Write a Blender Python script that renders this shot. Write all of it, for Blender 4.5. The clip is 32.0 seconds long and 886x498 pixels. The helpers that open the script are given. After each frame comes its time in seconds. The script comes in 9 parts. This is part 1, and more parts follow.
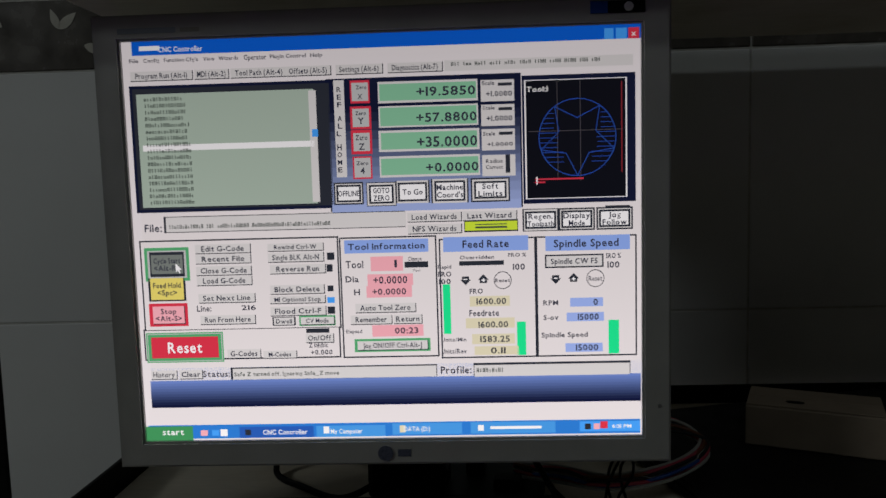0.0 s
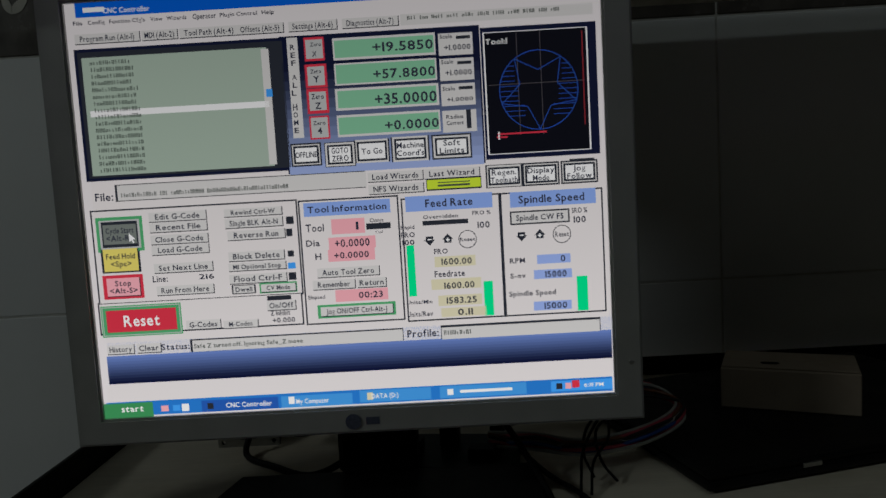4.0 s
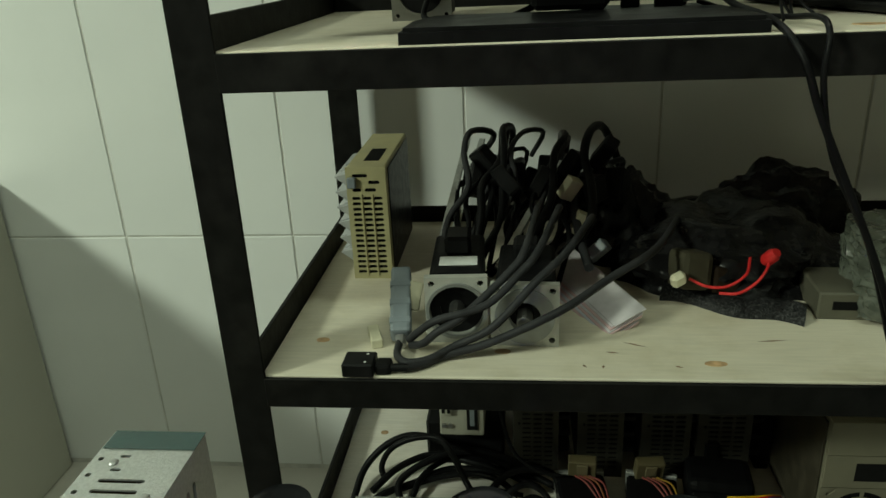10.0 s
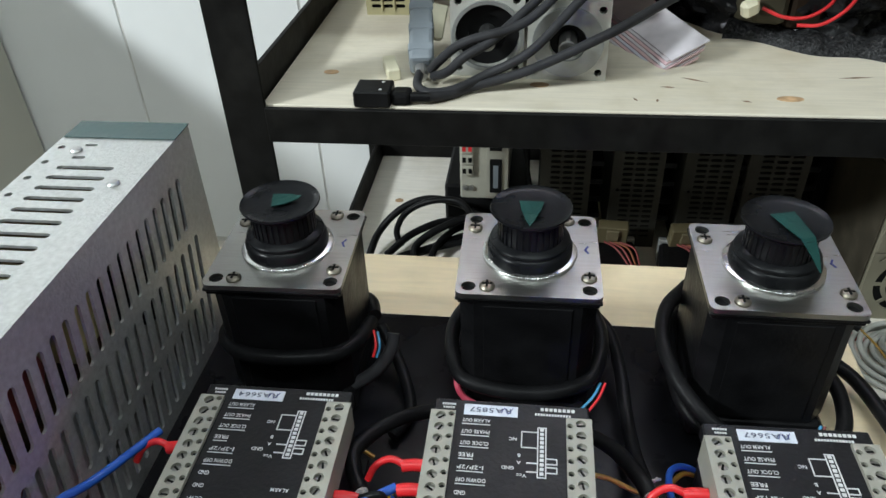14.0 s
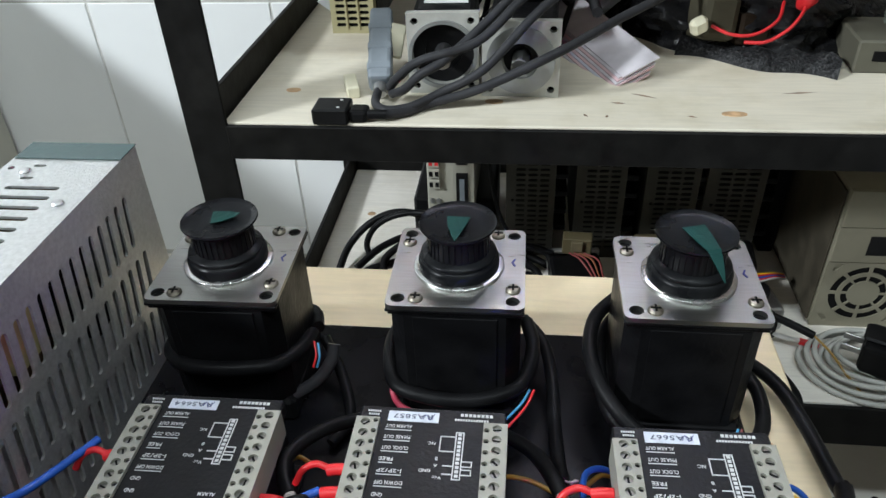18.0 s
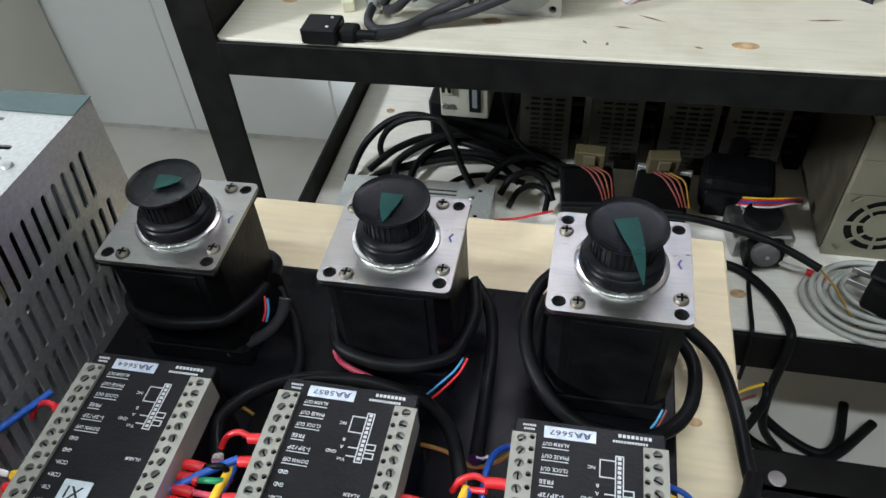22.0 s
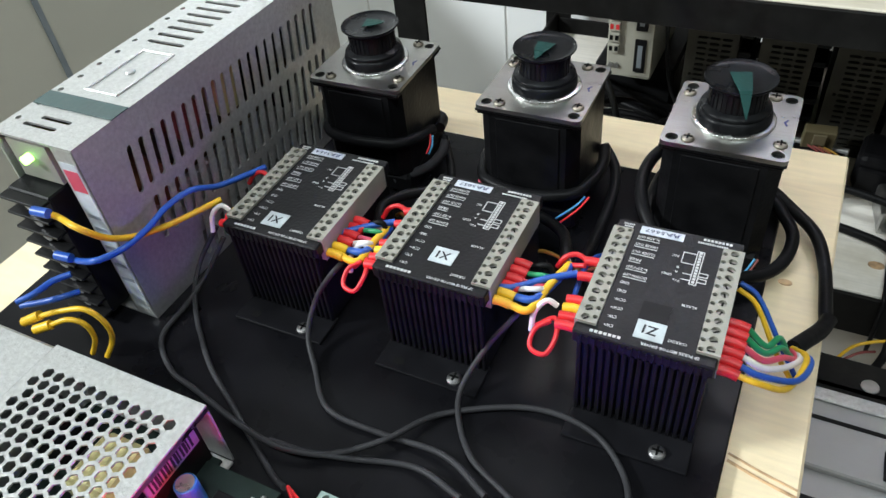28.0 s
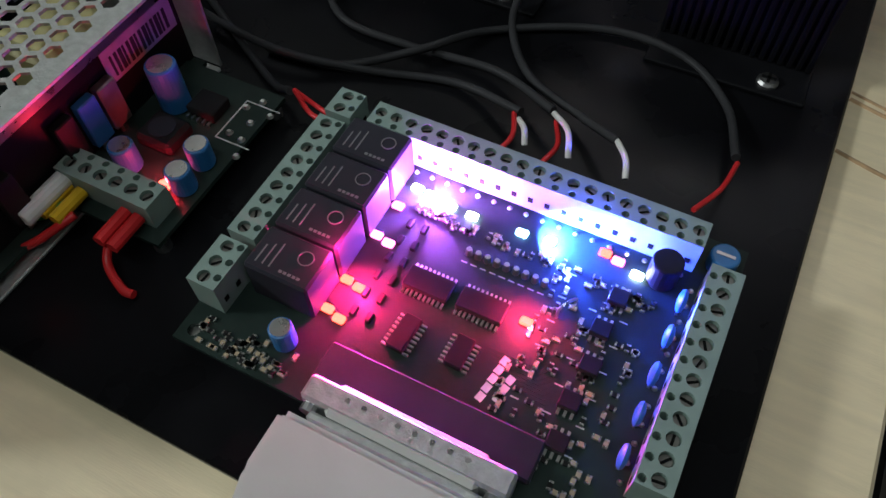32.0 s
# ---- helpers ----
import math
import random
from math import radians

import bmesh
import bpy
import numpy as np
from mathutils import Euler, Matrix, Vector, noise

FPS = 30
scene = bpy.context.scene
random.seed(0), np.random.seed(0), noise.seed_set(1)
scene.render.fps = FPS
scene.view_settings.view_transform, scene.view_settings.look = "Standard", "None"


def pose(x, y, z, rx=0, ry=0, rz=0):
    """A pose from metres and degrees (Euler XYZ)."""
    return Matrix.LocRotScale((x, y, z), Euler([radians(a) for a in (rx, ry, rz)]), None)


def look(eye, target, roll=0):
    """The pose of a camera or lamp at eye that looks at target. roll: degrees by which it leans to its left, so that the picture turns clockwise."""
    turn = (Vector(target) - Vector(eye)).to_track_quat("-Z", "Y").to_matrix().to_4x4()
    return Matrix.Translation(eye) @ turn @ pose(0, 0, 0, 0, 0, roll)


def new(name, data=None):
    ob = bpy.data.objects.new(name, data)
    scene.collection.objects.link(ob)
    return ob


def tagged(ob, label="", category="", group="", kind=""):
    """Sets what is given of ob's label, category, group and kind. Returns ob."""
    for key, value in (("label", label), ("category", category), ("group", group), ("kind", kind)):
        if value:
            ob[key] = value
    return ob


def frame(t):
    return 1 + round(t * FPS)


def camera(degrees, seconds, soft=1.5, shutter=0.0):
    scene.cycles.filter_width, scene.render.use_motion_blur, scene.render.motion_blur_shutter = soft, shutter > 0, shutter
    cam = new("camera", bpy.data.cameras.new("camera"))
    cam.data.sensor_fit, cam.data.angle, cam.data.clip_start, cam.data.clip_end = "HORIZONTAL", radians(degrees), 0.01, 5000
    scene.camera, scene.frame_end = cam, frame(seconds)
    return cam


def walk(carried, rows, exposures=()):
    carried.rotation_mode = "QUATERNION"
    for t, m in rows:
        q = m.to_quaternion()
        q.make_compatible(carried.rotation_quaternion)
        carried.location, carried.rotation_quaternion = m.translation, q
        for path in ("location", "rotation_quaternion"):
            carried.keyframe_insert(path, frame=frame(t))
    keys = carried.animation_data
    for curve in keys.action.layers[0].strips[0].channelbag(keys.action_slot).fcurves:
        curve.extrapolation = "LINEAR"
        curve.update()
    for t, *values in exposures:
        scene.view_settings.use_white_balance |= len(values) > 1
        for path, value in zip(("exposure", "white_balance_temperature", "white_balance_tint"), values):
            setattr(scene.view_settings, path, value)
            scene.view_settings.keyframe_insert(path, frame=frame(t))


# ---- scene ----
cam = camera(62.0, 32.0)
METRES, EYE, TILT, LEAN, TURN = 0.86, 1.2, 0.0, 0.0, 2.4
ROWS = [
    (0.0, 0.0, 0.0, 0.0, -0.15, -5.31, 1.58),
    (0.5, 0.0096, 0.0004, -0.0043, -0.93, -5.41, 1.68),
    (1.0, 0.0108, 0.0086, -0.0121, -1.1, -5.97, 2.15),
    (1.5, 0.0108, 0.0234, -0.0254, -1.35, -6.55, 2.2),
    (2.0, 0.0112, 0.0287, -0.0306, -1.52, -6.57, 2.09),
    (2.5, 0.0137, 0.0257, -0.0326, -1.74, -6.02, 2.05),
    (3.0, 0.0106, 0.0206, -0.0369, -1.9, -5.92, 2.15),
    (3.5, 0.0122, 0.0145, -0.0335, -1.94, -5.52, 2.74),
    (5.5, 0.011, 0.0089, -0.0348, -1.93, -5.05, 3.94),
    (6.0, 0.0116, 0.0073, -0.0332, -2.3, -4.85, 4.16),
    (6.5, 0.012, 0.0055, -0.0326, -2.34, -4.78, 4.21),
    (7.0, 0.0053, 0.0029, -0.034, -2.2, -4.84, 4.11),
    (7.5, -0.0022, 0.0068, -0.0481, -2.55, -5.5, 3.54),
    (8.0, -0.0146, -0.0033, -0.062, -2.18, -6.31, 3.04),
    (8.5, -0.0374, -0.0176, -0.0948, -1.75, -8.35, 2.47),
    (9.0, -0.0646, -0.0382, -0.1329, -0.44, -10.69, 2.4),
    (9.5, -0.0912, -0.063, -0.1855, 0.21, -14.59, 1.83),
    (10.0, -0.1144, -0.0588, -0.2377, 3.07, -21.7, 2.53),
    (10.5, -0.1279, -0.0452, -0.2866, 4.55, -29.16, 3.44),
    (11.0, -0.1361, -0.0351, -0.3118, 4.75, -32.27, 3.25),
    (11.5, -0.1366, -0.0254, -0.3161, 4.93, -32.89, 3.12),
    (12.0, -0.1331, -0.0191, -0.3192, 4.83, -33.27, 2.94),
    (12.5, -0.1351, -0.0194, -0.3224, 4.95, -33.6, 2.47),
    (13.0, -0.1389, -0.0128, -0.332, 4.72, -34.45, 2.43),
    (13.5, -0.1376, -0.0094, -0.3405, 4.55, -35.34, 2.18),
    (14.0, -0.135, -0.0122, -0.346, 4.32, -35.92, 1.87),
    (14.5, -0.1328, -0.0111, -0.3431, 4.04, -35.78, 1.58),
    (16.5, -0.1126, -0.0219, -0.3364, 3.58, -35.32, 1.6),
    (17.0, -0.1157, -0.0223, -0.3354, 3.7, -35.2, 1.64),
    (17.5, -0.1129, -0.0223, -0.3352, 3.69, -35.16, 1.91),
    (18.0, -0.1036, -0.0226, -0.3365, 3.62, -35.07, 1.95),
    (18.5, -0.0919, -0.021, -0.3414, 4.94, -35.0, 2.18),
    (19.0, -0.0742, -0.0155, -0.3447, 6.46, -35.39, 2.12),
    (19.5, -0.063, -0.0117, -0.3422, 7.77, -36.92, 2.18),
    (20.0, -0.0557, -0.0099, -0.333, 9.27, -39.24, 2.26),
    (20.5, -0.0495, -0.0037, -0.3263, 9.69, -40.53, 2.44),
    (21.0, -0.0416, 0.0049, -0.3141, 9.29, -42.59, 2.52),
    (21.5, -0.0431, 0.0132, -0.3009, 9.13, -44.74, 2.29),
    (22.0, -0.0439, 0.0193, -0.2944, 8.72, -45.69, 3.15),
    (22.5, -0.0401, 0.0314, -0.3077, 11.52, -47.97, 4.86),
    (23.0, -0.0292, 0.0424, -0.3244, 13.72, -48.75, 5.71),
    (23.5, -0.0219, 0.0426, -0.3225, 14.68, -48.26, 5.73),
    (24.0, -0.0192, 0.0429, -0.3175, 15.06, -47.53, 6.09),
    (24.5, -0.014, 0.0423, -0.3117, 14.83, -46.79, 6.76),
    (26.5, -0.0212, -0.0083, -0.33, 16.59, -46.23, 5.84),
    (27.0, -0.0148, -0.0329, -0.3335, 18.25, -45.64, 5.28),
    (27.5, -0.0107, -0.0693, -0.3239, 20.71, -43.36, 5.9),
    (28.0, -0.0009, -0.1096, -0.3169, 23.31, -42.88, 5.06),
    (28.5, 0.0032, -0.1254, -0.3262, 24.59, -44.82, 2.76),
    (29.0, 0.0043, -0.1272, -0.3615, 25.45, -47.78, 2.04),
    (29.5, 0.0013, -0.129, -0.3886, 26.05, -50.73, 1.29),
    (30.0, -0.0063, -0.1291, -0.4049, 25.48, -53.18, 0.48),
    (30.5, -0.0211, -0.1259, -0.4224, 24.58, -56.02, 0.1),
    (31.0, -0.0334, -0.1303, -0.4333, 24.96, -56.76, 0.36),
    (31.5, -0.0373, -0.1347, -0.4402, 25.21, -56.87, 0.83),
    (32.0, -0.0332, -0.1404, -0.438, 24.44, -56.76, 0.65),
]
EXPOSURES = [
    (0.0, -4.7, 6500, 6), (0.8, -5.0, 6400, 2), (8.0, -5.05, 6400, 0), (8.5, -4.9, 6400, -4), (9.0, -4.3, 6500, -10), (9.6, -2.65, 7000, -16), (10.0, -1.6, 7700, -18), (10.3, -1.38, 7700, -18),
    (11.5, -1.02, 7600, -13), (12.2, -1.0, 6800, -2), (13.0, -0.93, 6450, 3), (14.5, -0.62, 6270, 6), (19.0, -0.55, 6200, 8), (24.0, -0.47, 6150, 8), (27.0, -0.42, 6200, 8),
    (28.4, -0.4, 6400, 6), (29.2, -0.7, 6400, 4), (30.0, -1.1, 6450, 4), (31.0, -1.75, 6450, 4), (32.0, -2.15, 6450, 4),
]
walk(cam, [(t, pose(0, 0, EYE, TILT, LEAN, TURN) @ pose(METRES * x, METRES * y, METRES * z, 90 + pitch, roll, yaw)) for t, x, y, z, yaw, pitch, roll in ROWS],
     EXPOSURES)

# ---- world and lamps ----
world = bpy.data.worlds.new("world")
scene.world = world
world.use_nodes = True
world.node_tree.nodes["Background"].inputs["Color"].default_value = (0.75, 0.8, 0.85, 1)
world.node_tree.nodes["Background"].inputs["Strength"].default_value = 0.015


def lamp(name, kind, where, target, power, colour, size=0.1, size_y=None):
    data = bpy.data.lights.new(name, kind)
    data.energy, data.color = power, colour
    if kind == "AREA":
        data.size = size
        if size_y:
            data.shape, data.size_y = "RECTANGLE", size_y
    else:
        data.shadow_soft_size = size
    ob = new(name, data)
    ob.matrix_world = look(where, target)
    return ob


lamp("wall_lamp_light", "AREA", (-3.0, -1.5, 2.64), (-0.1, 0.5, 0.7), 222, (0.94, 0.98, 1.0), 0.6, 0.4)
lamp("ceiling_tube_light", "AREA", (0.1, -0.7, 2.74), (0.1, -0.5, 0.2), 50, (0.92, 0.99, 1.0), 2.4, 0.12)

# ---- materials ----
def mat(name, colour, rough=0.5, metal=0.0, vary=0.12, scale=30.0, bump=0.0, bump_scale=200.0, stain=0.0, stain_colour=(0.1, 0.09, 0.07), stain_scale=6.0, coat=0.0, rand=0.0, stretch=(1, 1, 1)):
    m = bpy.data.materials.new(name)
    m.use_nodes = True
    nt = m.node_tree
    b = nt.nodes["Principled BSDF"]
    b.inputs["Roughness"].default_value, b.inputs["Metallic"].default_value = rough, metal
    b.inputs["Coat Weight"].default_value = coat
    b.inputs["Specular IOR Level"].default_value = 0.1 if max(colour) < 0.07 and metal < 0.5 else 0.5
    co = nt.nodes.new("ShaderNodeTexCoord")
    mp = nt.nodes.new("ShaderNodeMapping")
    mp.inputs["Scale"].default_value = stretch
    nt.links.new(co.outputs["Object"], mp.inputs["Vector"])
    ns = nt.nodes.new("ShaderNodeTexNoise")
    ns.inputs["Scale"].default_value, ns.inputs["Detail"].default_value = scale, 5
    nt.links.new(mp.outputs["Vector"], ns.inputs["Vector"])
    ramp = nt.nodes.new("ShaderNodeMapRange")
    ramp.inputs["From Min"].default_value, ramp.inputs["From Max"].default_value = 0.3, 0.7
    ramp.inputs["To Min"].default_value, ramp.inputs["To Max"].default_value = 1 - vary, 1 + vary
    nt.links.new(ns.outputs["Fac"], ramp.inputs["Value"])
    mul = nt.nodes.new("ShaderNodeMix")
    mul.data_type, mul.blend_type = "RGBA", "MULTIPLY"
    mul.inputs["Factor"].default_value = 1
    mul.inputs["A"].default_value = (*colour, 1)
    nt.links.new(ramp.outputs["Result"], mul.inputs["B"])
    out = mul.outputs["Result"]
    if rand:
        oi = nt.nodes.new("ShaderNodeObjectInfo")
        rr = nt.nodes.new("ShaderNodeMapRange")
        rr.inputs["To Min"].default_value, rr.inputs["To Max"].default_value = 1 - rand, 1 + rand
        nt.links.new(oi.outputs["Random"], rr.inputs["Value"])
        m2 = nt.nodes.new("ShaderNodeMix")
        m2.data_type, m2.blend_type = "RGBA", "MULTIPLY"
        m2.inputs["Factor"].default_value = 1
        nt.links.new(out, m2.inputs["A"])
        nt.links.new(rr.outputs["Result"], m2.inputs["B"])
        out = m2.outputs["Result"]
    if stain:
        n2 = nt.nodes.new("ShaderNodeTexNoise")
        n2.inputs["Scale"].default_value, n2.inputs["Detail"].default_value = stain_scale, 8
        n2.inputs["Roughness"].default_value = 0.65
        nt.links.new(co.outputs["Object"], n2.inputs["Vector"])
        r2 = nt.nodes.new("ShaderNodeMapRange")
        r2.inputs["From Min"].default_value, r2.inputs["From Max"].default_value = 0.52, 0.75
        r2.inputs["To Max"].default_value = stain
        nt.links.new(n2.outputs["Fac"], r2.inputs["Value"])
        m3 = nt.nodes.new("ShaderNodeMix")
        m3.data_type = "RGBA"
        m3.inputs["B"].default_value = (*stain_colour, 1)
        nt.links.new(r2.outputs["Result"], m3.inputs["Factor"])
        nt.links.new(out, m3.inputs["A"])
        out = m3.outputs["Result"]
    nt.links.new(out, b.inputs["Base Color"])
    rv = nt.nodes.new("ShaderNodeMapRange")
    rv.inputs["From Min"].default_value, rv.inputs["From Max"].default_value = 0.3, 0.7
    rv.inputs["To Min"].default_value, rv.inputs["To Max"].default_value = max(rough - 0.07, 0.02), min(rough + 0.07, 1)
    nt.links.new(ns.outputs["Fac"], rv.inputs["Value"])
    nt.links.new(rv.outputs["Result"], b.inputs["Roughness"])
    if bump:
        n3 = nt.nodes.new("ShaderNodeTexNoise")
        n3.inputs["Scale"].default_value, n3.inputs["Detail"].default_value = bump_scale, 3
        nt.links.new(mp.outputs["Vector"], n3.inputs["Vector"])
        bp = nt.nodes.new("ShaderNodeBump")
        bp.inputs["Strength"].default_value, bp.inputs["Distance"].default_value = bump, 0.001
        nt.links.new(n3.outputs["Fac"], bp.inputs["Height"])
        nt.links.new(bp.outputs["Normal"], b.inputs["Normal"])
    return m


def glow(name, colour, strength, base=(0.0, 0.0, 0.0)):
    m = bpy.data.materials.new(name)
    m.use_nodes = True
    b = m.node_tree.nodes["Principled BSDF"]
    b.inputs["Base Color"].default_value = (*base, 1)
    b.inputs["Roughness"].default_value = 0.35
    b.inputs["Emission Color"].default_value = (*colour, 1)
    b.inputs["Emission Strength"].default_value = strength
    b.inputs["Specular IOR Level"].default_value = 0.05
    return m


def wood(name, light, dark, knots=True):
    """Pale plywood: grain along x, a few knots, faint stains."""
    m = mat(name, light, 0.62, 0, 0.05, 25, 0.15, 300, 0.35, dark, 9.0, stretch=(1, 12, 12))
    nt = m.node_tree
    b = nt.nodes["Principled BSDF"]
    old = b.inputs["Base Color"].links[0].from_socket
    co = [n for n in nt.nodes if n.type == "TEX_COORD"][0]
    mp = nt.nodes.new("ShaderNodeMapping")
    mp.inputs["Scale"].default_value = (1.2, 9, 9)
    nt.links.new(co.outputs["Object"], mp.inputs["Vector"])
    wv = nt.nodes.new("ShaderNodeTexNoise")
    wv.inputs["Scale"].default_value, wv.inputs["Detail"].default_value, wv.inputs["Distortion"].default_value = 14, 6, 1.2
    nt.links.new(mp.outputs["Vector"], wv.inputs["Vector"])
    r = nt.nodes.new("ShaderNodeMapRange")
    r.inputs["From Min"].default_value, r.inputs["From Max"].default_value, r.inputs["To Max"].default_value = 0.45, 0.75, 0.5
    nt.links.new(wv.outputs["Fac"], r.inputs["Value"])
    mx = nt.nodes.new("ShaderNodeMix")
    mx.data_type = "RGBA"
    mx.inputs["B"].default_value = (*[c * 0.8 for c in light], 1)
    nt.links.new(r.outputs["Result"], mx.inputs["Factor"])
    nt.links.new(old, mx.inputs["A"])
    st = nt.nodes.new("ShaderNodeTexNoise")
    st.inputs["Scale"].default_value, st.inputs["Detail"].default_value, st.inputs["Roughness"].default_value = 11, 5, 0.65
    nt.links.new(co.outputs["Object"], st.inputs["Vector"])
    rs = nt.nodes.new("ShaderNodeMapRange")
    rs.inputs["From Min"].default_value, rs.inputs["From Max"].default_value, rs.inputs["To Max"].default_value = 0.5, 0.78, 0.55
    nt.links.new(st.outputs["Fac"], rs.inputs["Value"])
    ms = nt.nodes.new("ShaderNodeMix")
    ms.data_type = "RGBA"
    ms.inputs["B"].default_value = (dark[0] * 0.85, dark[1] * 0.92, dark[2] * 0.9, 1)
    nt.links.new(rs.outputs["Result"], ms.inputs["Factor"])
    nt.links.new(mx.outputs["Result"], ms.inputs["A"])
    nt.links.new(ms.outputs["Result"], b.inputs["Base Color"])
    return m


TILE = mat("glazed_white_tile", (0.86, 0.87, 0.87), 0.16, 0, 0.03, 5, 0.05, 60, 0.10, (0.55, 0.54, 0.5), 3.0, rand=0.02)
GROUT = mat("grout", (0.60, 0.59, 0.56), 0.9, 0, 0.2, 40)
# dark so that the unseen walls and ceiling bounce little light
DARK_PLASTER = mat("plaster", (0.13, 0.127, 0.12), 0.85, 0, 0.05, 4, 0.2, 60, 0.15, (0.26, 0.25, 0.22), 2.0)
FLOOR = mat("cream_floor_tile", (0.60, 0.57, 0.52), 0.35, 0, 0.08, 8, 0.05, 60, 0.4, (0.42, 0.39, 0.33), 5.0)
BEIGE_PANEL = mat("beige_laminate", (0.56, 0.55, 0.48), 0.5, 0, 0.05, 6, 0.05, 80, 0.2, (0.40, 0.38, 0.32), 3.0)
BLACK_STEEL = mat("black_painted_steel", (0.0085, 0.0083, 0.008), 0.5, 0, 0.35, 60, 0.25, 150, 0.5, (0.026, 0.025, 0.023), 18.0)
# plywood with the lowest shelf's brighter light put into its colour
SHELF_LIGHTENED = wood("pale_whitish_plywood_shelf", (0.86, 0.82, 0.75), (0.66, 0.55, 0.42))
SHELF_WOOD = wood("pale_plywood_shelf", (0.74, 0.68, 0.56), (0.56, 0.45, 0.30))
BOARD_WOOD = wood("pale_pine_board", (0.84, 0.71, 0.48), (0.64, 0.50, 0.32))
KNOT = mat("wood_knot", (0.52, 0.34, 0.19), 0.7, 0, 0.4, 120)
CRACK = mat("wood_crack", (0.20, 0.13, 0.08), 0.8, 0, 0.3, 200)
BLACK_SHEET = mat("black_sheet", (0.0052, 0.0052, 0.0064), 0.3, 0, 0.3, 40, 0.03, 200, 0.35, (0.014, 0.014, 0.016), 12.0)
MOTOR_BLACK = mat("motor_black_enamel", (0.0062, 0.0062, 0.0068), 0.36, 0, 0.3, 90, 0.2, 400, 0.35, (0.014, 0.014, 0.014), 25.0)
ALU = mat("brushed_aluminium", (0.345, 0.345, 0.325), 0.34, 1.0, 0.08, 60, 0.15, 900, 0.25, (0.45, 0.45, 0.45), 40.0, stretch=(1, 14, 1))
ALU_BRIGHT = mat("turned_aluminium", (0.66, 0.66, 0.65), 0.26, 1.0, 0.05, 90)
ALU_CASE = mat("dull_aluminium_case", (0.55, 0.56, 0.55), 0.42, 0.72, 0.12, 420, 0.35, 800, 0.35, (0.38, 0.375, 0.36), 160.0)
ZINC = mat("zinc_screw", (0.24, 0.22, 0.18), 0.45, 1.0, 0.3, 300)
STEEL = mat("bright_steel", (0.50, 0.50, 0.50), 0.38, 1.0, 0.15, 120)
# near-black stand-in for the shade inside holes, slots and recesses
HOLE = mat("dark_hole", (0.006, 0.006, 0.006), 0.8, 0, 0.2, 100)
RUBBER = mat("black_rubber", (0.0072, 0.0072, 0.0078), 0.42, 0, 0.3, 80, 0.2, 300)
PULLEY = mat("black_anodised_pulley", (0.0075, 0.008, 0.009), 0.30, 0, 0.3, 60, 0.1, 300, 0.3, (0.026, 0.028, 0.027), 30)
FADED_TAPE = mat("faded_teal_tape", (0.045, 0.080, 0.078), 0.5, 0, 0.15, 90, 0.2, 300, 0.3, (0.07, 0.10, 0.10), 60)
TEAL_TAPE = mat("teal_tape", (0.010, 0.044, 0.038), 0.5, 0, 0.2, 60, 0.3, 400)
COVER_BLACK = mat("driver_cover_black", (0.0075, 0.0075, 0.0085), 0.42, 0, 0.25, 120, 0.25, 600, 0.4, (0.016, 0.016, 0.017), 30)
COVER_BLACK.node_tree.nodes["Principled BSDF"].inputs["Specular IOR Level"].default_value = 0.2
FIN_BLACK = mat("black_anodised_fins", (0.0075, 0.0075, 0.009), 0.42, 0.0, 0.3, 60)
TERMINAL = mat("grey_terminal_plastic", (0.27, 0.265, 0.225), 0.5, 0, 0.1, 100)
PRINT_WHITE = mat("white_print", (0.56, 0.57, 0.57), 0.6, 0, 0.12, 300)
LABEL_WHITE = mat("white_sticker", (0.78, 0.79, 0.78), 0.5, 0, 0.06, 150)
INK = mat("dark_ink", (0.03, 0.03, 0.035), 0.7, 0, 0.1, 100)
BLUE_INK = mat("blue_pen_ink", (0.035, 0.045, 0.20), 0.6, 0, 0.1, 100)
RED_PVC = mat("red_wire_pvc", (0.60, 0.02, 0.025), 0.38, 0, 0.12, 100)
BLUE_PVC = mat("blue_wire_pvc", (0.02, 0.09, 0.42), 0.38, 0, 0.12, 100)
YELLOW_PVC = mat("yellow_wire_pvc", (0.75, 0.46, 0.02), 0.38, 0, 0.12, 100)
GREEN_PVC = mat("green_wire_pvc", (0.02, 0.26, 0.10), 0.38, 0, 0.12, 100)
WHITE_PVC = mat("white_wire_pvc", (0.74, 0.72, 0.70), 0.4, 0, 0.1, 100)
DULL_RED = mat("dull_red_sleeve", (0.20, 0.045, 0.04), 0.5, 0, 0.15, 80)
OCHRE_PVC = mat("ochre_wire_pvc", (0.30, 0.17, 0.02), 0.4, 0, 0.12, 100)
SCREEN_WHITE = mat("frayed_white_screen", (0.50, 0.46, 0.44), 0.7, 0, 0.5, 1500, 0.6, 2500)
SKY_PVC = mat("light_blue_wire_pvc", (0.06, 0.27, 0.48), 0.38, 0, 0.1, 100)
PINK_PVC = mat("pink_wire_pvc", (0.58, 0.07, 0.12), 0.38, 0, 0.1, 100)
BROWN_PVC = mat("brown_wire_pvc", (0.20, 0.07, 0.03), 0.4, 0, 0.1, 100)
GREY_PVC = mat("grey_cable_pvc", (0.46, 0.46, 0.43), 0.45, 0, 0.1, 60)
DARK_GREY_PVC = mat("dark_grey_cable_pvc", (0.036, 0.036, 0.039), 0.42, 0, 0.2, 60)
BEIGE_PLASTIC = mat("beige_drive_plastic", (0.44, 0.40, 0.23), 0.55, 0, 0.1, 40, 0.1, 300, 0.35, (0.28, 0.25, 0.17), 14)
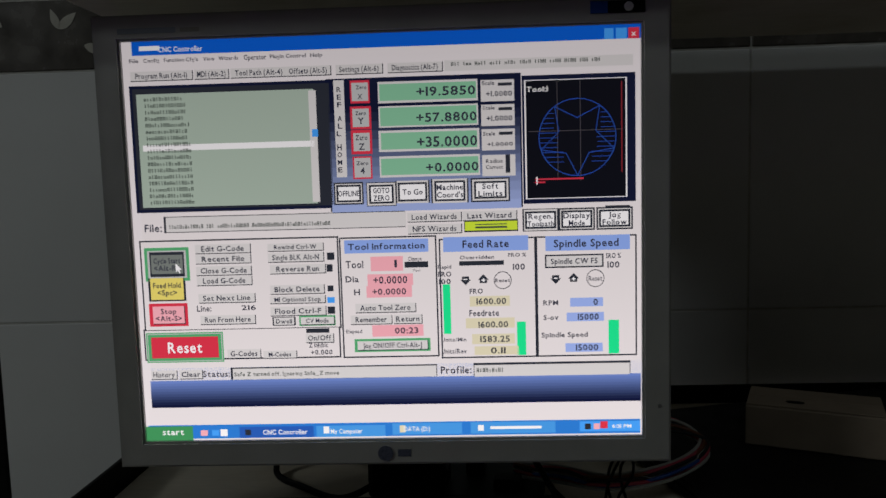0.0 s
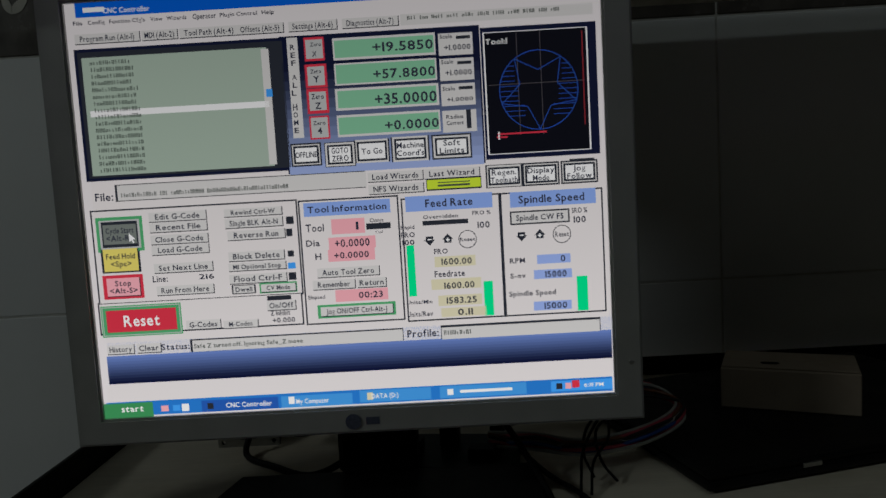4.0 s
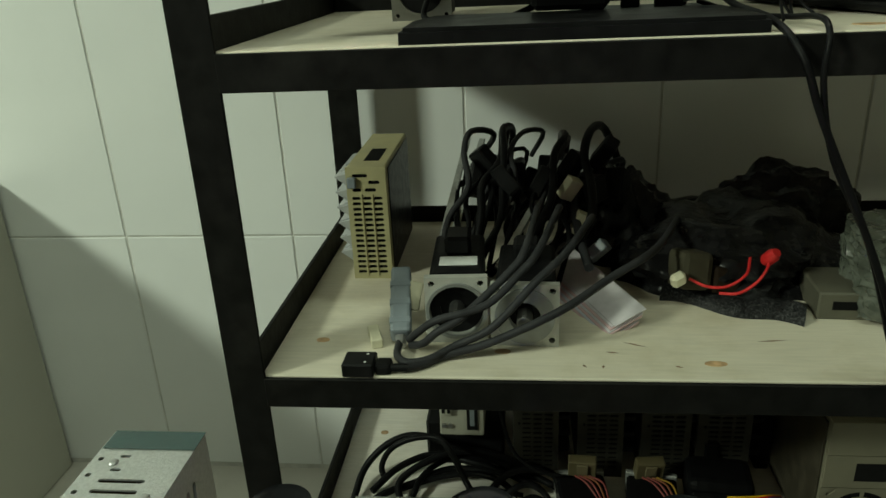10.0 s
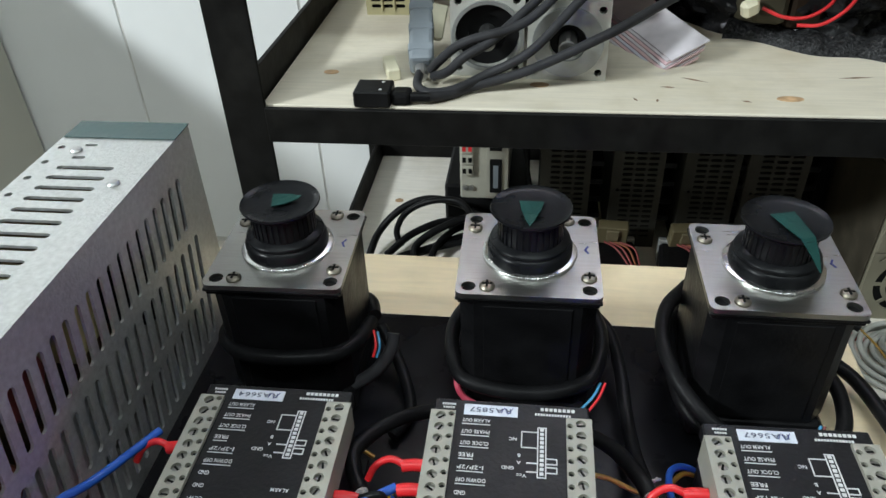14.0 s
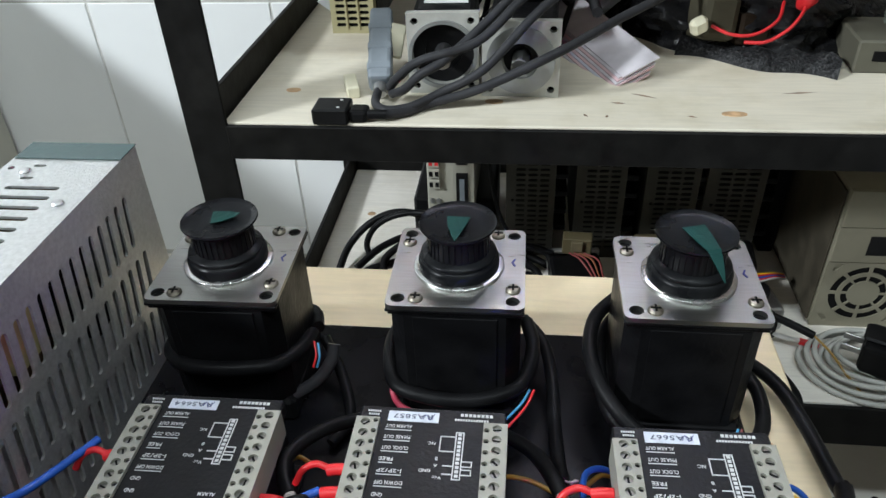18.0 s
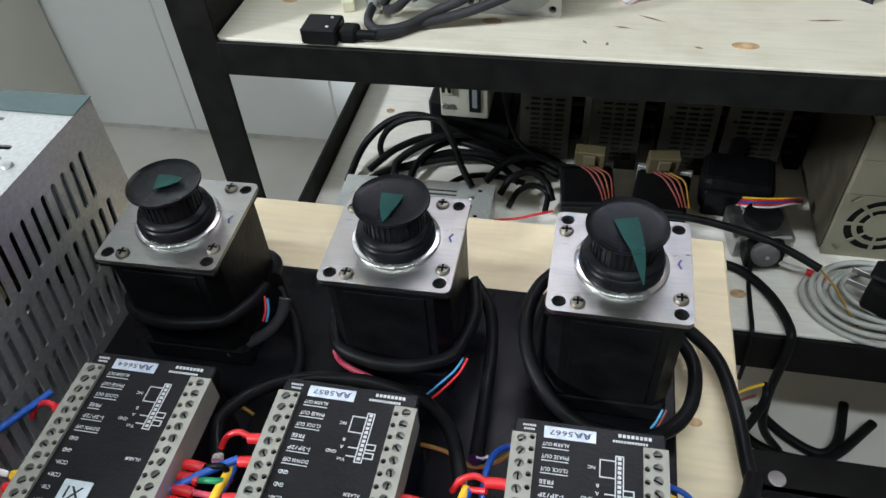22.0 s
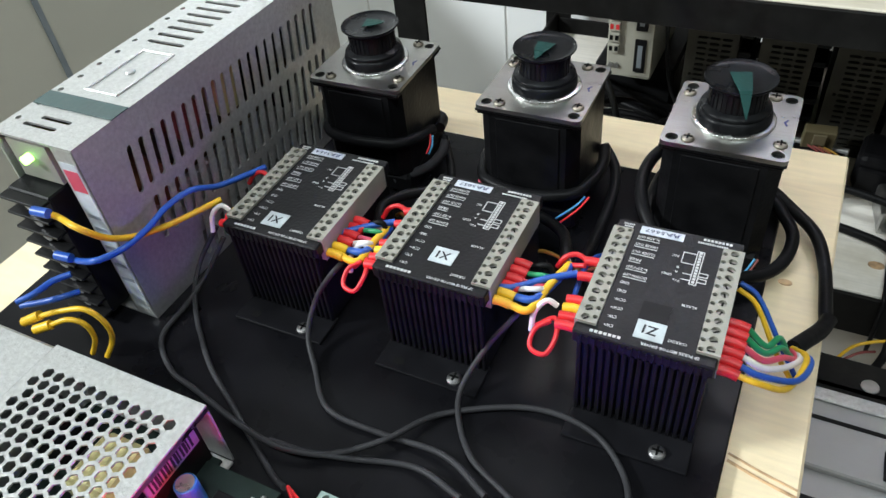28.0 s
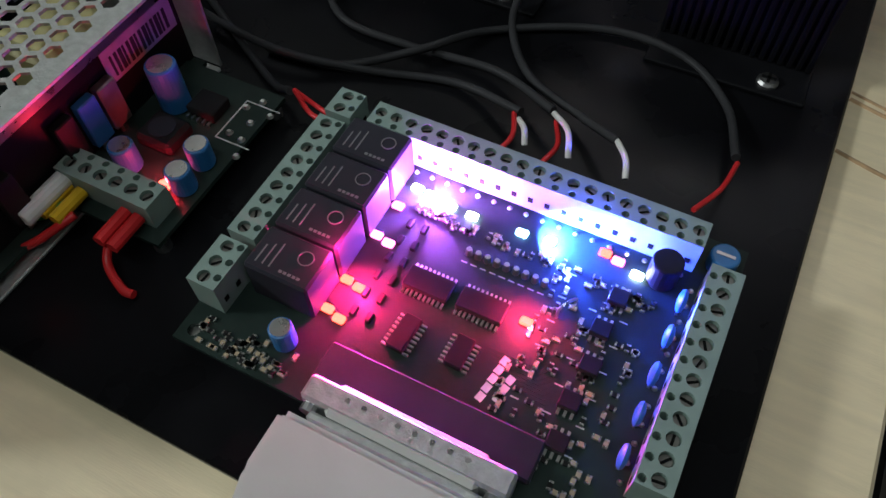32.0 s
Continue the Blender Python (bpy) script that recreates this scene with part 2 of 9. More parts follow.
GREY_PLASTIC = mat("grey_plastic", (0.22, 0.25, 0.28), 0.5, 0, 0.1, 60)
SILVER_PLASTIC = mat("silver_monitor_plastic", (0.39, 0.39, 0.365), 0.42, 0, 0.06, 40, 0.05, 500)
DARK_PLASTIC = mat("dark_plastic", (0.009, 0.009, 0.0095), 0.42, 0, 0.3, 40, 0.1, 300)

# ---- builders ----
def thing(name, label, category, at=None, group="", kind=""):
    ob = new(name)
    ob.empty_display_size = 0.02
    if at is not None:
        ob.matrix_world = at if isinstance(at, Matrix) else Matrix.Translation(at)
    return tagged(ob, label, category, group, kind)


def part(name, bm, material, parent=None, label="", at=None, smooth=False):
    me = bpy.data.meshes.new(name)
    bmesh.ops.recalc_face_normals(bm, faces=bm.faces)
    bm.to_mesh(me)
    bm.free()
    me.materials.append(material)
    if smooth:
        me.shade_smooth()
        me.set_sharp_from_angle(angle=radians(50))
    ob = new(name, me)
    if parent is not None:
        ob.parent = parent
    if at is not None:
        ob.matrix_basis = at if isinstance(at, Matrix) else Matrix.Translation(at)
    if label:
        ob["label"] = label
    return ob


def again(ob, parent, at):
    """A further part on the same mesh."""
    o = new(ob.name, ob.data)
    o.parent = parent
    o.matrix_basis = at if isinstance(at, Matrix) else Matrix.Translation(at)
    if "label" in ob:
        o["label"] = ob["label"]
    return o


def box(x0, x1, y0, y1, z0, z1, bevel=0.0, bm=None, seg=1):
    b = bmesh.new()
    bmesh.ops.create_cube(b, size=1, matrix=Matrix.LocRotScale(((x0 + x1) / 2, (y0 + y1) / 2, (z0 + z1) / 2), None, (abs(x1 - x0), abs(y1 - y0), abs(z1 - z0))))
    if bevel:
        bmesh.ops.bevel(b, geom=list(b.edges), offset=bevel, segments=seg, affect="EDGES", profile=0.5)
    return merge(bm, b)


def merge(bm, b):
    if bm is None:
        return b
    me = bpy.data.meshes.new("tmp")
    b.to_mesh(me)
    b.free()
    bm.from_mesh(me)
    bpy.data.meshes.remove(me)
    return bm


def cyl(r, z0, z1, x=0, y=0, seg=24, r2=None, bm=None, axis="Z", bevel=0.0):
    """A cylinder along the axis, from z0 to z1 on it; x and y are the other two coordinates in order."""
    b = bmesh.new()
    bmesh.ops.create_cone(b, cap_ends=True, segments=seg, radius1=r, radius2=r if r2 is None else r2, depth=z1 - z0, matrix=Matrix.Translation((0, 0, (z0 + z1) / 2)))
    if bevel:
        bmesh.ops.bevel(b, geom=[e for e in b.edges if len(e.link_faces) == 2 and any(len(f.verts) > 4 for f in e.link_faces)], offset=bevel, segments=2, affect="EDGES", profile=0.5)
    if axis == "Y":
        m = Matrix(((1, 0, 0, x), (0, 0, 1, 0), (0, 1, 0, y), (0, 0, 0, 1)))
    elif axis == "X":
        m = Matrix(((0, 0, 1, 0), (1, 0, 0, x), (0, 1, 0, y), (0, 0, 0, 1)))
    else:
        m = Matrix.Translation((x, y, 0))
    bmesh.ops.transform(b, matrix=m, verts=b.verts)
    return merge(bm, b)


def lathe(profile, seg=32):
    """A turned body from (radius, height) pairs, closed at the axis."""
    b = bmesh.new()
    rings = []
    for r, z in profile:
        rings.append([b.verts.new((r * math.cos(2 * math.pi * i / seg), r * math.sin(2 * math.pi * i / seg), z)) for i in range(seg)])
    for lo, hi in zip(rings, rings[1:]):
        for i in range(seg):
            b.faces.new((lo[i], lo[(i + 1) % seg], hi[(i + 1) % seg], hi[i]))
    b.faces.new(rings[0][::-1])
    b.faces.new(rings[-1])
    return b


def ring(x, y, r, n=16, start=0.0):
    return [(x + r * math.cos(start + 2 * math.pi * i / n), y + r * math.sin(start + 2 * math.pi * i / n)) for i in range(n)]


def slot(x, y, length, width, turn=0.0, n=4):
    """A stadium-shaped outline, long side along the turn."""
    out = []
    h = (length - width) / 2
    for s, a0 in ((1, -90), (-1, 90)):
        for i in range(n + 1):
            a = radians(a0 + 180 * i / n)
            out.append((s * h + width / 2 * math.cos(a), width / 2 * math.sin(a)))
    c, d = math.cos(turn), math.sin(turn)
    return [(x + u * c - v * d, y + u * d + v * c) for u, v in out]


def perforated(outline, holes, thick):
    """A flat sheet in x and y with holes through it, from z = -thick to 0."""
    b = bmesh.new()
    edges = []
    for loop in (outline, *holes):
        vs = [b.verts.new((u, v, 0)) for u, v in loop]
        edges += [b.edges.new((vs[i], vs[(i + 1) % len(vs)])) for i in range(len(vs))]
    bmesh.ops.triangle_fill(b, use_beauty=True, use_dissolve=False, edges=edges, normal=(0, 0, 1))
    made = bmesh.ops.extrude_face_region(b, geom=list(b.faces))
    bmesh.ops.translate(b, vec=(0, 0, -thick), verts=[v for v in made["geom"] if isinstance(v, bmesh.types.BMVert)])
    return b


def rect(x0, x1, y0, y1):
    return [(x0, y0), (x1, y0), (x1, y1), (x0, y1)]


def spline(points, steps=6):
    p = [Vector(q) for q in points]
    p = [2 * p[0] - p[1], *p, 2 * p[-1] - p[-2]]
    out = []
    for i in range(1, len(p) - 2):
        a, b, c, d = p[i - 1:i + 3]
        for k in range(steps):
            t = k / steps
            out.append(0.5 * (2 * b + (c - a) * t + (2 * a - 5 * b + 4 * c - d) * t * t + (3 * b - a - 3 * c + d) * t * t * t))
    return [*out, p[-2]]


def tube(points, r, sides=8, steps=6, bm=None, smooth_path=True):
    """A round cable through the points."""
    path = spline(points, steps) if smooth_path else [Vector(q) for q in points]
    b = bm or bmesh.new()
    t = (path[1] - path[0]).normalized()
    n = t.orthogonal().normalized()
    rings = []
    for i, q in enumerate(path):
        t2 = (path[min(i + 1, len(path) - 1)] - path[max(i - 1, 0)]).normalized()
        n = (n - n.dot(t2) * t2).normalized()
        s = t2.cross(n)
        rings.append([b.verts.new(q + r * (math.cos(2 * math.pi * k / sides) * n + math.sin(2 * math.pi * k / sides) * s)) for k in range(sides)])
    for lo, hi in zip(rings, rings[1:]):
        for k in range(sides):
            b.faces.new((lo[k], lo[(k + 1) % sides], hi[(k + 1) % sides], hi[k]))
    b.faces.new(rings[0][::-1])
    b.faces.new(rings[-1])
    return b


def cable(name, points, r, material, label, category="cable", group="", sides=10, steps=6):
    """A loose cable: one thing, one mesh."""
    ob = part(name, tube(points, r, sides, steps), material, smooth=True)
    return tagged(ob, label, category, group)


GLYPHS = {}
for sign in "ABCDEFGHIJKLMNOPQRSTUVWXYZabcdefghijklmnopqrstuvwxyz0123456789+-.,:;/()<>'%_":
    cu = bpy.data.curves.new("writing", "FONT")
    cu.body, cu.size, cu.resolution_u, cu.offset = sign, 1.0, 2, 0.0 if sign == "g" else 0.02
    ob = new("writing", cu)
    bpy.context.view_layer.update()
    me = bpy.data.meshes.new_from_object(ob.evaluated_get(bpy.context.evaluated_depsgraph_get()))
    GLYPHS[sign] = ([tuple(v.co) for v in me.vertices], [tuple(p.vertices) for p in me.polygons])
    bpy.data.objects.remove(ob)
    bpy.data.curves.remove(cu)
    bpy.data.meshes.remove(me)


def letters(text, size):
    """The mesh of one line of writing, centred, in x and y."""
    verts, faces, at = [], [], 0.0
    for sign in text:
        if sign not in GLYPHS:
            at += 0.28
            continue
        vs, fs = GLYPHS[sign]
        lo, hi = min(v[0] for v in vs), max(v[0] for v in vs)
        faces += [tuple(k + len(verts) for k in f) for f in fs]
        verts += [((v[0] - lo + at), v[1], 0.0) for v in vs]
        at += hi - lo + 0.09
    me = bpy.data.meshes.new("lettering")
    me.from_pydata([((x - (at - 0.09) / 2) * size, (y - 0.35) * size, 0.0) for x, y, _ in verts], [], faces)
    return me


def write(text, size, material, parent, at, name="lettering", width=None):
    me = letters(text, size)
    me.materials.append(material)
    ob = new(name, me)
    ob.parent = parent
    if width and me.vertices:
        xs = [v.co.x for v in me.vertices]
        at = at @ Matrix.Diagonal((width / max(max(xs) - min(xs), 1e-6), 1, 1, 1))
    ob.matrix_basis = at
    return ob

# ---- the room ----
FLOOR_Z, WALL_Y = 0.23, 0.90
tagged(part("floor", box(-3.4, 2.4, -2.8, 1.05, 0.13, FLOOR_Z), FLOOR), "cream tiled floor with grey scuffs", "floor", kind="structure")
# ceiling and three plaster walls are added out of view, to limit bounce
tagged(part("ceiling", box(-3.55, 2.55, -2.95, 1.05, 2.85, 2.95), DARK_PLASTER), "unseen plaster ceiling added to close the room, kept dark", "ceiling", kind="structure")
tagged(part("wall_west", box(-3.55, -3.4, -2.95, 1.05, 0.13, 2.85), DARK_PLASTER), "unseen plaster wall added to close the room, kept dark", "wall", kind="structure")
tagged(part("wall_east", box(2.4, 2.55, -2.95, 1.05, 0.13, 2.85), DARK_PLASTER), "unseen plaster wall added to close the room, kept dark", "wall", kind="structure")
tagged(part("wall_south", box(-3.4, 2.4, -2.95, -2.8, 0.13, 2.85), DARK_PLASTER), "unseen plaster wall added to close the room, kept dark", "wall", kind="structure")
wall_north = tagged(part("wall_north", box(-3.4, 2.4, WALL_Y + 0.0015, 1.05, 0.23, 2.85), GROUT), "wall of white glazed tiles with grey joints", "wall", kind="structure")


def fixture(name, label, at, sx, sy, glow_mat):
    """A lamp housing whose face gives the room its light."""
    f = thing(name, label, "lamp", at)
    part("housing", box(-sx / 2 - 0.02, sx / 2 + 0.02, -sy / 2 - 0.02, sy / 2 + 0.02, 0.004, 0.06, 0.008), PRINT_WHITE, f)
    return f


fixture("wall_lamp", "white lamp housing fixed high on the wall", look((-3.06, -1.55, 2.68), (-0.1, 0.5, 0.7)), 0.6, 0.4, None)
part("bracket", box(-3.4, -3.1, -1.6, -1.55, 2.71, 2.75, 0.004), PRINT_WHITE, bpy.data.objects["wall_lamp"]).matrix_world = Matrix()
fixture("ceiling_lamp", "white fluorescent lamp housing under the ceiling", pose(0.1, -0.7, 2.79), 2.4, 0.12, None)

# low beige cabinet standing against the tiled wall
cab = thing("cabinet", "low beige laminate cabinet standing against the tiled wall", "cabinet", (-1.1, 0.25, FLOOR_Z))
part("body", box(-0.25, 0.255, -0.9, 0.645, 0.0, 0.475, 0.003), BEIGE_PANEL, cab)
part("top", box(-0.25, 0.257, -0.905, 0.647, 0.477, 0.492, 0.002), BEIGE_PANEL, cab)
part("knob", cyl(0.012, 0.2555, 0.275, -0.18, 0.40, 20, axis="X", bevel=0.003), DARK_PLASTIC, cab, "round black knob")
for yy in (-0.35, 0.2):
    part("seam_strip", box(0.2555, 0.2575, yy - 0.004, yy + 0.004, 0.01, 0.47), GREY_PLASTIC, cab, "narrow grey joint strip")

# ---- steel rack ----
RX0, RX1, RY0, RY1 = -0.338, 1.0, 0.452, 0.838
rack = thing("storage_rack", "black painted angle-steel rack with pale plywood shelves against tiles", "rack", (RX0, RY0, FLOOR_Z))
RO = Vector((RX0, RY0, FLOOR_Z))


def in_rack(name, b, material, label=""):
    bmesh.ops.translate(b, vec=-RO, verts=b.verts)
    return part(name, b, material, rack, label)


def angle_post(x0, x1, y0, y1):
    """An angle-steel upright: one leg faces the front, one the side."""
    b = box(x0, x1, y0, y0 + 0.003, FLOOR_Z, 1.62, 0.0008)
    xs = (x0, x0 + 0.003) if x0 < 0 else (x1 - 0.003, x1)
    return box(*xs, y0 + 0.003, y1, FLOOR_Z, 1.62, 0.0008, b)


for x0, x1 in ((RX0, RX0 + 0.032), (RX1 - 0.032, RX1)):
    in_rack("post", angle_post(x0, x1, RY0, RY0 + 0.03), BLACK_STEEL)
    in_rack("post", angle_post(x0 + 0.008 if x0 < 0 else x0, x1 + 0.012 if x0 < 0 else x1, RY1 - 0.003, RY1 + 0.028), BLACK_STEEL)
SHELVES = (0.434, 0.68, 0.94, 1.358)
for top in SHELVES:
    y0 = RY0 - 0.012 if top < 0.5 else RY0
    depth = 0.046 if top < 0.5 else 0.028
    in_rack("front_beam", box(RX0 + 0.031, RX1 - 0.03, y0 - 0.001, y0 + 0.003, top - depth, top - 0.001, 0.0006), BLACK_STEEL)
    in_rack("back_beam", box(RX0 + 0.03, RX1 - 0.03, RY1 - 0.008, RY1 - 0.004, top - 0.006, top + 0.02, 0.0006), BLACK_STEEL)
    for xa in (RX0 + 0.022, RX1 - 0.026):
        in_rack("side_beam", box(xa, xa + 0.004, RY0 + 0.004, RY1 - 0.004, top - 0.006, top + 0.024, 0.0006), BLACK_STEEL)
    in_rack("shelf_board", box(RX0 + 0.028, RX1 - 0.028, y0 + 0.004, RY1 - 0.009, top - 0.012, top, 0.0008), SHELF_LIGHTENED if top < 0.5 else SHELF_WOOD, "pale plywood shelf with brown knots")

# knots and cracks in the two shelves that show
for n, (kx, ky, kz, rx, ry) in enumerate(((-0.273, 0.516, 0.68, 0.006, 0.004), (0.060, 0.481, 0.68, 0.009, 0.0042), (-0.112, 0.498, 0.68, 0.007, 0.004), (0.1095, 0.4837, 0.434, 0.007, 0.005), (-0.27, 0.72, 0.434, 0.005, 0.004), (0.14, 0.49, 0.94, 0.012, 0.006))):
    b = cyl(1, 0, 0.0006, seg=14)
    bmesh.ops.transform(b, matrix=Matrix.LocRotScale((kx, ky, kz - 0.0001), None, (rx, ry, 1)), verts=b.verts)
    in_rack("knot", b, KNOT)
for cx, cy, ln, a in ((0.0, 0.512, 0.022, -25), (-0.02, 0.498, 0.012, -8), (0.115, 0.52, 0.026, 6), (-0.045, 0.476, 0.006, -60), (-0.03, 0.475, 0.005, 80), (0.03, 0.476, 0.007, -20)):
    b = bmesh.new()
    vs = [b.verts.new(v) for v in ((-ln / 2, 0, 0), (0, -0.0012, 0), (ln / 2, 0, 0), (0, 0.0012, 0), (0, 0, 0.0007))]
    for i in range(4):
        b.faces.new((vs[i], vs[(i + 1) % 4], vs[4]))
    b.faces.new(vs[3::-1])
    bmesh.ops.transform(b, matrix=pose(cx, cy, 0.68, 0, 0, a), verts=b.verts)
    in_rack("crack", b, CRACK)

# ---- the demonstration board ----
PLATE = 0.648
bench = thing("work_bench", "low black angle-steel bench frame beside the rack", "bench", (0, 0.08, FLOOR_Z))
for y0, y1 in ((0.152, 0.155), (-0.33, -0.327)):
    b = perforated(rect(-0.5, 0.55, 0.285, 0.316), [slot(0.088 + 0.12 * k, 0.3, 0.012, 0.011) for k in range(-4, 4)], 0.003)
    bmesh.ops.rotate(b, matrix=Euler((radians(90), 0, 0)).to_matrix(), verts=b.verts)
    bmesh.ops.translate(b, vec=(0, y1, 0), verts=b.verts)
    part("rail", b, BLACK_STEEL, bench)
b = perforated(rect(-0.5, 0.55, 0.147, 0.18), [ring(0.088 + 0.12 * k, 0.163, 0.0055) for k in range(-4, 4)], 0.003)
part("top_rail", b, BLACK_STEEL, bench, at=(0, 0, 0.316))
for k in range(-1, 3):
    part("bolt", cyl(0.0052, 0.3145, 0.3165, 0.088 + 0.12 * k, 0.163, 16, bevel=0.0006), STEEL, bench)
for x0 in (-0.5, 0.52):
    for y0 in (-0.33, 0.125):
        part("leg", box(x0, x0 + 0.03, y0, y0 + 0.03, 0.0, 0.285, 0.001), BLACK_STEEL, bench)
    part("end_rail", box(x0, x0 + 0.03, -0.3, 0.125, 0.255, 0.285, 0.001), BLACK_STEEL, bench)
part("slat", box(-0.47, 0.03, -0.3, -0.2, 0.286, 0.312, 0.002), BOARD_WOOD, bench)
part("slat", box(-0.47, 0.03, 0.02, 0.12, 0.286, 0.312, 0.002), BOARD_WOOD, bench)
for y0 in (-0.15, 0.18):
    tagged(part("wood_block", box(-0.36, 0.0, y0 - 0.03, y0 + 0.03, FLOOR_Z + 0.313 if y0 < 0.19 else 0.5, 0.6265, 0.002), BOARD_WOOD), "pale timber block under the board", "block", "blocks under the board")

board = thing("mounting_board", "pale pine board with a black sheet on it, carrying the electronics", "board", (-0.17, 0.08, 0.627))
part("plywood", box(-0.23, 0.215, -0.262, 0.252, 0.0, 0.0165, 0.0012), BOARD_WOOD, board)
part("black_sheet", box(-0.19, 0.185, -0.18, 0.194, 0.0167, 0.0208, 0.0008), BLACK_SHEET, board, "glossy black plastic sheet")
b = cyl(1, 0, 0.0006, seg=14)
bmesh.ops.transform(b, matrix=Matrix.LocRotScale((0.194, 0.130, 0.0163), None, (0.0035, 0.0022, 1)), verts=b.verts)
part("knot", b, KNOT, board)
for yy, c in ((0.013, 0.0012), (0.0165, 0.0009), (-0.012, 0.0012)):
    part("pencil_line", tube([(0.186, yy + 0.003, 0.0166), (0.2, yy - 0.001, 0.0166), (0.214, yy - 0.004, 0.0166)], c * 0.6, 5, 4), KNOT, board, "reddish brown mark across the wood")


def screw_head(r, material=ZINC, n=20):
    """A pan head with a cross recess."""
    b = lathe([(r, 0), (r, r * 0.25), (r * 0.8, r * 0.5), (r * 0.35, r * 0.6)], n)
    return b


def cross(r):
    return box(-r * 0.65, r * 0.65, -r * 0.14, r * 0.14, 0, r * 0.08, 0, box(-r * 0.14, r * 0.14, -r * 0.65, r * 0.65, 0, r * 0.08))


SCREW = screw_head(0.0036)
CROSS = cross(0.0036)


def stepper(at, flag_turn, flag_tilt, flag_len):
    """A square stepper motor, shaft up, with a toothed belt pulley and a paper pointer on it."""
    m = thing("stepper_motor", "black stepper motor with aluminium flange and black toothed pulley", "motor", at, "stepper motors on the board")
    h = 0.0272
    c = 0.0060
    oct_ = [(-h + c, -h), (h - c, -h), (h, -h + c), (h, h - c), (h - c, h), (-h + c, h), (-h, h - c), (-h, -h + c)]
    b = perforated(oct_, [], 0.0545)
    part("body", b, MOTOR_BLACK, m, at=(0, 0, 0.0680))
    part("end_cap", box(-0.0272, 0.0272, -0.0272, 0.0272, 0.0, 0.0132, 0.002), MOTOR_BLACK, m)
    part("side_plate", box(-0.0175, 0.0175, -0.0277, -0.0273, 0.015, 0.066, 0.0002), MOTOR_BLACK, m)
    part("top_skirt", box(-0.0276, 0.0276, -0.0276, 0.0276, 0.0672, 0.0690, 0.0004), MOTOR_BLACK, m)
    part("flange_rim", box(-0.0285, 0.0285, -0.0285, 0.0285, 0.0691, 0.0705, 0.0004), MOTOR_BLACK, m)
    q = 0.02357
    holes = [ring(sx * q, sy * q, 0.0029, 16) for sx in (-1, 1) for sy in (-1, 1)] + [ring(0, 0, 0.012, 32)]
    r = 0.0286
    k = 0.003
    out = []
    for cx, cy, a0 in ((r - k, r - k, 0), (-r + k, r - k, 90), (-r + k, -r + k, 180), (r - k, -r + k, 270)):
        out += [(cx + k * math.cos(radians(a0 + 30 * i)), cy + k * math.sin(radians(a0 + 30 * i))) for i in range(4)]
    part("flange", perforated(out, holes, 0.0022), ALU, m, "brushed aluminium flange with four holes", at=(0, 0, 0.0728))
    for sx, sy in ((-1, -1), (-1, 1), (1, -1), (1, 1)):
        part("hole_bore", cyl(0.0034, 0.0704, 0.0709, sx * q, sy * q, 16), HOLE, m)
        u = (sx * 0.0162, sy * 0.0236) if sx * sy > 0 else (sx * 0.0236, sy * 0.0162)
        s = part("screw", screw_head(0.0031), ZINC, m, at=(u[0], u[1], 0.0727))
        part("cross_recess", cross(0.0031), HOLE, s, at=(0, 0, 0.0018))
    part("pilot_ring", lathe([(0.0195, 0.0), (0.0195, 0.0014), (0.0192, 0.0017), (0.0165, 0.0017)], 48), ALU_BRIGHT, m, "bright turned ring", at=(0, 0, 0.0726), smooth=True)
    part("cap", lathe([(0.0174, 0.0), (0.0174, 0.0032), (0.0168, 0.0046), (0.0150, 0.0056), (0.010, 0.0058)], 40), PULLEY, m, at=(0, 0, 0.0744), smooth=True)
    p = part("pulley", lathe([(0.0162, 0.0), (0.0164, 0.0007), (0.0160, 0.0014), (0.0130, 0.0026), (0.0130, 0.0126), (0.0150, 0.0134), (0.0164, 0.0150), (0.0162, 0.0157), (0.0150, 0.0150), (0.0130, 0.0146), (0.004, 0.0146)], 48), PULLEY, m, at=(0, 0, 0.0800), smooth=True)
    teeth = bmesh.new()
    for i in range(34):
        a = 2 * math.pi * i / 34
        t = box(0.0126, 0.01335, -0.0007, 0.0007, 0.0025, 0.0128)
        bmesh.ops.rotate(t, matrix=Matrix.Rotation(a, 3, "Z"), verts=t.verts)
        teeth = merge(teeth, t)
    part("teeth", teeth, PULLEY, p)
    part("bore", cyl(0.0028, 0.0145, 0.0149, seg=18), PULLEY, p)
    # pointer of tape: a long thin triangle folded over the rim
    b = bmesh.new()
    prof = [(-0.003, 0.0049, 0.0), (flag_len * 0.32, 0.0037, 0.0002), (flag_len * 0.56, 0.0028, 0.0004), (flag_len * 0.78, 0.0017, flag_tilt * 0.4), (flag_len, 0.0002, flag_tilt)]
    top = [[b.verts.new((u, s * w, z + d)) for s in (-1, 1) for d in (0, 0.0003)] for u, w, z in prof]
    for a, c2 in zip(top, top[1:]):
        b.faces.new((a[1], c2[1], c2[3], a[3]))
        b.faces.new((a[0], a[2], c2[2], c2[0]))
        b.faces.new((a[0], c2[0], c2[1], a[1]))
        b.faces.new((a[2], a[3], c2[3], c2[2]))
    b.faces.new((top[0][0], top[0][1], top[0][3], top[0][2]))
    b.faces.new((top[-1][0], top[-1][2], top[-1][3], top[-1][1]))
    part("pointer", b, TEAL_TAPE, p, "pointed strip of teal tape", at=pose(0, 0, 0.0158, 0, 0, flag_turn))
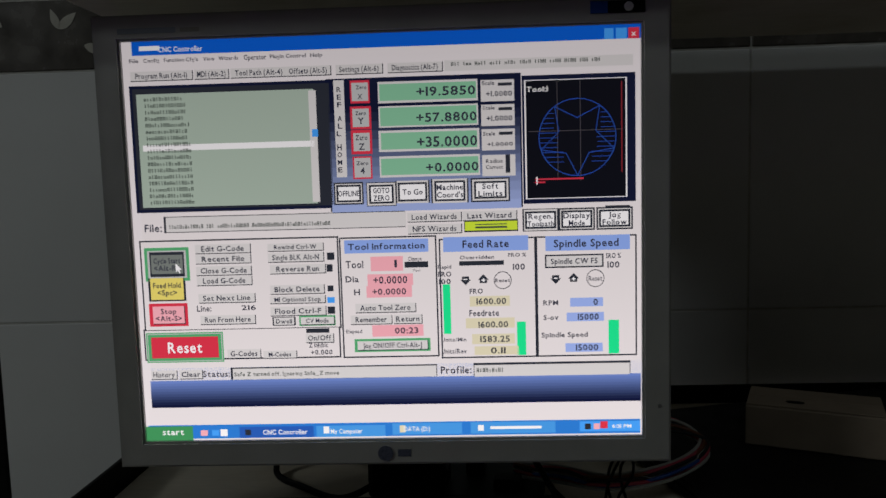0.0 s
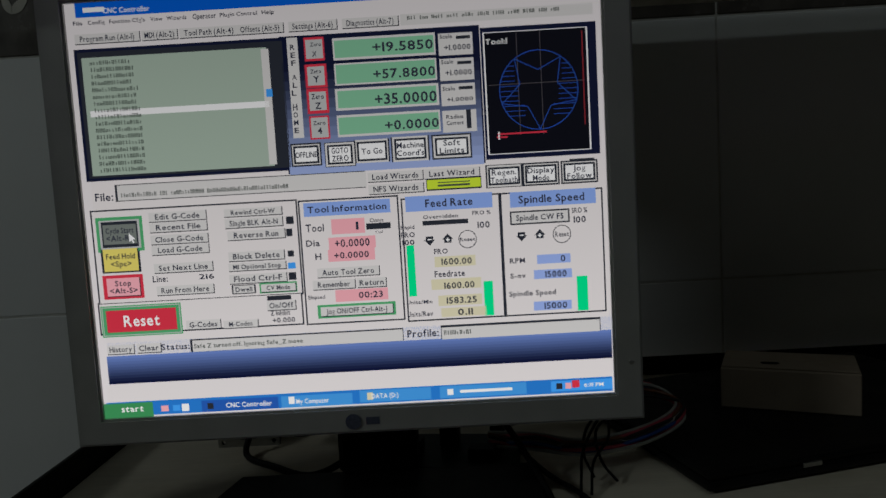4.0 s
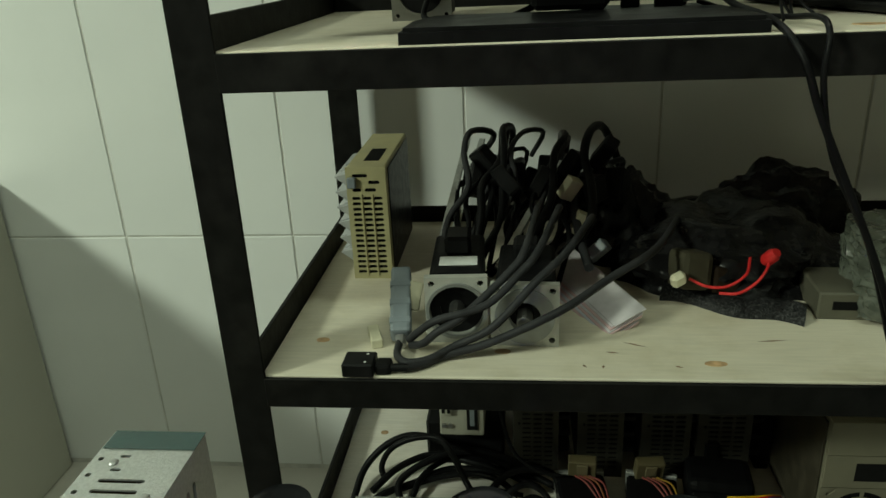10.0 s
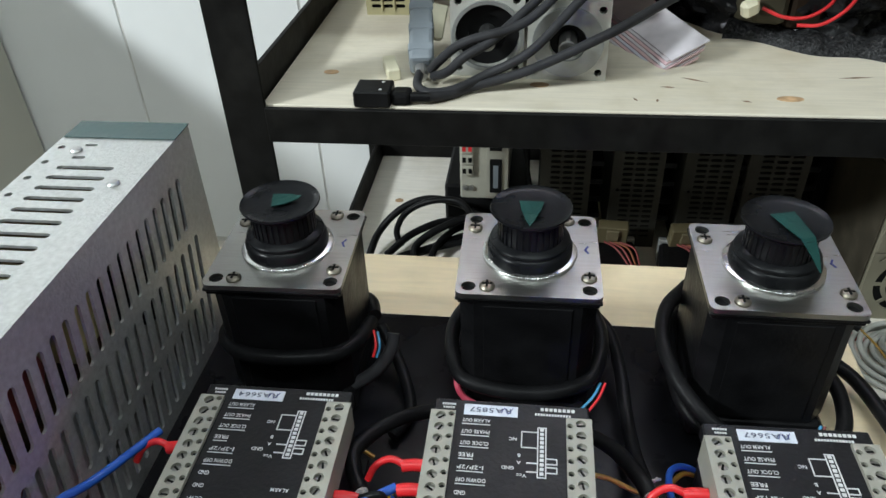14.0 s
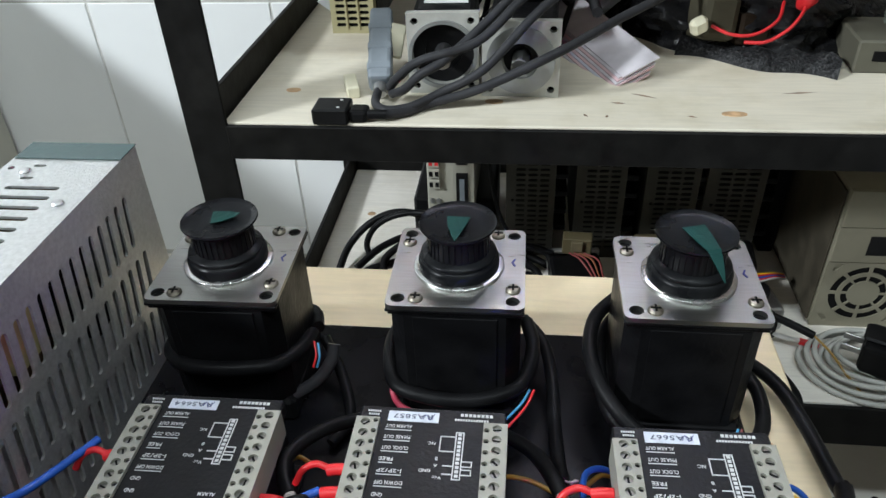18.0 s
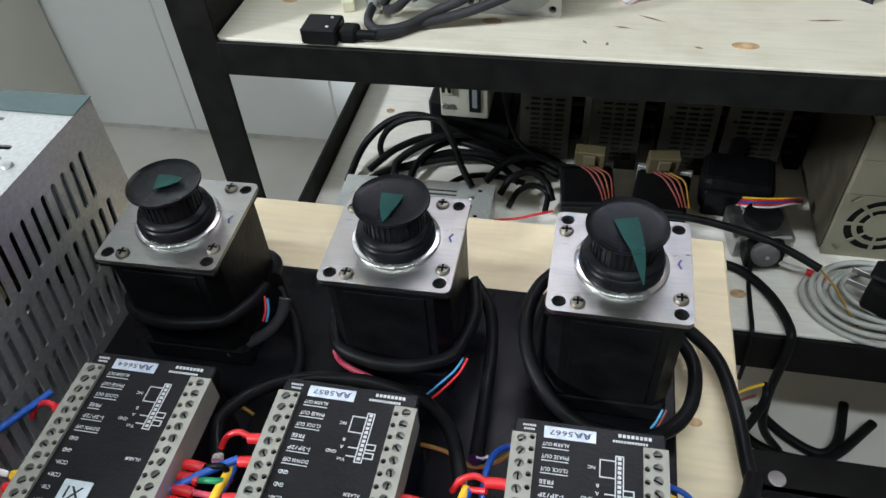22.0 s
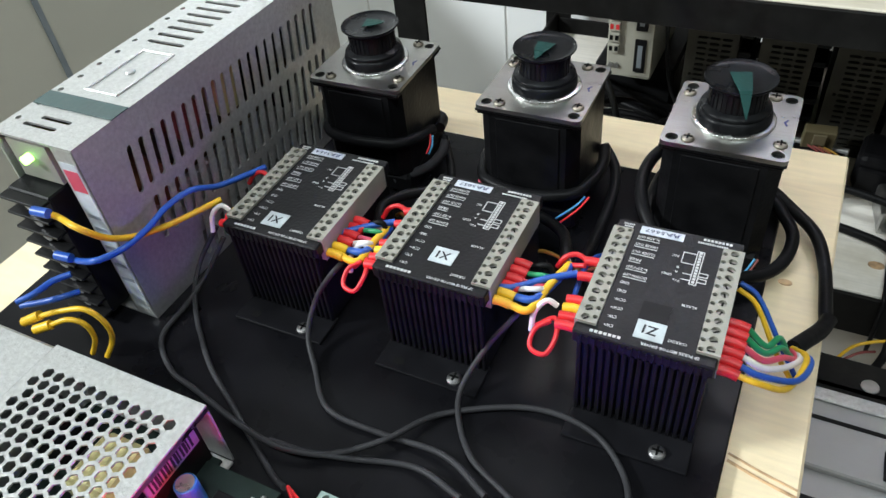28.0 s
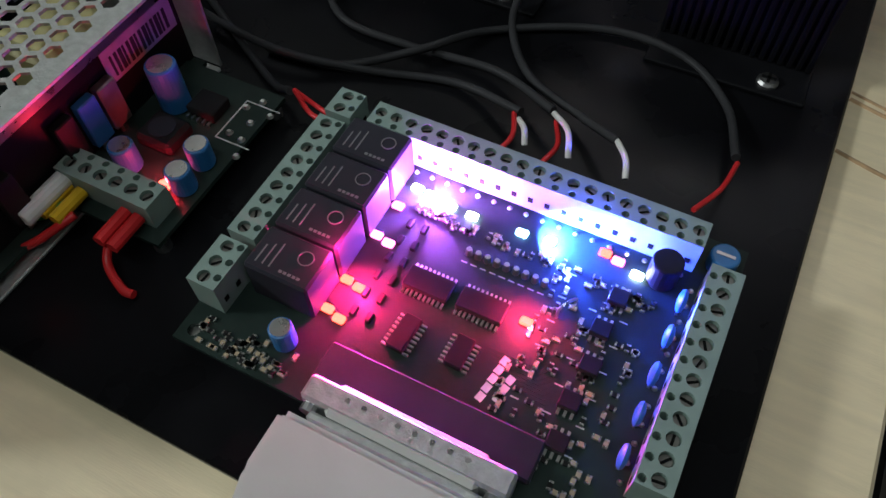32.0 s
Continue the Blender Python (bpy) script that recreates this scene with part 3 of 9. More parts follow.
    for k2 in range(2):
        part("pen_mark", box(-0.0004, 0.0004, -0.0016, 0.0016, 0, 0.0002), BLUE_INK, m, at=pose(0.0235, 0.002 + 0.0022 * k2, 0.0728, 0, 0, 25 - 50 * k2))
    return m


stepper(pose(-0.2172, 0.2308, PLATE, 0, 0, 1), 12, 0.001, 0.009)
stepper(pose(-0.1147, 0.2332, PLATE, 0, 0, 0.5), -92, -0.001, 0.013)
stepper(pose(-0.0185, 0.2312, PLATE, 0, 0, 0), -74, -0.007, 0.026)

# ---- motor drivers ----
LEFT_WORDS = ("ALARM OUT", "PHASE OUT", "CLOCK OUT", "FREE", "1-2P/2P", "DOWN OFF", "GND", "GND", "CCW-", "CCW+", "CW-", "CW+")


FIN = []


DULL_SCREW = mat("dull_terminal_screw", (0.20, 0.195, 0.18), 0.42, 0.7, 0.2, 200)
SERIAL_PAPER = mat("bluish_white_sticker", (0.56, 0.60, 0.67), 0.5, 0, 0.12, 200, 0.1, 300, 0.3, (0.44, 0.47, 0.52), 90)
FADED_INK = mat("faded_stamp_ink", (0.085, 0.095, 0.14), 0.7, 0, 0.4, 900)
AXIS_PAPER = mat("bluish_label_paper", (0.50, 0.56, 0.58), 0.6, 0, 0.15, 200, 0.1, 300, 0.3, (0.38, 0.40, 0.40), 80)


def terminal_strip(n, pitch, width, height, name="terminal_strip"):
    """A row of screw terminals along y, entries towards +x."""
    ln = n * pitch
    b = perforated(rect(-width / 2, width / 2, -ln / 2, ln / 2), [ring(0.0006, -ln / 2 + pitch * (i + 0.5), pitch * 0.36, 12) for i in range(n)] + [ring(-width / 2 + 0.0013, -ln / 2 + pitch * (i + 0.3), 0.0011, 8) for i in range(n)], height * 0.35)
    return box(-width / 2, width / 2, -ln / 2, ln / 2, -height, -height * 0.35, 0, b)


def driver(at, tag, serial):
    d = thing("motor_driver", "black finned motor driver with grey screw terminals beside its motor", "driver", at, "motor drivers on the board")
    W, D, Ht = 0.055, 0.072, 0.0535
    # finned body
    b = box(-W / 2 + 0.002, W / 2 - 0.002, -D / 2 + 0.003, D / 2 - 0.003, 0.002, Ht - 0.006)
    part("body", b, FIN_BLACK, d)
    n = 17
    for i in range(n):
        u = -W / 2 + 0.003 + (W - 0.006) * i / (n - 1)
        for s in (-1, 1):
            if not FIN:
                FIN.append(part("fin", box(-0.0009, 0.0009, -0.0012, 0.0012, 0.002, Ht - 0.007, 0.0003), FIN_BLACK, d, at=(u, s * (D / 2 - 0.0016), 0)))
            else:
                again(FIN[0], d, (u, s * (D / 2 - 0.0016), 0))
    part("foot", box(-W / 2 + 0.001, W / 2 - 0.001, -D / 2 - 0.0145, -D / 2 + 0.004, 0.0, 0.0018, 0.0004), FIN_BLACK, d)
    part("foot", box(-W / 2 + 0.001, W / 2 - 0.001, D / 2 - 0.004, D / 2 + 0.010, 0.0, 0.0018, 0.0004), FIN_BLACK, d)
    s = part("screw", screw_head(0.0036), STEEL, d, at=(0.0135, -D / 2 - 0.009, 0.0018))
    part("cross_recess", cross(0.0036), HOLE, s, at=(0, 0, 0.0021))
    part("foot_slot", slot_plate(0.006, 0.004), HOLE, d, at=(-0.016, -D / 2 - 0.009, 0.0019))
    # cover, notched along its ends
    cov = box(-W / 2, W / 2, -D / 2, D / 2, Ht - 0.0065, Ht, 0.0006)
    for i in range(18):
        u = -W / 2 + 0.003 + (W - 0.006) * i / 17
        for s2 in (-1, 1):
            cov = box(u - 0.0008, u + 0.0008, s2 * D / 2 - 0.0006, s2 * D / 2 + 0.0006, Ht - 0.006, Ht - 0.0012, 0, cov)
    cover = part("cover", cov, COVER_BLACK, d)
    for s2 in (-1, 1):
        strip = part("terminal_strip", terminal_strip(12, 0.0050, 0.0088, 0.013), TERMINAL, d, "grey plastic screw terminal strip", at=pose(s2 * (W / 2 - 0.0038), -0.0008, Ht + 0.0014, 0, 0, 180 if s2 < 0 else 0))
        for i in range(12):
            sc = screw_disc(strip, (0.0006, -0.03 + 0.005 * (i + 0.5), -0.0012), 0.0018, 17 * i + (40 if s2 < 0 else 0))
    # printing on the cover; it reads from the far side
    z = Ht + 0.0003
    up = lambda x, y, turn=180: pose(x, y, z, 0, 0, turn)
    for i, word in enumerate(LEFT_WORDS):
        w = min(len(word) * 0.00125, 0.0098)
        write(word, 0.0022, PRINT_WHITE, cover, up(-W / 2 + 0.0108 + w / 2, 0.0262 - 0.005 * i), width=w)
        if i < 6:
            yb = 0.0262 - 0.005 * i - 0.0016
            part("print_bar", box(-W / 2 + 0.0108, -W / 2 + 0.0108 + w, yb - 0.00014, yb + 0.00014, z - 0.0002, z), PRINT_WHITE, cover)
    write("ALARM", 0.0019, PRINT_WHITE, cover, up(0.0125, -0.0085), width=0.006)
    write("CURRENT", 0.0019, PRINT_WHITE, cover, up(0.0118, -0.0285), width=0.0072)
    write("2P PULSE MOTOR DRIVER", 0.0019, PRINT_WHITE, cover, up(0.010, -D / 2 + 0.0025), width=0.022)
    for x0, y0, n, w, h in ((-0.021, -D / 2 + 0.0018, 7, 0.0013, 0.0013), (0.0105, D / 2 - 0.0034, 8, 0.0011, 0.0013), (0.0085, D / 2 - 0.0056, 13, 0.0007, 0.0009), (-0.0245, D / 2 - 0.0032, 6, 0.0006, 0.0008), (-0.0240, D / 2 - 0.0048, 5, 0.0006, 0.0008)):
        for i in range(n):
            part("print_bar", box(x0 + i * w * 1.4, x0 + i * w * 1.4 + w, y0, y0 + h, z - 0.0002, z), PRINT_WHITE, cover)
    lab = part("serial_label", box(-0.0165, 0.0025, D / 2 - 0.0072, D / 2 - 0.0024, z - 0.0002, z), SERIAL_PAPER, cover, "bluish white serial sticker")
    write(serial, 0.0030, FADED_INK, lab, pose(-0.0072, D / 2 - 0.0049, z + 0.0002, 0, 0, 180), width=0.0148)
    pen = tube([(0.0008, D / 2 - 0.0034, z + 0.0002), (-0.0010, D / 2 - 0.0062, z + 0.0002), (-0.0022, D / 2 - 0.0036, z + 0.0002), (-0.0034, D / 2 - 0.0060, z + 0.0002)], 0.00013, 5, 4)
    part("pen_mark", pen, BLUE_INK, lab, "blue pen scribble")
    # wiring diagram
    lines = box(0.0095, 0.0099, 0.004, 0.025, z - 0.0002, z)
    lines = box(0.0122, 0.0126, 0.004, 0.025, z - 0.0002, z, 0, lines)
    lines = box(0.0040, 0.0044, 0.0158, 0.0228, z - 0.0002, z, 0, lines)
    lines = box(0.0040, 0.0095, 0.0225, 0.0229, z - 0.0002, z, 0, lines)
    lines = box(0.0040, 0.0095, 0.0158, 0.0162, z - 0.0002, z, 0, lines)
    for y2 in (0.0040, 0.0246):
        lines = box(0.0099, 0.0122, y2, y2 + 0.0004, z - 0.0002, z, 0, lines)
    for i in range(11):
        lines = box(0.0104, 0.0117, 0.0051 + 0.00182 * i, 0.0063 + 0.00182 * i, z - 0.0002, z, 0, lines)
    for y2 in (0.0060, 0.0095):
        lines = box(0.0126, 0.0160, y2, y2 + 0.0004, z - 0.0002, z, 0, lines)
        lines = box(0.0126, 0.0160, y2 + 0.0022, y2 + 0.0026, z - 0.0002, z, 0, lines)
        lines = box(0.0158, 0.0162, y2, y2 + 0.0026, z - 0.0002, z, 0, lines)
        lines = box(0.0060, 0.0095, y2, y2 + 0.0004, z - 0.0002, z, 0, lines)
    part("diagram", lines, PRINT_WHITE, cover, "white printed wiring diagram")
    for w, x, y in (("NC", 0.0012, 0.0192), ("B", 0.0035, 0.0125), ("A", 0.0035, 0.0095), ("Vcc", 0.0045, 0.0045), ("GND", 0.0, 0.0072)):
        write(w, 0.0019, PRINT_WHITE, cover, up(x, y))
    tag_x, tag_y = {"RA5664": (-0.0030, -0.0245), "RA5857": (0.0005, -0.0190)}.get(serial, (0.0010, -0.0262))
    st = part("axis_label", box(tag_x - 0.0057, tag_x + 0.0057, tag_y - 0.0048, tag_y + 0.0048, z - 0.0002, z + 0.0001), AXIS_PAPER, cover, "bluish white paper axis label")
    write(tag, 0.0064, INK, st, pose(tag_x, tag_y, z + 0.0002, 0, 0, 180 if tag != "Z1" else 176))
    if tag == "Z1":
        part("worn_patch", box(-0.0050, 0.0065, -0.0210, -0.0110, z - 0.0002, z - 0.00005), DARK_PLASTIC, cover)
    return d


def slot_plate(a, b_):
    return perforated(slot(0, 0, a, b_), [], 0.0002)


DISC = {}


def screw_disc(parent, at, r, turn):
    """A slotted terminal screw, sunk in its well."""
    if r not in DISC:
        a = part("screw", lathe([(r, -0.001), (r, 0), (r * 0.9, 0.0002)], 12), DULL_SCREW, parent, at=pose(*at, 0, 0, turn))
        c = part("screw_slot", box(-r * 0.85, r * 0.85, -r * 0.2, r * 0.2, 0.0001, 0.0003), HOLE, a)
        DISC[r] = (a.data, c.data)
        return a
    a = new("screw", DISC[r][0])
    a.parent, a.matrix_basis = parent, pose(*at, 0, 0, turn)
    c = new("screw_slot", DISC[r][1])
    c.parent = a
    return a


driver(pose(-0.2042, 0.1320, PLATE, 0, 0, 0.5), "X1", "RA5664")
driver(pose(-0.1190, 0.1320, PLATE, 0, 0, 0), "X1", "RA5857")
driver(pose(-0.0252, 0.1290, PLATE, 0, 0, 1), "Z1", "RA5667")

# ---- large switching supply, standing on its long edge ----
psu = thing("power_supply", "tall aluminium switching power supply with slotted cover, standing on edge", "power supply", (-0.296, 0.168, PLATE))
YELLOW_FILM = mat("yellow_film_tape", (0.50, 0.47, 0.22), 0.4, 0, 0.15, 80)
PW, PL, PH = 0.052, 0.205, 0.1085
holes = []
for row, zc in enumerate((0.0805, 0.0490, 0.0190)):
    for i in range(21):
        y = -0.077 + i * 0.0078 + (0.0025 if row == 1 else 0)
        if row == 2 and i < 3:
            continue
        holes.append(slot(y, zc, 0.0255, 0.0036, radians(90 - 9)))
b = perforated(rect(-PL / 2, PL / 2, 0.0, PH), holes, 0.0012)
bmesh.ops.transform(b, matrix=Matrix(((0, 0, 1, PW / 2), (1, 0, 0, 0), (0, 1, 0, 0), (0, 0, 0, 1))), verts=b.verts)
part("slotted_side", b, ALU_CASE, psu, "aluminium side with rows of slanted slots")
holes = [slot(-0.0015, -0.010 + 0.0080 * i, 0.025, 0.0030) for i in range(10)] + [slot(-0.009, y, 0.006, 0.0022) for y in (0.0705, 0.0815)] + [slot(-0.0045, -0.0925, 0.021, 0.0026), slot(-0.0005, -0.0860, 0.019, 0.0026)]
holes += [ring(-0.0215, -0.09 + 0.013 * i, 0.0016, 10) for i in range(15)]
b = perforated(rect(-PW / 2, PW / 2 - 0.0013, -PL / 2, PL / 2), holes, 0.0012)
part("slotted_top", b, ALU_CASE, psu, "aluminium edge with short slots", at=(0, 0, PH))
part("back_side", box(-PW / 2, -PW / 2 + 0.0012, -PL / 2, PL / 2, 0, PH - 0.0013), ALU_CASE, psu)
part("underside", box(-PW / 2 + 0.0013, PW / 2 - 0.0013, -PL / 2, PL / 2, 0, 0.0012), ALU_CASE, psu)
part("end_plate", box(-PW / 2 + 0.0013, PW / 2 - 0.0013, PL / 2 - 0.0012, PL / 2, 0.0013, PH - 0.0013), ALU_CASE, psu)
part("circuit_board", box(-PW / 2 + 0.006, -PW / 2 + 0.0076, -PL / 2 + 0.004, PL / 2 - 0.004, 0.004, PH - 0.006), mat("tan_circuit_board", (0.16, 0.11, 0.05), 0.6), psu)
part("transformer", box(-0.012, 0.018, -0.006, 0.016, 0.062, 0.095, 0.003), YELLOW_FILM, psu, "yellow taped transformer")
for y, z2, mm in ((-0.030, 0.078, DULL_RED), (-0.058, 0.055, BROWN_PVC), (0.05, 0.08, DARK_PLASTIC), (0.05, 0.05, DARK_PLASTIC), (0.075, 0.07, GREY_PLASTIC)):
    part("capacitor", cyl(0.012, -0.014, 0.016, y, z2, 20, axis="X", bevel=0.001), mm, psu)
part("heat_sink", box(0.004, 0.010, -0.09, 0.09, 0.006, 0.042, 0.001), ALU_CASE, psu)
part("tape", box(-PW / 2 + 0.001, PW / 2 + 0.0004, PL / 2 - 0.015, PL / 2 + 0.0004, PH + 0.0002, PH + 0.0007), FADED_TAPE, psu, "strip of teal tape")
part("tape", box(-PW / 2 + 0.001, PW / 2 + 0.0004, -PL / 2 + 0.0245, -PL / 2 + 0.0355, PH + 0.0002, PH + 0.0007), FADED_TAPE, psu, "strip of teal tape")
for x, y in ((0.002, -0.040), (0.017, 0.050), (-0.013, 0.076)):
    s = part("screw", screw_head(0.0026), STEEL, psu, at=(x, y, PH))
b = box(-0.0090, -0.0072, -0.061, -0.019, PH - 0.0002, PH + 0.0010, 0.0004)
b = box(0.0110, 0.0128, -0.061, -0.019, PH - 0.0002, PH + 0.0010, 0.0004, b)
b = box(-0.0072, 0.0110, -0.061, -0.0592, PH - 0.0002, PH + 0.0010, 0.0004, b)
part("pressed_rim", box(-0.0072, 0.0110, -0.0208, -0.019, PH - 0.0002, PH + 0.0010, 0.0004, b), ALU_CASE, psu)
part("front_strip", box(PW / 2 - 0.014, PW / 2 - 0.0002, -PL / 2, -PL / 2 + 0.0012, 0.0013, PH - 0.0013), ALU_CASE, psu)
part("rating_label", box(PW / 2 - 0.0125, PW / 2 - 0.002, -PL / 2 - 0.0003, -PL / 2 - 0.0001, 0.006, 0.100), AXIS_PAPER, psu, "pale rating sticker with a red corner")
part("label_patch", box(PW / 2 - 0.0118, PW / 2 - 0.0028, -PL / 2 - 0.0005, -PL / 2 - 0.0003, 0.084, 0.096), PINK_PVC, psu)
for z2 in (0.068, 0.06, 0.048, 0.036, 0.026):
    part("label_bar", box(PW / 2 - 0.0115, PW / 2 - 0.0035, -PL / 2 - 0.0005, -PL / 2 - 0.0003, z2, z2 + 0.002), GREY_PLASTIC, psu)
tb = part("terminal_block", box(-0.0245, 0.004, -PL / 2 - 0.008, -PL / 2 + 0.006, 0.004, 0.082, 0.0008), DARK_PLASTIC, psu, "black barrier terminal block")
for i in range(9):
    part("barrier", box(-0.0245, 0.004, -PL / 2 - 0.014, -PL / 2 - 0.008, 0.005 + 0.0093 * i, 0.0066 + 0.0093 * i, 0.0003), DARK_PLASTIC, tb)
    if i < 8:
        part("clamp_screw", cyl(0.003, -PL / 2 - 0.011, -PL / 2 - 0.0078, -0.010, 0.0105 + 0.0093 * i, 12, axis="Y"), STEEL, tb)
part("led", cyl(0.0022, -PL / 2 - 0.003, -PL / 2 + 0.002, -0.008, 0.097, 14, axis="Y"), glow("green_led", (0.35, 1.0, 0.15), 9.0), psu, "lit green indicator")
part("led_recess", box(-0.02, 0.006, -PL / 2 + 0.001, -PL / 2 + 0.004, 0.084, 0.105), TERMINAL, psu)

# ---- wiring of motors and drivers ----
def lead_loop(cx, cy, z, rx, ry, tilt, start, sweep, label):
    """A motor lead wound once round the foot of its motor."""
    pts = []
    for i in range(15):
        a = radians(start + sweep * i / 14)
        c, s = math.cos(a), math.sin(a)
        k = 1 / max(abs(c), abs(s)) ** 0.3
        pts.append((cx + rx * c * k * 0.93, cy + ry * s * k * 0.93, z + tilt * s + 0.004 * i / 14))
    return cable("motor_lead", pts, 0.0033, RUBBER, label, group="motor leads", sides=12, steps=6)


lead_loop(-0.2172, 0.2308, 0.676, 0.035, 0.036, -0.008, 20, 340, "thick black motor lead wound round the motor's foot")
lead_loop(-0.1147, 0.2332, 0.671, 0.036, 0.036, 0.001, 60, 330, "thick black motor lead wound round the motor's foot")
cable("motor_lead", [(-0.02, 0.272, 0.66), (0.004, 0.262, 0.658), (0.0155, 0.247, 0.657), (0.0225, 0.231, 0.656), (0.0195, 0.209, 0.656), (0.008, 0.194, 0.657), (-0.012, 0.186, 0.660), (-0.034, 0.189, 0.668), (-0.049, 0.202, 0.676), (-0.056, 0.222, 0.682), (-0.053, 0.245, 0.684), (-0.04, 0.266, 0.682)], 0.0033, RUBBER, "thick black motor lead wound round the motor's foot", group="motor leads", sides=12)
cable("motor_lead", [(-0.036, 0.270, 0.672), (-0.048, 0.25, 0.670), (-0.0505, 0.226, 0.668), (-0.047, 0.205, 0.664), (-0.034, 0.193, 0.659), (-0.012, 0.191, 0.655)], 0.0033, RUBBER, "thick black motor lead wound round the motor's foot", group="motor leads", sides=12)
for pts, m in (
    ([(-0.1435, 0.212, 0.671), (-0.1430, 0.206, 0.668), (-0.1395, 0.2035, 0.663), (-0.131, 0.2015, 0.660), (-0.121, 0.200, 0.657)], PINK_PVC), ([(-0.098, 0.194, 0.660), (-0.094, 0.196, 0.664), (-0.086, 0.203, 0.669), (-0.0825, 0.209, 0.672)], SKY_PVC),
    ([(-0.096, 0.193, 0.659), (-0.092, 0.195, 0.662), (-0.084, 0.2025, 0.668), (-0.0805, 0.209, 0.672)], RED_PVC), ([(0.003, 0.197, 0.654), (0.0052, 0.1995, 0.657), (0.0072, 0.203, 0.661)], SKY_PVC),
    ([(0.0045, 0.196, 0.654), (0.0068, 0.1992, 0.657), (0.0088, 0.203, 0.661)], DULL_RED), ([(-0.1795, 0.214, 0.674), (-0.1785, 0.217, 0.678), (-0.180, 0.222, 0.682)], SKY_PVC), ([(-0.1812, 0.214, 0.674), (-0.1803, 0.218, 0.678), (-0.182, 0.223, 0.682)], RED_PVC)):
    cable("core_wire", pts, 0.0015 if m is PINK_PVC else 0.0006, m, "thin coloured core wire beside a motor's foot", group="core wires by the motors")

cable("lead_end", [(-0.201, 0.206, 0.656), (-0.191, 0.211, 0.659), (-0.181, 0.216, 0.664), (-0.175, 0.222, 0.671), (-0.174, 0.227, 0.677)], 0.0030, DARK_GREY_PVC, "dark grey heat-shrink sleeve on a motor lead beside the motor", "cable end", "lead ends")

TERM_Z = PLATE + 0.0455


def ferrule(x, y, s, m):
    """A crimp sleeve stuck in a terminal; s is the side it leaves to."""
    ob = part("ferrule", tube([(x, y, TERM_Z), (x + s * 0.004, y, TERM_Z), (x + s * 0.0078, y - 0.0003, TERM_Z - 0.0006)], 0.0022, 10, 3), m, smooth=True)
    return tagged(ob, ("yellow" if m is YELLOW_PVC else "red") + " insulated crimp sleeve in a driver's terminal", "ferrule", "ferrules in the driver terminals")


def driver_wires(cx, cy, end, sleeves, wires):
    x = cx + 0.0285
    for i, (sm, wm) in enumerate(zip(sleeves, wires)):
        y = cy - 0.0283 + 0.005 * i
        ferrule(x, y, 1, sm)
        ex, ey, ez = end
        mid = 0.5 + 0.06 * math.sin(i * 2.1)
        cable("driver_wire", [(x + 0.0072, y, TERM_Z - 0.0006), (x + 0.016, y + 0.0005, TERM_Z - 0.001 + 0.0015 * (i % 3)), (x + 0.016 + (ex - x - 0.016) * mid, y + (ey - y) * 0.45 + 0.002 * math.cos(i * 1.7), TERM_Z - 0.0005 - 0.0018 * i), (ex + 0.0006 * (i % 2), ey - 0.0008 * (i % 3), ez)], 0.0018 if i < 2 else 0.0013, wm, WIRE_WORD[wm.name] + " wire from a driver's screw terminal", "wire", "driver wires")


WIRE_WORD = {m.name: m.name.split("_wire")[0].split("_rubber")[0].replace("_", " ") for m in (RED_PVC, BLUE_PVC, YELLOW_PVC, GREEN_PVC, WHITE_PVC, PINK_PVC, RUBBER)}
YY = (YELLOW_PVC, YELLOW_PVC, RED_PVC, RED_PVC, RED_PVC, RED_PVC)
driver_wires(-0.2042, 0.1320, (-0.1585, 0.1330, 0.6905), YY, (YELLOW_PVC, BLUE_PVC, WHITE_PVC, PINK_PVC, GREEN_PVC, RUBBER))
driver_wires(-0.1190, 0.1320, (-0.0680, 0.1385, 0.6905), YY, (YELLOW_PVC, BLUE_PVC, WHITE_PVC, PINK_PVC, GREEN_PVC, RUBBER))
for i, wm in enumerate((YELLOW_PVC, BLUE_PVC, WHITE_PVC, PINK_PVC, GREEN_PVC, GREEN_PVC)):
    y = 0.1290 - 0.0283 + 0.005 * i
    ferrule(0.0033, y, 1, RED_PVC)
    o = 0.0012 * i
    cable("driver_wire", [(0.0105, y, TERM_Z - 0.0006), (0.019, y + 0.001, TERM_Z - 0.003 - o), (0.030 + 0.004 * (i == 1) - o, y + 0.012, TERM_Z - 0.014), (0.036 + 0.003 * (i == 1) - o, 0.137 + 0.4 * o, 0.672 - o), (0.031 + 0.0007 * (i % 3), 0.151 - 0.0007 * (i % 2), 0.661)], 0.0013, wm, WIRE_WORD[wm.name] + " wire from a driver's screw terminal", "wire", "driver wires")
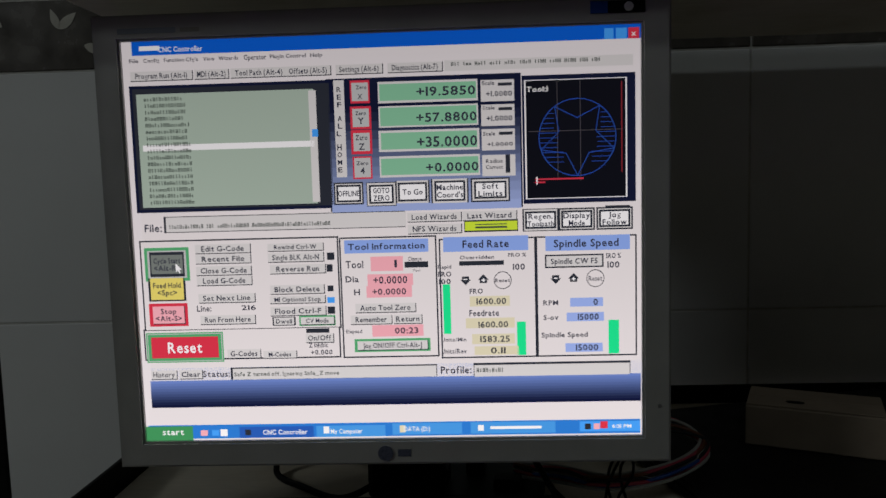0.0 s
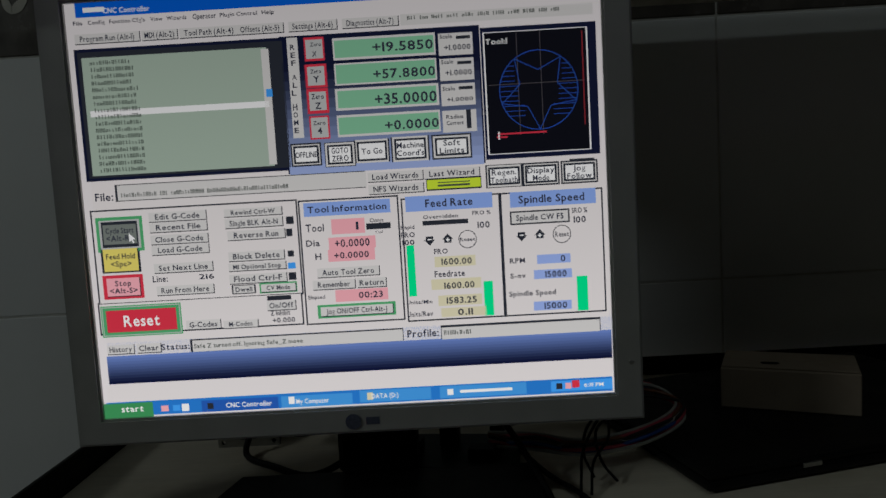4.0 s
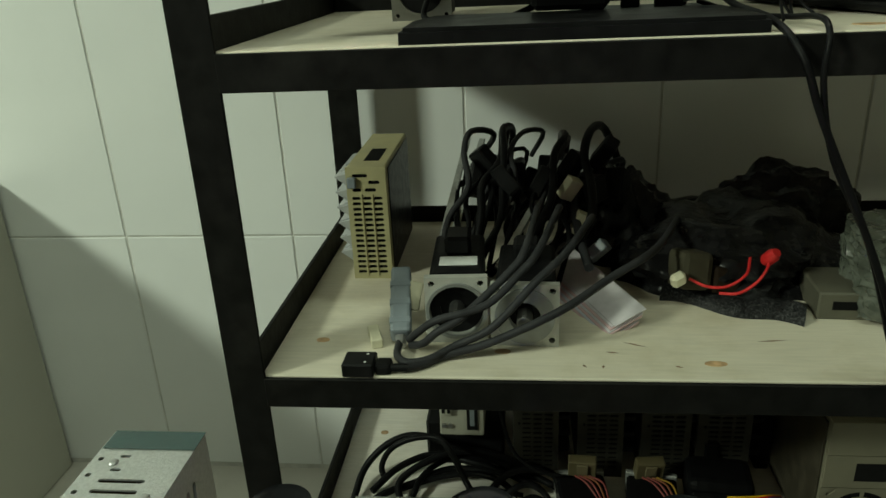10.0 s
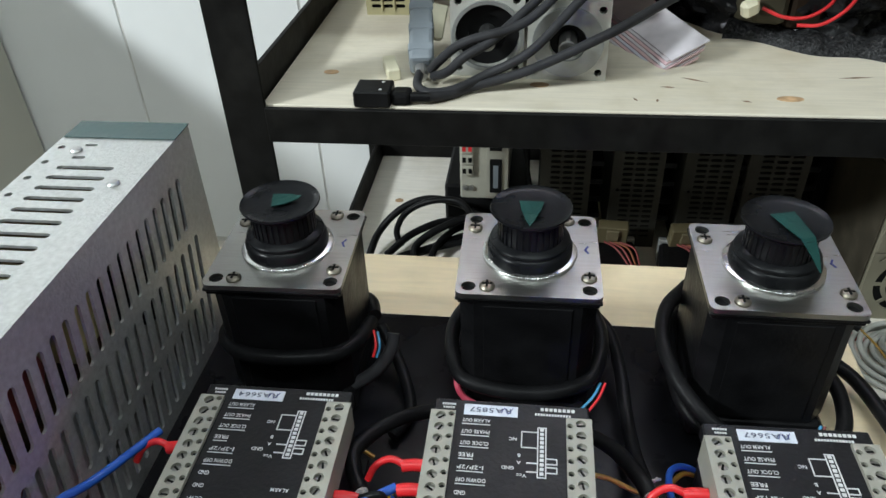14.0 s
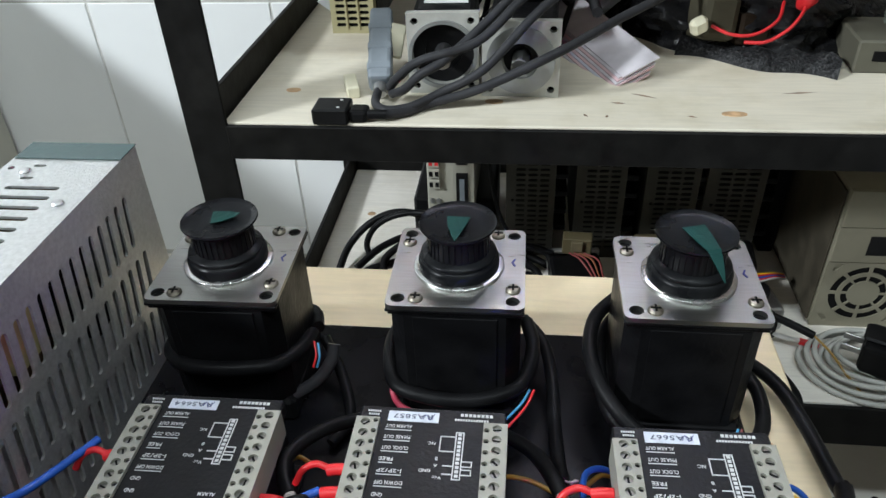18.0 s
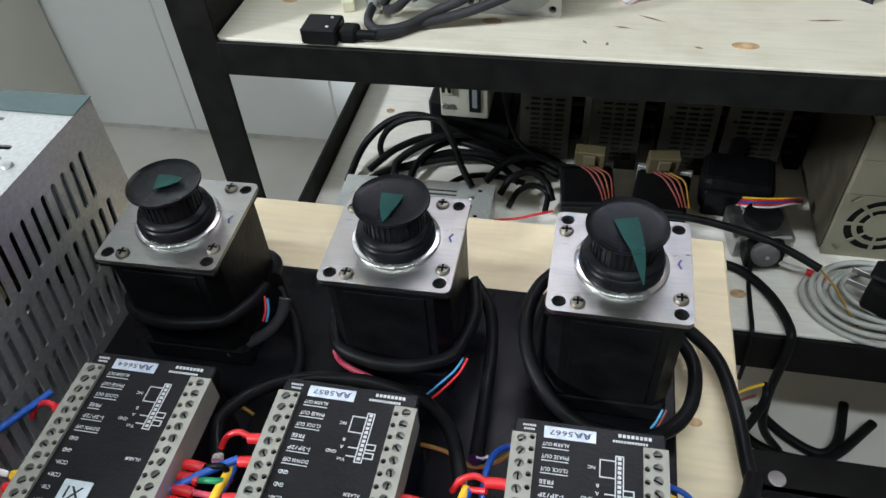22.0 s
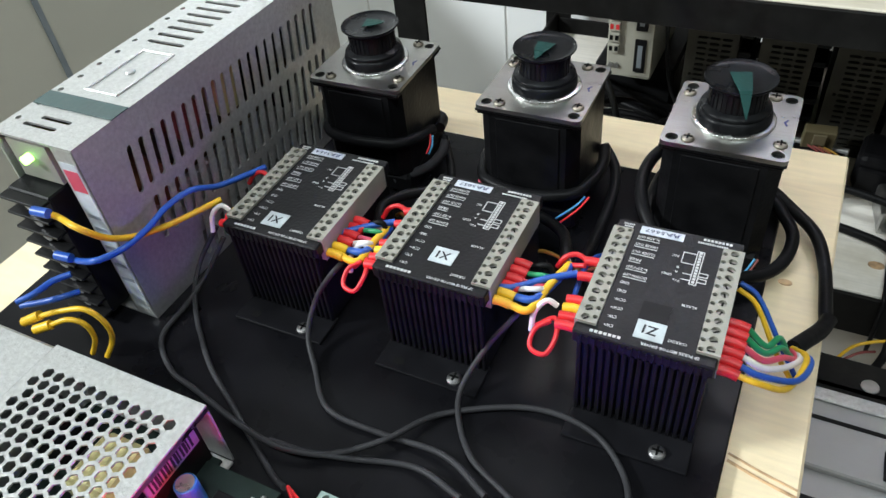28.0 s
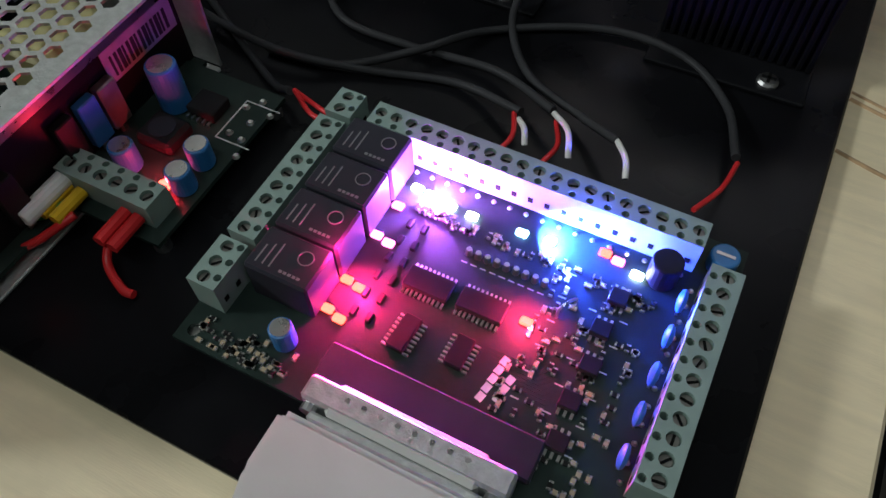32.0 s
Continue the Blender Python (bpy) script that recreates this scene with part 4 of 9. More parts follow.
for cx, cy in ((-0.2042, 0.1320), (-0.1190, 0.1320), (-0.0252, 0.1290)):
    x = cx - 0.0285
    for i, sm in ((0, RED_PVC), (1, RED_PVC), (2, YELLOW_PVC), (3, RED_PVC), (6, RED_PVC), (8, RED_PVC)):
        if cx < -0.2 and i in (3, 6):
            continue
        ferrule(x, cy - 0.0283 + 0.005 * i, -1, sm)
    y = cy - 0.0283
    if cx > -0.2:
        cable("driver_wire", [(x - 0.010, y, TERM_Z), (x - 0.0155, y - 0.004, TERM_Z - 0.003), (x - 0.0155, y - 0.010, TERM_Z - 0.008), (x - 0.0085, y - 0.0115, TERM_Z - 0.008), (x - 0.006, y - 0.005, TERM_Z - 0.003), (x - 0.009, y + 0.003, TERM_Z - 0.001), (x - 0.0175, y + 0.003, TERM_Z - 0.009)], 0.0011, RED_PVC, "red looped wire beside a driver's terminals", "wire", "driver wires")
    cable("driver_wire", [(x - 0.0105, y + 0.010, TERM_Z - 0.001), (x - 0.015, y + 0.009, TERM_Z + 0.0015), (x - 0.019, y + 0.005, TERM_Z - 0.003), (x - 0.0195, y + 0.002, TERM_Z - 0.012)], 0.0013, WHITE_PVC, "white wire beside a driver's terminals", "wire", "driver wires")
    cable("driver_wire", [(x - 0.007, y + 0.040, TERM_Z), (x - 0.012, y + 0.041, TERM_Z + 0.001), (x - 0.017, y + 0.0395, TERM_Z - 0.001), (x - 0.020, y + 0.037, TERM_Z - 0.006)], 0.0013, RED_PVC, "red wire beside a driver's terminals", "wire", "driver wires")
    if cx > -0.2:
        cable("driver_wire", [(x - 0.0425, y + 0.0095, TERM_Z), (x - 0.032, y + 0.012, TERM_Z + 0.0005), (x - 0.020, y + 0.022, TERM_Z + 0.0005), (x - 0.0085, y + 0.0305, TERM_Z)], 0.0016, BLUE_PVC, "blue wire running from one driver to the next", "wire", "driver wires")
cable("driver_wire", [(-0.0615, 0.124, 0.684), (-0.0622, 0.136, 0.685), (-0.0630, 0.150, 0.682), (-0.0605, 0.162, 0.677), (-0.0540, 0.1685, 0.672), (-0.045, 0.171, 0.664)], 0.0013, BLUE_PVC, "blue wire arching between two drivers", "wire", "driver wires")
cable("driver_wire", [(-0.094, 0.167, 0.665), (-0.089, 0.165, 0.668), (-0.081, 0.1635, 0.668), (-0.070, 0.160, 0.666), (-0.061, 0.161, 0.670), (-0.054, 0.167, 0.670), (-0.046, 0.170, 0.664)], 0.0010, OCHRE_PVC, "ochre wire passing low between two drivers", "wire", "driver wires")
cable("driver_wire", [(-0.1835, 0.176, 0.656), (-0.179, 0.1745, 0.660), (-0.174, 0.173, 0.658)], 0.0010, OCHRE_PVC, "ochre wire passing low between two drivers", "wire", "driver wires")
cable("driver_wire", [(-0.0705, 0.1405, 0.688), (-0.068, 0.1385, 0.690), (-0.064, 0.1375, 0.692), (-0.0605, 0.1370, TERM_Z)], 0.0012, RED_PVC, "red wire from a lead's cut end to a driver", "wire", "driver wires")
for tip in ([(-0.1702, 0.1400, 0.6818), (-0.1692, 0.1370, 0.6822)], [(-0.0712, 0.1432, 0.6880), (-0.0708, 0.1412, 0.6884)]):
    cable("lead_end", tip, 0.0024, SCREEN_WHITE, "frayed white end of a motor lead's screen", "cable end", "lead ends")
for k in range(5):
    a = 0.9 * k
    cable("lead_end", [(-0.0683, 0.1622, 0.672), (-0.0683 + 0.002 * math.sin(a), 0.1606, 0.6722 + 0.0012 * math.cos(a)), (-0.0675 + 0.0045 * math.sin(a * 1.3), 0.1600 + 0.0016 * (k % 3), 0.6715 + 0.002 * math.cos(a))], 0.0005, SCREEN_WHITE, "frayed white screen strand at a lead's cut end", "wire", "screen strands")
cable("driver_wire", [(0.0035, 0.150, TERM_Z), (0.012, 0.148, TERM_Z - 0.004), (0.024, 0.139, TERM_Z - 0.018), (0.034, 0.132, 0.664)], 0.0011, BLUE_PVC, "navy wire from a driver to its lead", "wire", "driver wires")
cable("driver_wire", [(0.0035, 0.146, TERM_Z), (0.012, 0.144, TERM_Z - 0.005), (0.023, 0.136, TERM_Z - 0.020), (0.033, 0.130, 0.663)], 0.0011, YELLOW_PVC, "yellow wire from a driver to its lead", "wire", "driver wires")

# ---- loose cables on the board ----
cable("signal_cable", [(-0.257, 0.113, 0.678), (-0.264, 0.098, 0.66), (-0.255, 0.079, 0.65), (-0.223, 0.051, 0.65), (-0.196, 0.035, 0.65), (-0.158, 0.013, 0.65), (-0.145, 0.007, 0.656)], 0.0014, DARK_GREY_PVC, "thin dark grey signal cable lying on the black sheet", group="signal cables on the board")
cable("signal_cable", [(-0.168, 0.105, 0.69), (-0.174, 0.098, 0.683), (-0.182, 0.093, 0.669), (-0.182, 0.081, 0.656), (-0.171, 0.068, 0.65), (-0.152, 0.05, 0.65), (-0.123, 0.048, 0.65), (-0.092, 0.048, 0.652), (-0.067, 0.035, 0.657)], 0.0014, DARK_GREY_PVC, "thin dark grey signal cable lying on the black sheet", group="signal cables on the board")
cable("signal_cable", [(-0.077, 0.111, 0.69), (-0.084, 0.103, 0.681), (-0.092, 0.099, 0.668), (-0.099, 0.083, 0.654), (-0.095, 0.069, 0.65), (-0.081, 0.052, 0.65), (-0.059, 0.04, 0.653), (-0.045, 0.03, 0.659)], 0.0014, DARK_GREY_PVC, "thin dark grey signal cable lying on the black sheet", group="signal cables on the board")
cable("signal_cable", [(-0.168, 0.026, 0.65), (-0.142, 0.029, 0.65), (-0.119, 0.043, 0.654), (-0.103, 0.067, 0.65), (-0.068, 0.085, 0.65), (-0.039, 0.084, 0.65), (-0.02, 0.068, 0.65), (-0.012, 0.044, 0.654)], 0.0014, DARK_GREY_PVC, "thin dark grey signal cable lying on the black sheet", group="signal cables on the board")
cable("signal_cable", [(-0.2535, 0.112, 0.672), (-0.2575, 0.096, 0.658), (-0.260, 0.078, 0.65), (-0.257, 0.055, 0.65), (-0.238, 0.04, 0.65), (-0.218, 0.035, 0.65), (-0.165, 0.023, 0.654), (-0.133, 0.031, 0.65), (-0.102, 0.039, 0.65), (-0.076, 0.031, 0.656)], 0.0014, DARK_GREY_PVC, "thin dark grey signal cable lying on the black sheet", group="signal cables on the board")
# stripped ends and their cores at the breakout board
cable("core_wire", [(-0.075, 0.027, 0.657), (-0.07, 0.018, 0.664), (-0.068, 0.014, 0.662)], 0.0009, WHITE_PVC, "white stripped core wire entering a green terminal", group="core wires at the breakout board")
cable("core_wire", [(-0.066, 0.033, 0.658), (-0.058, 0.021, 0.666), (-0.055, 0.015, 0.662)], 0.0009, WHITE_PVC, "white stripped core wire entering a green terminal", group="core wires at the breakout board")
cable("core_wire", [(-0.045, 0.03, 0.659), (-0.04, 0.02, 0.664), (-0.038, 0.015, 0.662)], 0.0009, WHITE_PVC, "white stripped core wire entering a green terminal", group="core wires at the breakout board")
cable("core_wire", [(-0.011, 0.042, 0.654), (-0.013, 0.027, 0.658), (-0.018, 0.013, 0.662)], 0.0008, RED_PVC, "red stripped core wire entering a green terminal", group="core wires at the breakout board")
cable("core_wire", [(-0.079, 0.033, 0.654), (-0.073, 0.017, 0.661), (-0.074, 0.008, 0.662)], 0.0008, RED_PVC, "red stripped core wire entering a green terminal", group="core wires at the breakout board")
cable("core_wire", [(-0.065, 0.033, 0.655), (-0.06, 0.02, 0.66), (-0.061, 0.01, 0.662)], 0.0008, RED_PVC, "red stripped core wire entering a green terminal", group="core wires at the breakout board")
cable("core_wire", [(-0.144, 0.008, 0.656), (-0.131, 0.002, 0.66), (-0.125, -0.0, 0.661)], 0.0008, RED_PVC, "red stripped core wire entering a green terminal", group="core wires at the breakout board")
cable("core_wire", [(-0.144, 0.008, 0.656), (-0.132, -0.001, 0.66), (-0.125, -0.003, 0.661)], 0.0008, RED_PVC, "red stripped core wire entering a green terminal", group="core wires at the breakout board")
cable("supply_wire", [(-0.29, 0.05, 0.729), (-0.284, 0.053, 0.725), (-0.266, 0.049, 0.727), (-0.264, 0.058, 0.714), (-0.264, 0.071, 0.704), (-0.263, 0.087, 0.697), (-0.262, 0.1, 0.693), (-0.252, 0.118, 0.694)], 0.0016, YELLOW_PVC, "yellow supply wire from the tall power supply", group="supply wires")
cable("supply_wire", [(-0.295, 0.05, 0.728), (-0.286, 0.051, 0.728)], 0.0024, BLUE_PVC, "blue crimp sleeve on a supply wire", group="supply wires")
cable("supply_wire", [(-0.296, 0.05, 0.7), (-0.292, 0.053, 0.695), (-0.265, 0.048, 0.708), (-0.263, 0.062, 0.704), (-0.262, 0.077, 0.704), (-0.262, 0.093, 0.706), (-0.261, 0.11, 0.704), (-0.258, 0.126, 0.696), (-0.246, 0.15, 0.694)], 0.0016, BLUE_PVC, "blue supply wire from the tall power supply", group="supply wires")
cable("supply_wire", [(-0.298, 0.05, 0.699), (-0.289, 0.051, 0.699)], 0.0024, BLUE_PVC, "blue crimp sleeve on a supply wire", group="supply wires")
cable("supply_wire", [(-0.301, 0.028, 0.676), (-0.286, 0.032, 0.682), (-0.273, 0.036, 0.684), (-0.267, 0.038, 0.675), (-0.271, 0.039, 0.66), (-0.275, 0.034, 0.65)], 0.0014, YELLOW_PVC, "yellow wire looped beside the mesh supply", group="supply wires")
cable("supply_wire", [(-0.293, 0.027, 0.674), (-0.283, 0.031, 0.678), (-0.277, 0.034, 0.674), (-0.278, 0.035, 0.662), (-0.284, 0.033, 0.65)], 0.0014, YELLOW_PVC, "yellow wire looped beside the mesh supply", group="supply wires")
cable("supply_wire", [(-0.302, 0.024, 0.69), (-0.296, 0.03, 0.692), (-0.294, 0.04, 0.692), (-0.289, 0.047, 0.692)], 0.0016, BLUE_PVC, "blue wire with a blue sleeve by the terminal block", group="supply wires")
cable("supply_wire", [(-0.308, 0.027, 0.682), (-0.297, 0.032, 0.684), (-0.288, 0.037, 0.686), (-0.285, 0.044, 0.684)], 0.0016, BLUE_PVC, "blue wire with a blue sleeve by the terminal block", group="supply wires")
cable("supply_wire", [(-0.186, -0.08, 0.651), (-0.179, -0.072, 0.653), (-0.174, -0.065, 0.656), (-0.172, -0.061, 0.657)], 0.0013, RED_PVC, "red supply wire at the small converter board", group="supply wires")
cable("supply_wire", [(-0.156, -0.058, 0.656), (-0.159, -0.063, 0.654), (-0.157, -0.068, 0.651), (-0.149, -0.072, 0.65), (-0.145, -0.072, 0.65)], 0.0013, RED_PVC, "red supply wire at the small converter board", group="supply wires")
cable("supply_wire", [(-0.193, -0.072, 0.651), (-0.185, -0.066, 0.653), (-0.179, -0.062, 0.656), (-0.177, -0.059, 0.657)], 0.0013, GREEN_PVC, "dark wire at the small converter board", group="supply wires")
for q in ([(-0.310, 0.0245, 0.672), (-0.300, 0.0285, 0.677)], [(-0.3015, 0.0235, 0.671), (-0.2925, 0.0272, 0.6745)]):
    cable("supply_wire", q, 0.0025, YELLOW_PVC, "yellow crimp sleeve on a supply wire", group="supply wires")
# thick motor leads
cable("motor_lead", [(-0.008, 0.268, 0.662), (0.006, 0.264, 0.659), (0.018, 0.257, 0.655), (0.033, 0.241, 0.653), (0.04, 0.217, 0.652), (0.043, 0.186, 0.653), (0.044, 0.178, 0.654)], 0.0033, RUBBER, "thick black motor lead lying on the board beside its motor", group="motor leads")
cable("motor_lead", [(-0.086, 0.257, 0.672), (-0.076, 0.244, 0.668), (-0.072, 0.227, 0.662), (-0.071, 0.201, 0.66), (-0.07, 0.177, 0.664), (-0.069, 0.16, 0.672)], 0.003, RUBBER, "thick black motor lead between two motors", group="motor leads")
cable("motor_lead", [(-0.1702, 0.1395, 0.682), (-0.1745, 0.148, 0.682), (-0.1758, 0.158, 0.682), (-0.166, 0.174, 0.679), (-0.149, 0.186, 0.674), (-0.124, 0.190, 0.672), (-0.103, 0.187, 0.671), (-0.093, 0.182, 0.673), (-0.081, 0.168, 0.680), (-0.074, 0.151, 0.687), (-0.0711, 0.1425, 0.688)], 0.0030, RUBBER, "thick black motor lead looped behind a driver", group="motor leads")
cable("motor_lead", [(-0.183, 0.241, 0.668), (-0.172, 0.226, 0.658), (-0.164, 0.204, 0.653), (-0.17, 0.19, 0.651)], 0.0027, RUBBER, "black motor lead beside the slotted supply", group="motor leads")
cable("motor_lead", [(0.0445, 0.18, 0.655), (0.0415, 0.170, 0.657), (0.036, 0.159, 0.660), (0.0315, 0.1515, 0.661)], 0.0038, RUBBER, "black heat-shrink sleeve at a lead's end", group="motor leads")

# ---- mesh-covered supply ----
BLACK_PCB = mat("dark_green_circuit_board", (0.020, 0.032, 0.028), 0.42, 0, 0.25, 60, 0.1, 300, 0.3, (0.03, 0.045, 0.04), 60)
BLUE_CAN = mat("blue_capacitor_sleeve", (0.03, 0.16, 0.42), 0.35, 0, 0.1, 80)
CHIP = mat("black_chip_epoxy", (0.015, 0.015, 0.016), 0.5, 0, 0.2, 120)
TIN = mat("tinned_leads", (0.66, 0.66, 0.64), 0.3, 1.0, 0.15, 200)
TERM_GREEN = mat("grey_green_terminal_plastic", (0.22, 0.30, 0.27), 0.5, 0, 0.1, 100)
HOOD = mat("pale_grey_plug_hood", (0.56, 0.55, 0.53), 0.5, 0, 0.06, 40, 0.1, 300)
RELAY_PRINT = mat("grey_relay_print", (0.16, 0.16, 0.17), 0.6)
RELAY = mat("dark_relay_case", (0.03, 0.03, 0.04), 0.4, 0, 0.2, 60)
mesh_psu = thing("mesh_power_supply", "flat power supply with a pierced aluminium cover on the sheet", "power supply", (-0.2195, -0.064, PLATE))
hexes = []
for j in range(24):
    for i in range(12):
        hx, hy = -0.0365 + i * 0.0062 + (0.0031 if j % 2 else 0), -0.066 + j * 0.0056
        if hx < 0.036 and hy < 0.066:
            hexes.append(ring(hx, hy, 0.0027, 6, math.pi / 6))
part("cover", perforated(rect(-0.0425, 0.0425, -0.076, 0.076), hexes, 0.0009), ALU_CASE, mesh_psu, "aluminium cover pierced with hexagons", at=(0, 0, 0.042))
part("plain_end", box(-0.09, -0.043, -0.076, 0.076, 0.0, 0.0405, 0.0015), ALU_CASE, mesh_psu)
part("cover_lip", box(0.0416, 0.0425, -0.076, 0.076, 0.0385, 0.0410), mat("sheared_edge_metal", (0.22, 0.22, 0.22), 0.3, 1.0, 0.15, 200), mesh_psu)
part("back_flange", box(-0.0425, 0.0425, 0.0751, 0.076, 0.002, 0.0410), ALU_CASE, mesh_psu)
part("tray", box(-0.0425, 0.0425, -0.076, 0.075, 0.0, 0.0015, 0.0004), ALU_CASE, mesh_psu)
part("insulation", box(0.0345, 0.0350, -0.074, 0.072, 0.002, 0.036), DARK_PLASTIC, mesh_psu)
part("circuit_board", box(-0.040, 0.040, -0.073, 0.072, 0.004, 0.0055), BLACK_PCB, mesh_psu)
part("transformer", box(0.006, 0.031, 0.028, 0.054, 0.006, 0.037, 0.003), YELLOW_FILM, mesh_psu, "yellow taped transformer")
part("transformer_core", box(0.002, 0.0335, 0.036, 0.046, 0.006, 0.033, 0.001), CHIP, mesh_psu)
for x, y, r, h in ((-0.030, 0.05, 0.010, 0.034), (0.004, -0.006, 0.010, 0.034), (-0.022, -0.004, 0.010, 0.034), (-0.03, -0.04, 0.007, 0.028), (-0.012, -0.05, 0.006, 0.026), (0.006, -0.052, 0.006, 0.026)):
    part("capacitor", cyl(r, 0.0056, h, x, y, 20, bevel=0.0008), CHIP, mesh_psu)
for y, mm in ((0.036, STEEL), (0.028, BLUE_CAN), (0.019, CHIP), (-0.004, CHIP)):
    part("power_transistor", box(0.0353, 0.0385, y - 0.0035, y + 0.0035, 0.010, 0.026, 0.0004), mm, mesh_psu)
    part("leg", box(0.0363, 0.0370, y - 0.0012, y + 0.0012, 0.002, 0.010), TIN, mesh_psu)
DULL_LABEL = mat("dulled_sticker", (0.24, 0.245, 0.25), 0.6, 0, 0.2, 150)
lab = part("barcode_label", box(0.0353, 0.0356, 0.040, 0.070, 0.021, 0.034), DULL_LABEL, mesh_psu, "dull white barcode sticker")
for i in range(14):
    part("bar", box(0.0356, 0.0358, 0.0425 + 0.0018 * i, 0.0433 + 0.0018 * i + 0.0003 * (i % 3), 0.0225, 0.0295), INK, lab)
part("led", cyl(0.0016, 0.0352, 0.0385, -0.017, 0.030, 12, axis="X"), glow("red_supply_led", (1.0, 0.05, 0.03), 12), mesh_psu, "lit red indicator")
part("fuse", cyl(0.0028, -0.006, 0.012, 0.0385, 0.012, 14, axis="Y", bevel=0.0005), LABEL_WHITE, mesh_psu, "pale cylindrical fuse")
for y in (-0.03, -0.045, -0.06):
    part("output_terminal", box(0.0353, 0.0425, y - 0.004, y + 0.004, 0.002, 0.010, 0.0005), STEEL, mesh_psu)

# ---- small converter board ----
conv = thing("converter_board", "small green converter board with blue capacitors and a lit red lamp", "circuit board", (-0.165, -0.028, PLATE))
part("circuit_board", box(-0.027, 0.0190, -0.030, 0.033, 0.005, 0.0066), BLACK_PCB, conv)
for x in (-0.024, 0.016):
    for y in (-0.027, 0.030):
        part("standoff", cyl(0.0025, 0, 0.005, x, y, 10), TIN, conv)
tbk = part("terminal_block", terminal_strip(6, 0.0055, 0.009, 0.009), TERM_GREEN, conv, "green-grey terminal block", at=pose(-0.0015, -0.0212, 0.0157, 0, 0, -90))
for i in range(6):
    screw_disc(tbk, (0.0006, -0.0165 + 0.0055 * (i + 0.5), -0.0012), 0.0018, 30 * i)
for x, y, r, h in ((-0.0062, -0.0110, 0.0038, 0.0165), (0.0135, -0.0105, 0.0038, 0.0155), (0.0125, -0.0005, 0.0038, 0.0155), (-0.0095, 0.0150, 0.0048, 0.024)):
    c = part("capacitor", cyl(r, 0.0068, h, x, y, 24, bevel=0.0007), BLUE_CAN, conv, "blue electrolytic capacitor")
    part("can_top", cyl(r * 0.82, h, h + 0.0002, x, y, 20), TIN, c)
part("inductor", box(-0.0100, 0.0030, -0.0035, 0.0085, 0.0067, 0.0118, 0.0012), CHIP, conv)
part("inductor_core", cyl(0.0042, 0.0119, 0.0121, -0.0035, 0.0025, 22), RELAY, conv)
part("chip", box(-0.004, 0.006, 0.0135, 0.0225, 0.0067, 0.0105, 0.0004), CHIP, conv)
for i in range(5):
    part("chip_leg", box(-0.0035 + 0.002 * i, -0.0027 + 0.002 * i, 0.0118, 0.0134, 0.0067, 0.0078), TIN, conv)
for x, y in ((0.0105, 0.024), (0.0155, 0.019), (0.0195, 0.024), (0.012, 0.013), (0.017, 0.012), (0.0195, 0.006), (0.014, 0.028)):
    part("solder_pad", cyl(0.0013, 0.0066, 0.0074, x, y, 10, r2=0.0007), TIN, conv)
part("led", cyl(0.0015, 0.0067, 0.0088, 0.0080, -0.0130, 12), glow("red_converter_led", (1.0, 0.045, 0.03), 60), conv, "lit red indicator")
part("print_frame", box(0.0090, 0.0215, 0.0095, 0.0099, 0.0066, 0.0068), PRINT_WHITE, conv)
part("print_frame", box(0.0090, 0.0215, 0.0262, 0.0266, 0.0066, 0.0068), PRINT_WHITE, conv)
part("print_frame", box(0.0090, 0.0094, 0.0099, 0.0262, 0.0066, 0.0068), PRINT_WHITE, conv)
for x in (-0.0150, -0.0100):
    part("ferrule", cyl(0.0020, -0.0375, -0.026, x, 0.0098, 10, axis="Y"), YELLOW_PVC, conv, "yellow crimp sleeve")
for x in (0.0060, 0.0105):
    part("ferrule", cyl(0.0020, -0.0375, -0.026, x, 0.0098, 10, axis="Y"), RED_PVC, conv, "red crimp sleeve")

# ---- breakout board with its lit lamps ----
BO = Vector((-0.0635, -0.033, PLATE))
brk = thing("breakout_board", "dark green breakout board with screw terminals and brightly lit lamps", "circuit board", BO)
PZ = 0.0051


def at_b(x, y, z=PZ):
    """World x and y on the board, height over its face."""
    return (x - BO.x, y - BO.y, z)


part("circuit_board", perforated(rect(-0.0625, 0.0635, -0.0450, 0.0460), [ring(-0.0585, -0.041, 0.0018, 14), ring(-0.0585, 0.043, 0.0018, 14), ring(0.060, 0.043, 0.0018, 14), ring(0.060, -0.041, 0.0018, 14)], 0.0016), BLACK_PCB, brk, at=(0, 0, PZ))
for x in (-0.0585, 0.060):
    for y in (-0.041, 0.043):
        part("standoff", cyl(0.003, 0, 0.0034, x, y, 12), TIN, brk)


def pcb_terminals(n, pitch, x, y, turn, seed):
    s = part("terminal_block", terminal_strip(n, pitch, 0.0085, 0.0118), TERM_GREEN, brk, "grey-green screw terminal block", at=pose(*at_b(x, y, PZ + 0.0118), 0, 0, turn))
    for i in range(n):
        screw_disc(s, (0.0006, -n * pitch / 2 + pitch * (i + 0.5), -0.0013), 0.0017, 41 * i + seed)
        part("entry", box(-0.0044, -0.00425, -n * pitch / 2 + pitch * (i + 0.35), -n * pitch / 2 + pitch * (i + 0.65), -0.0085, -0.0065), HOLE, s)
    return s


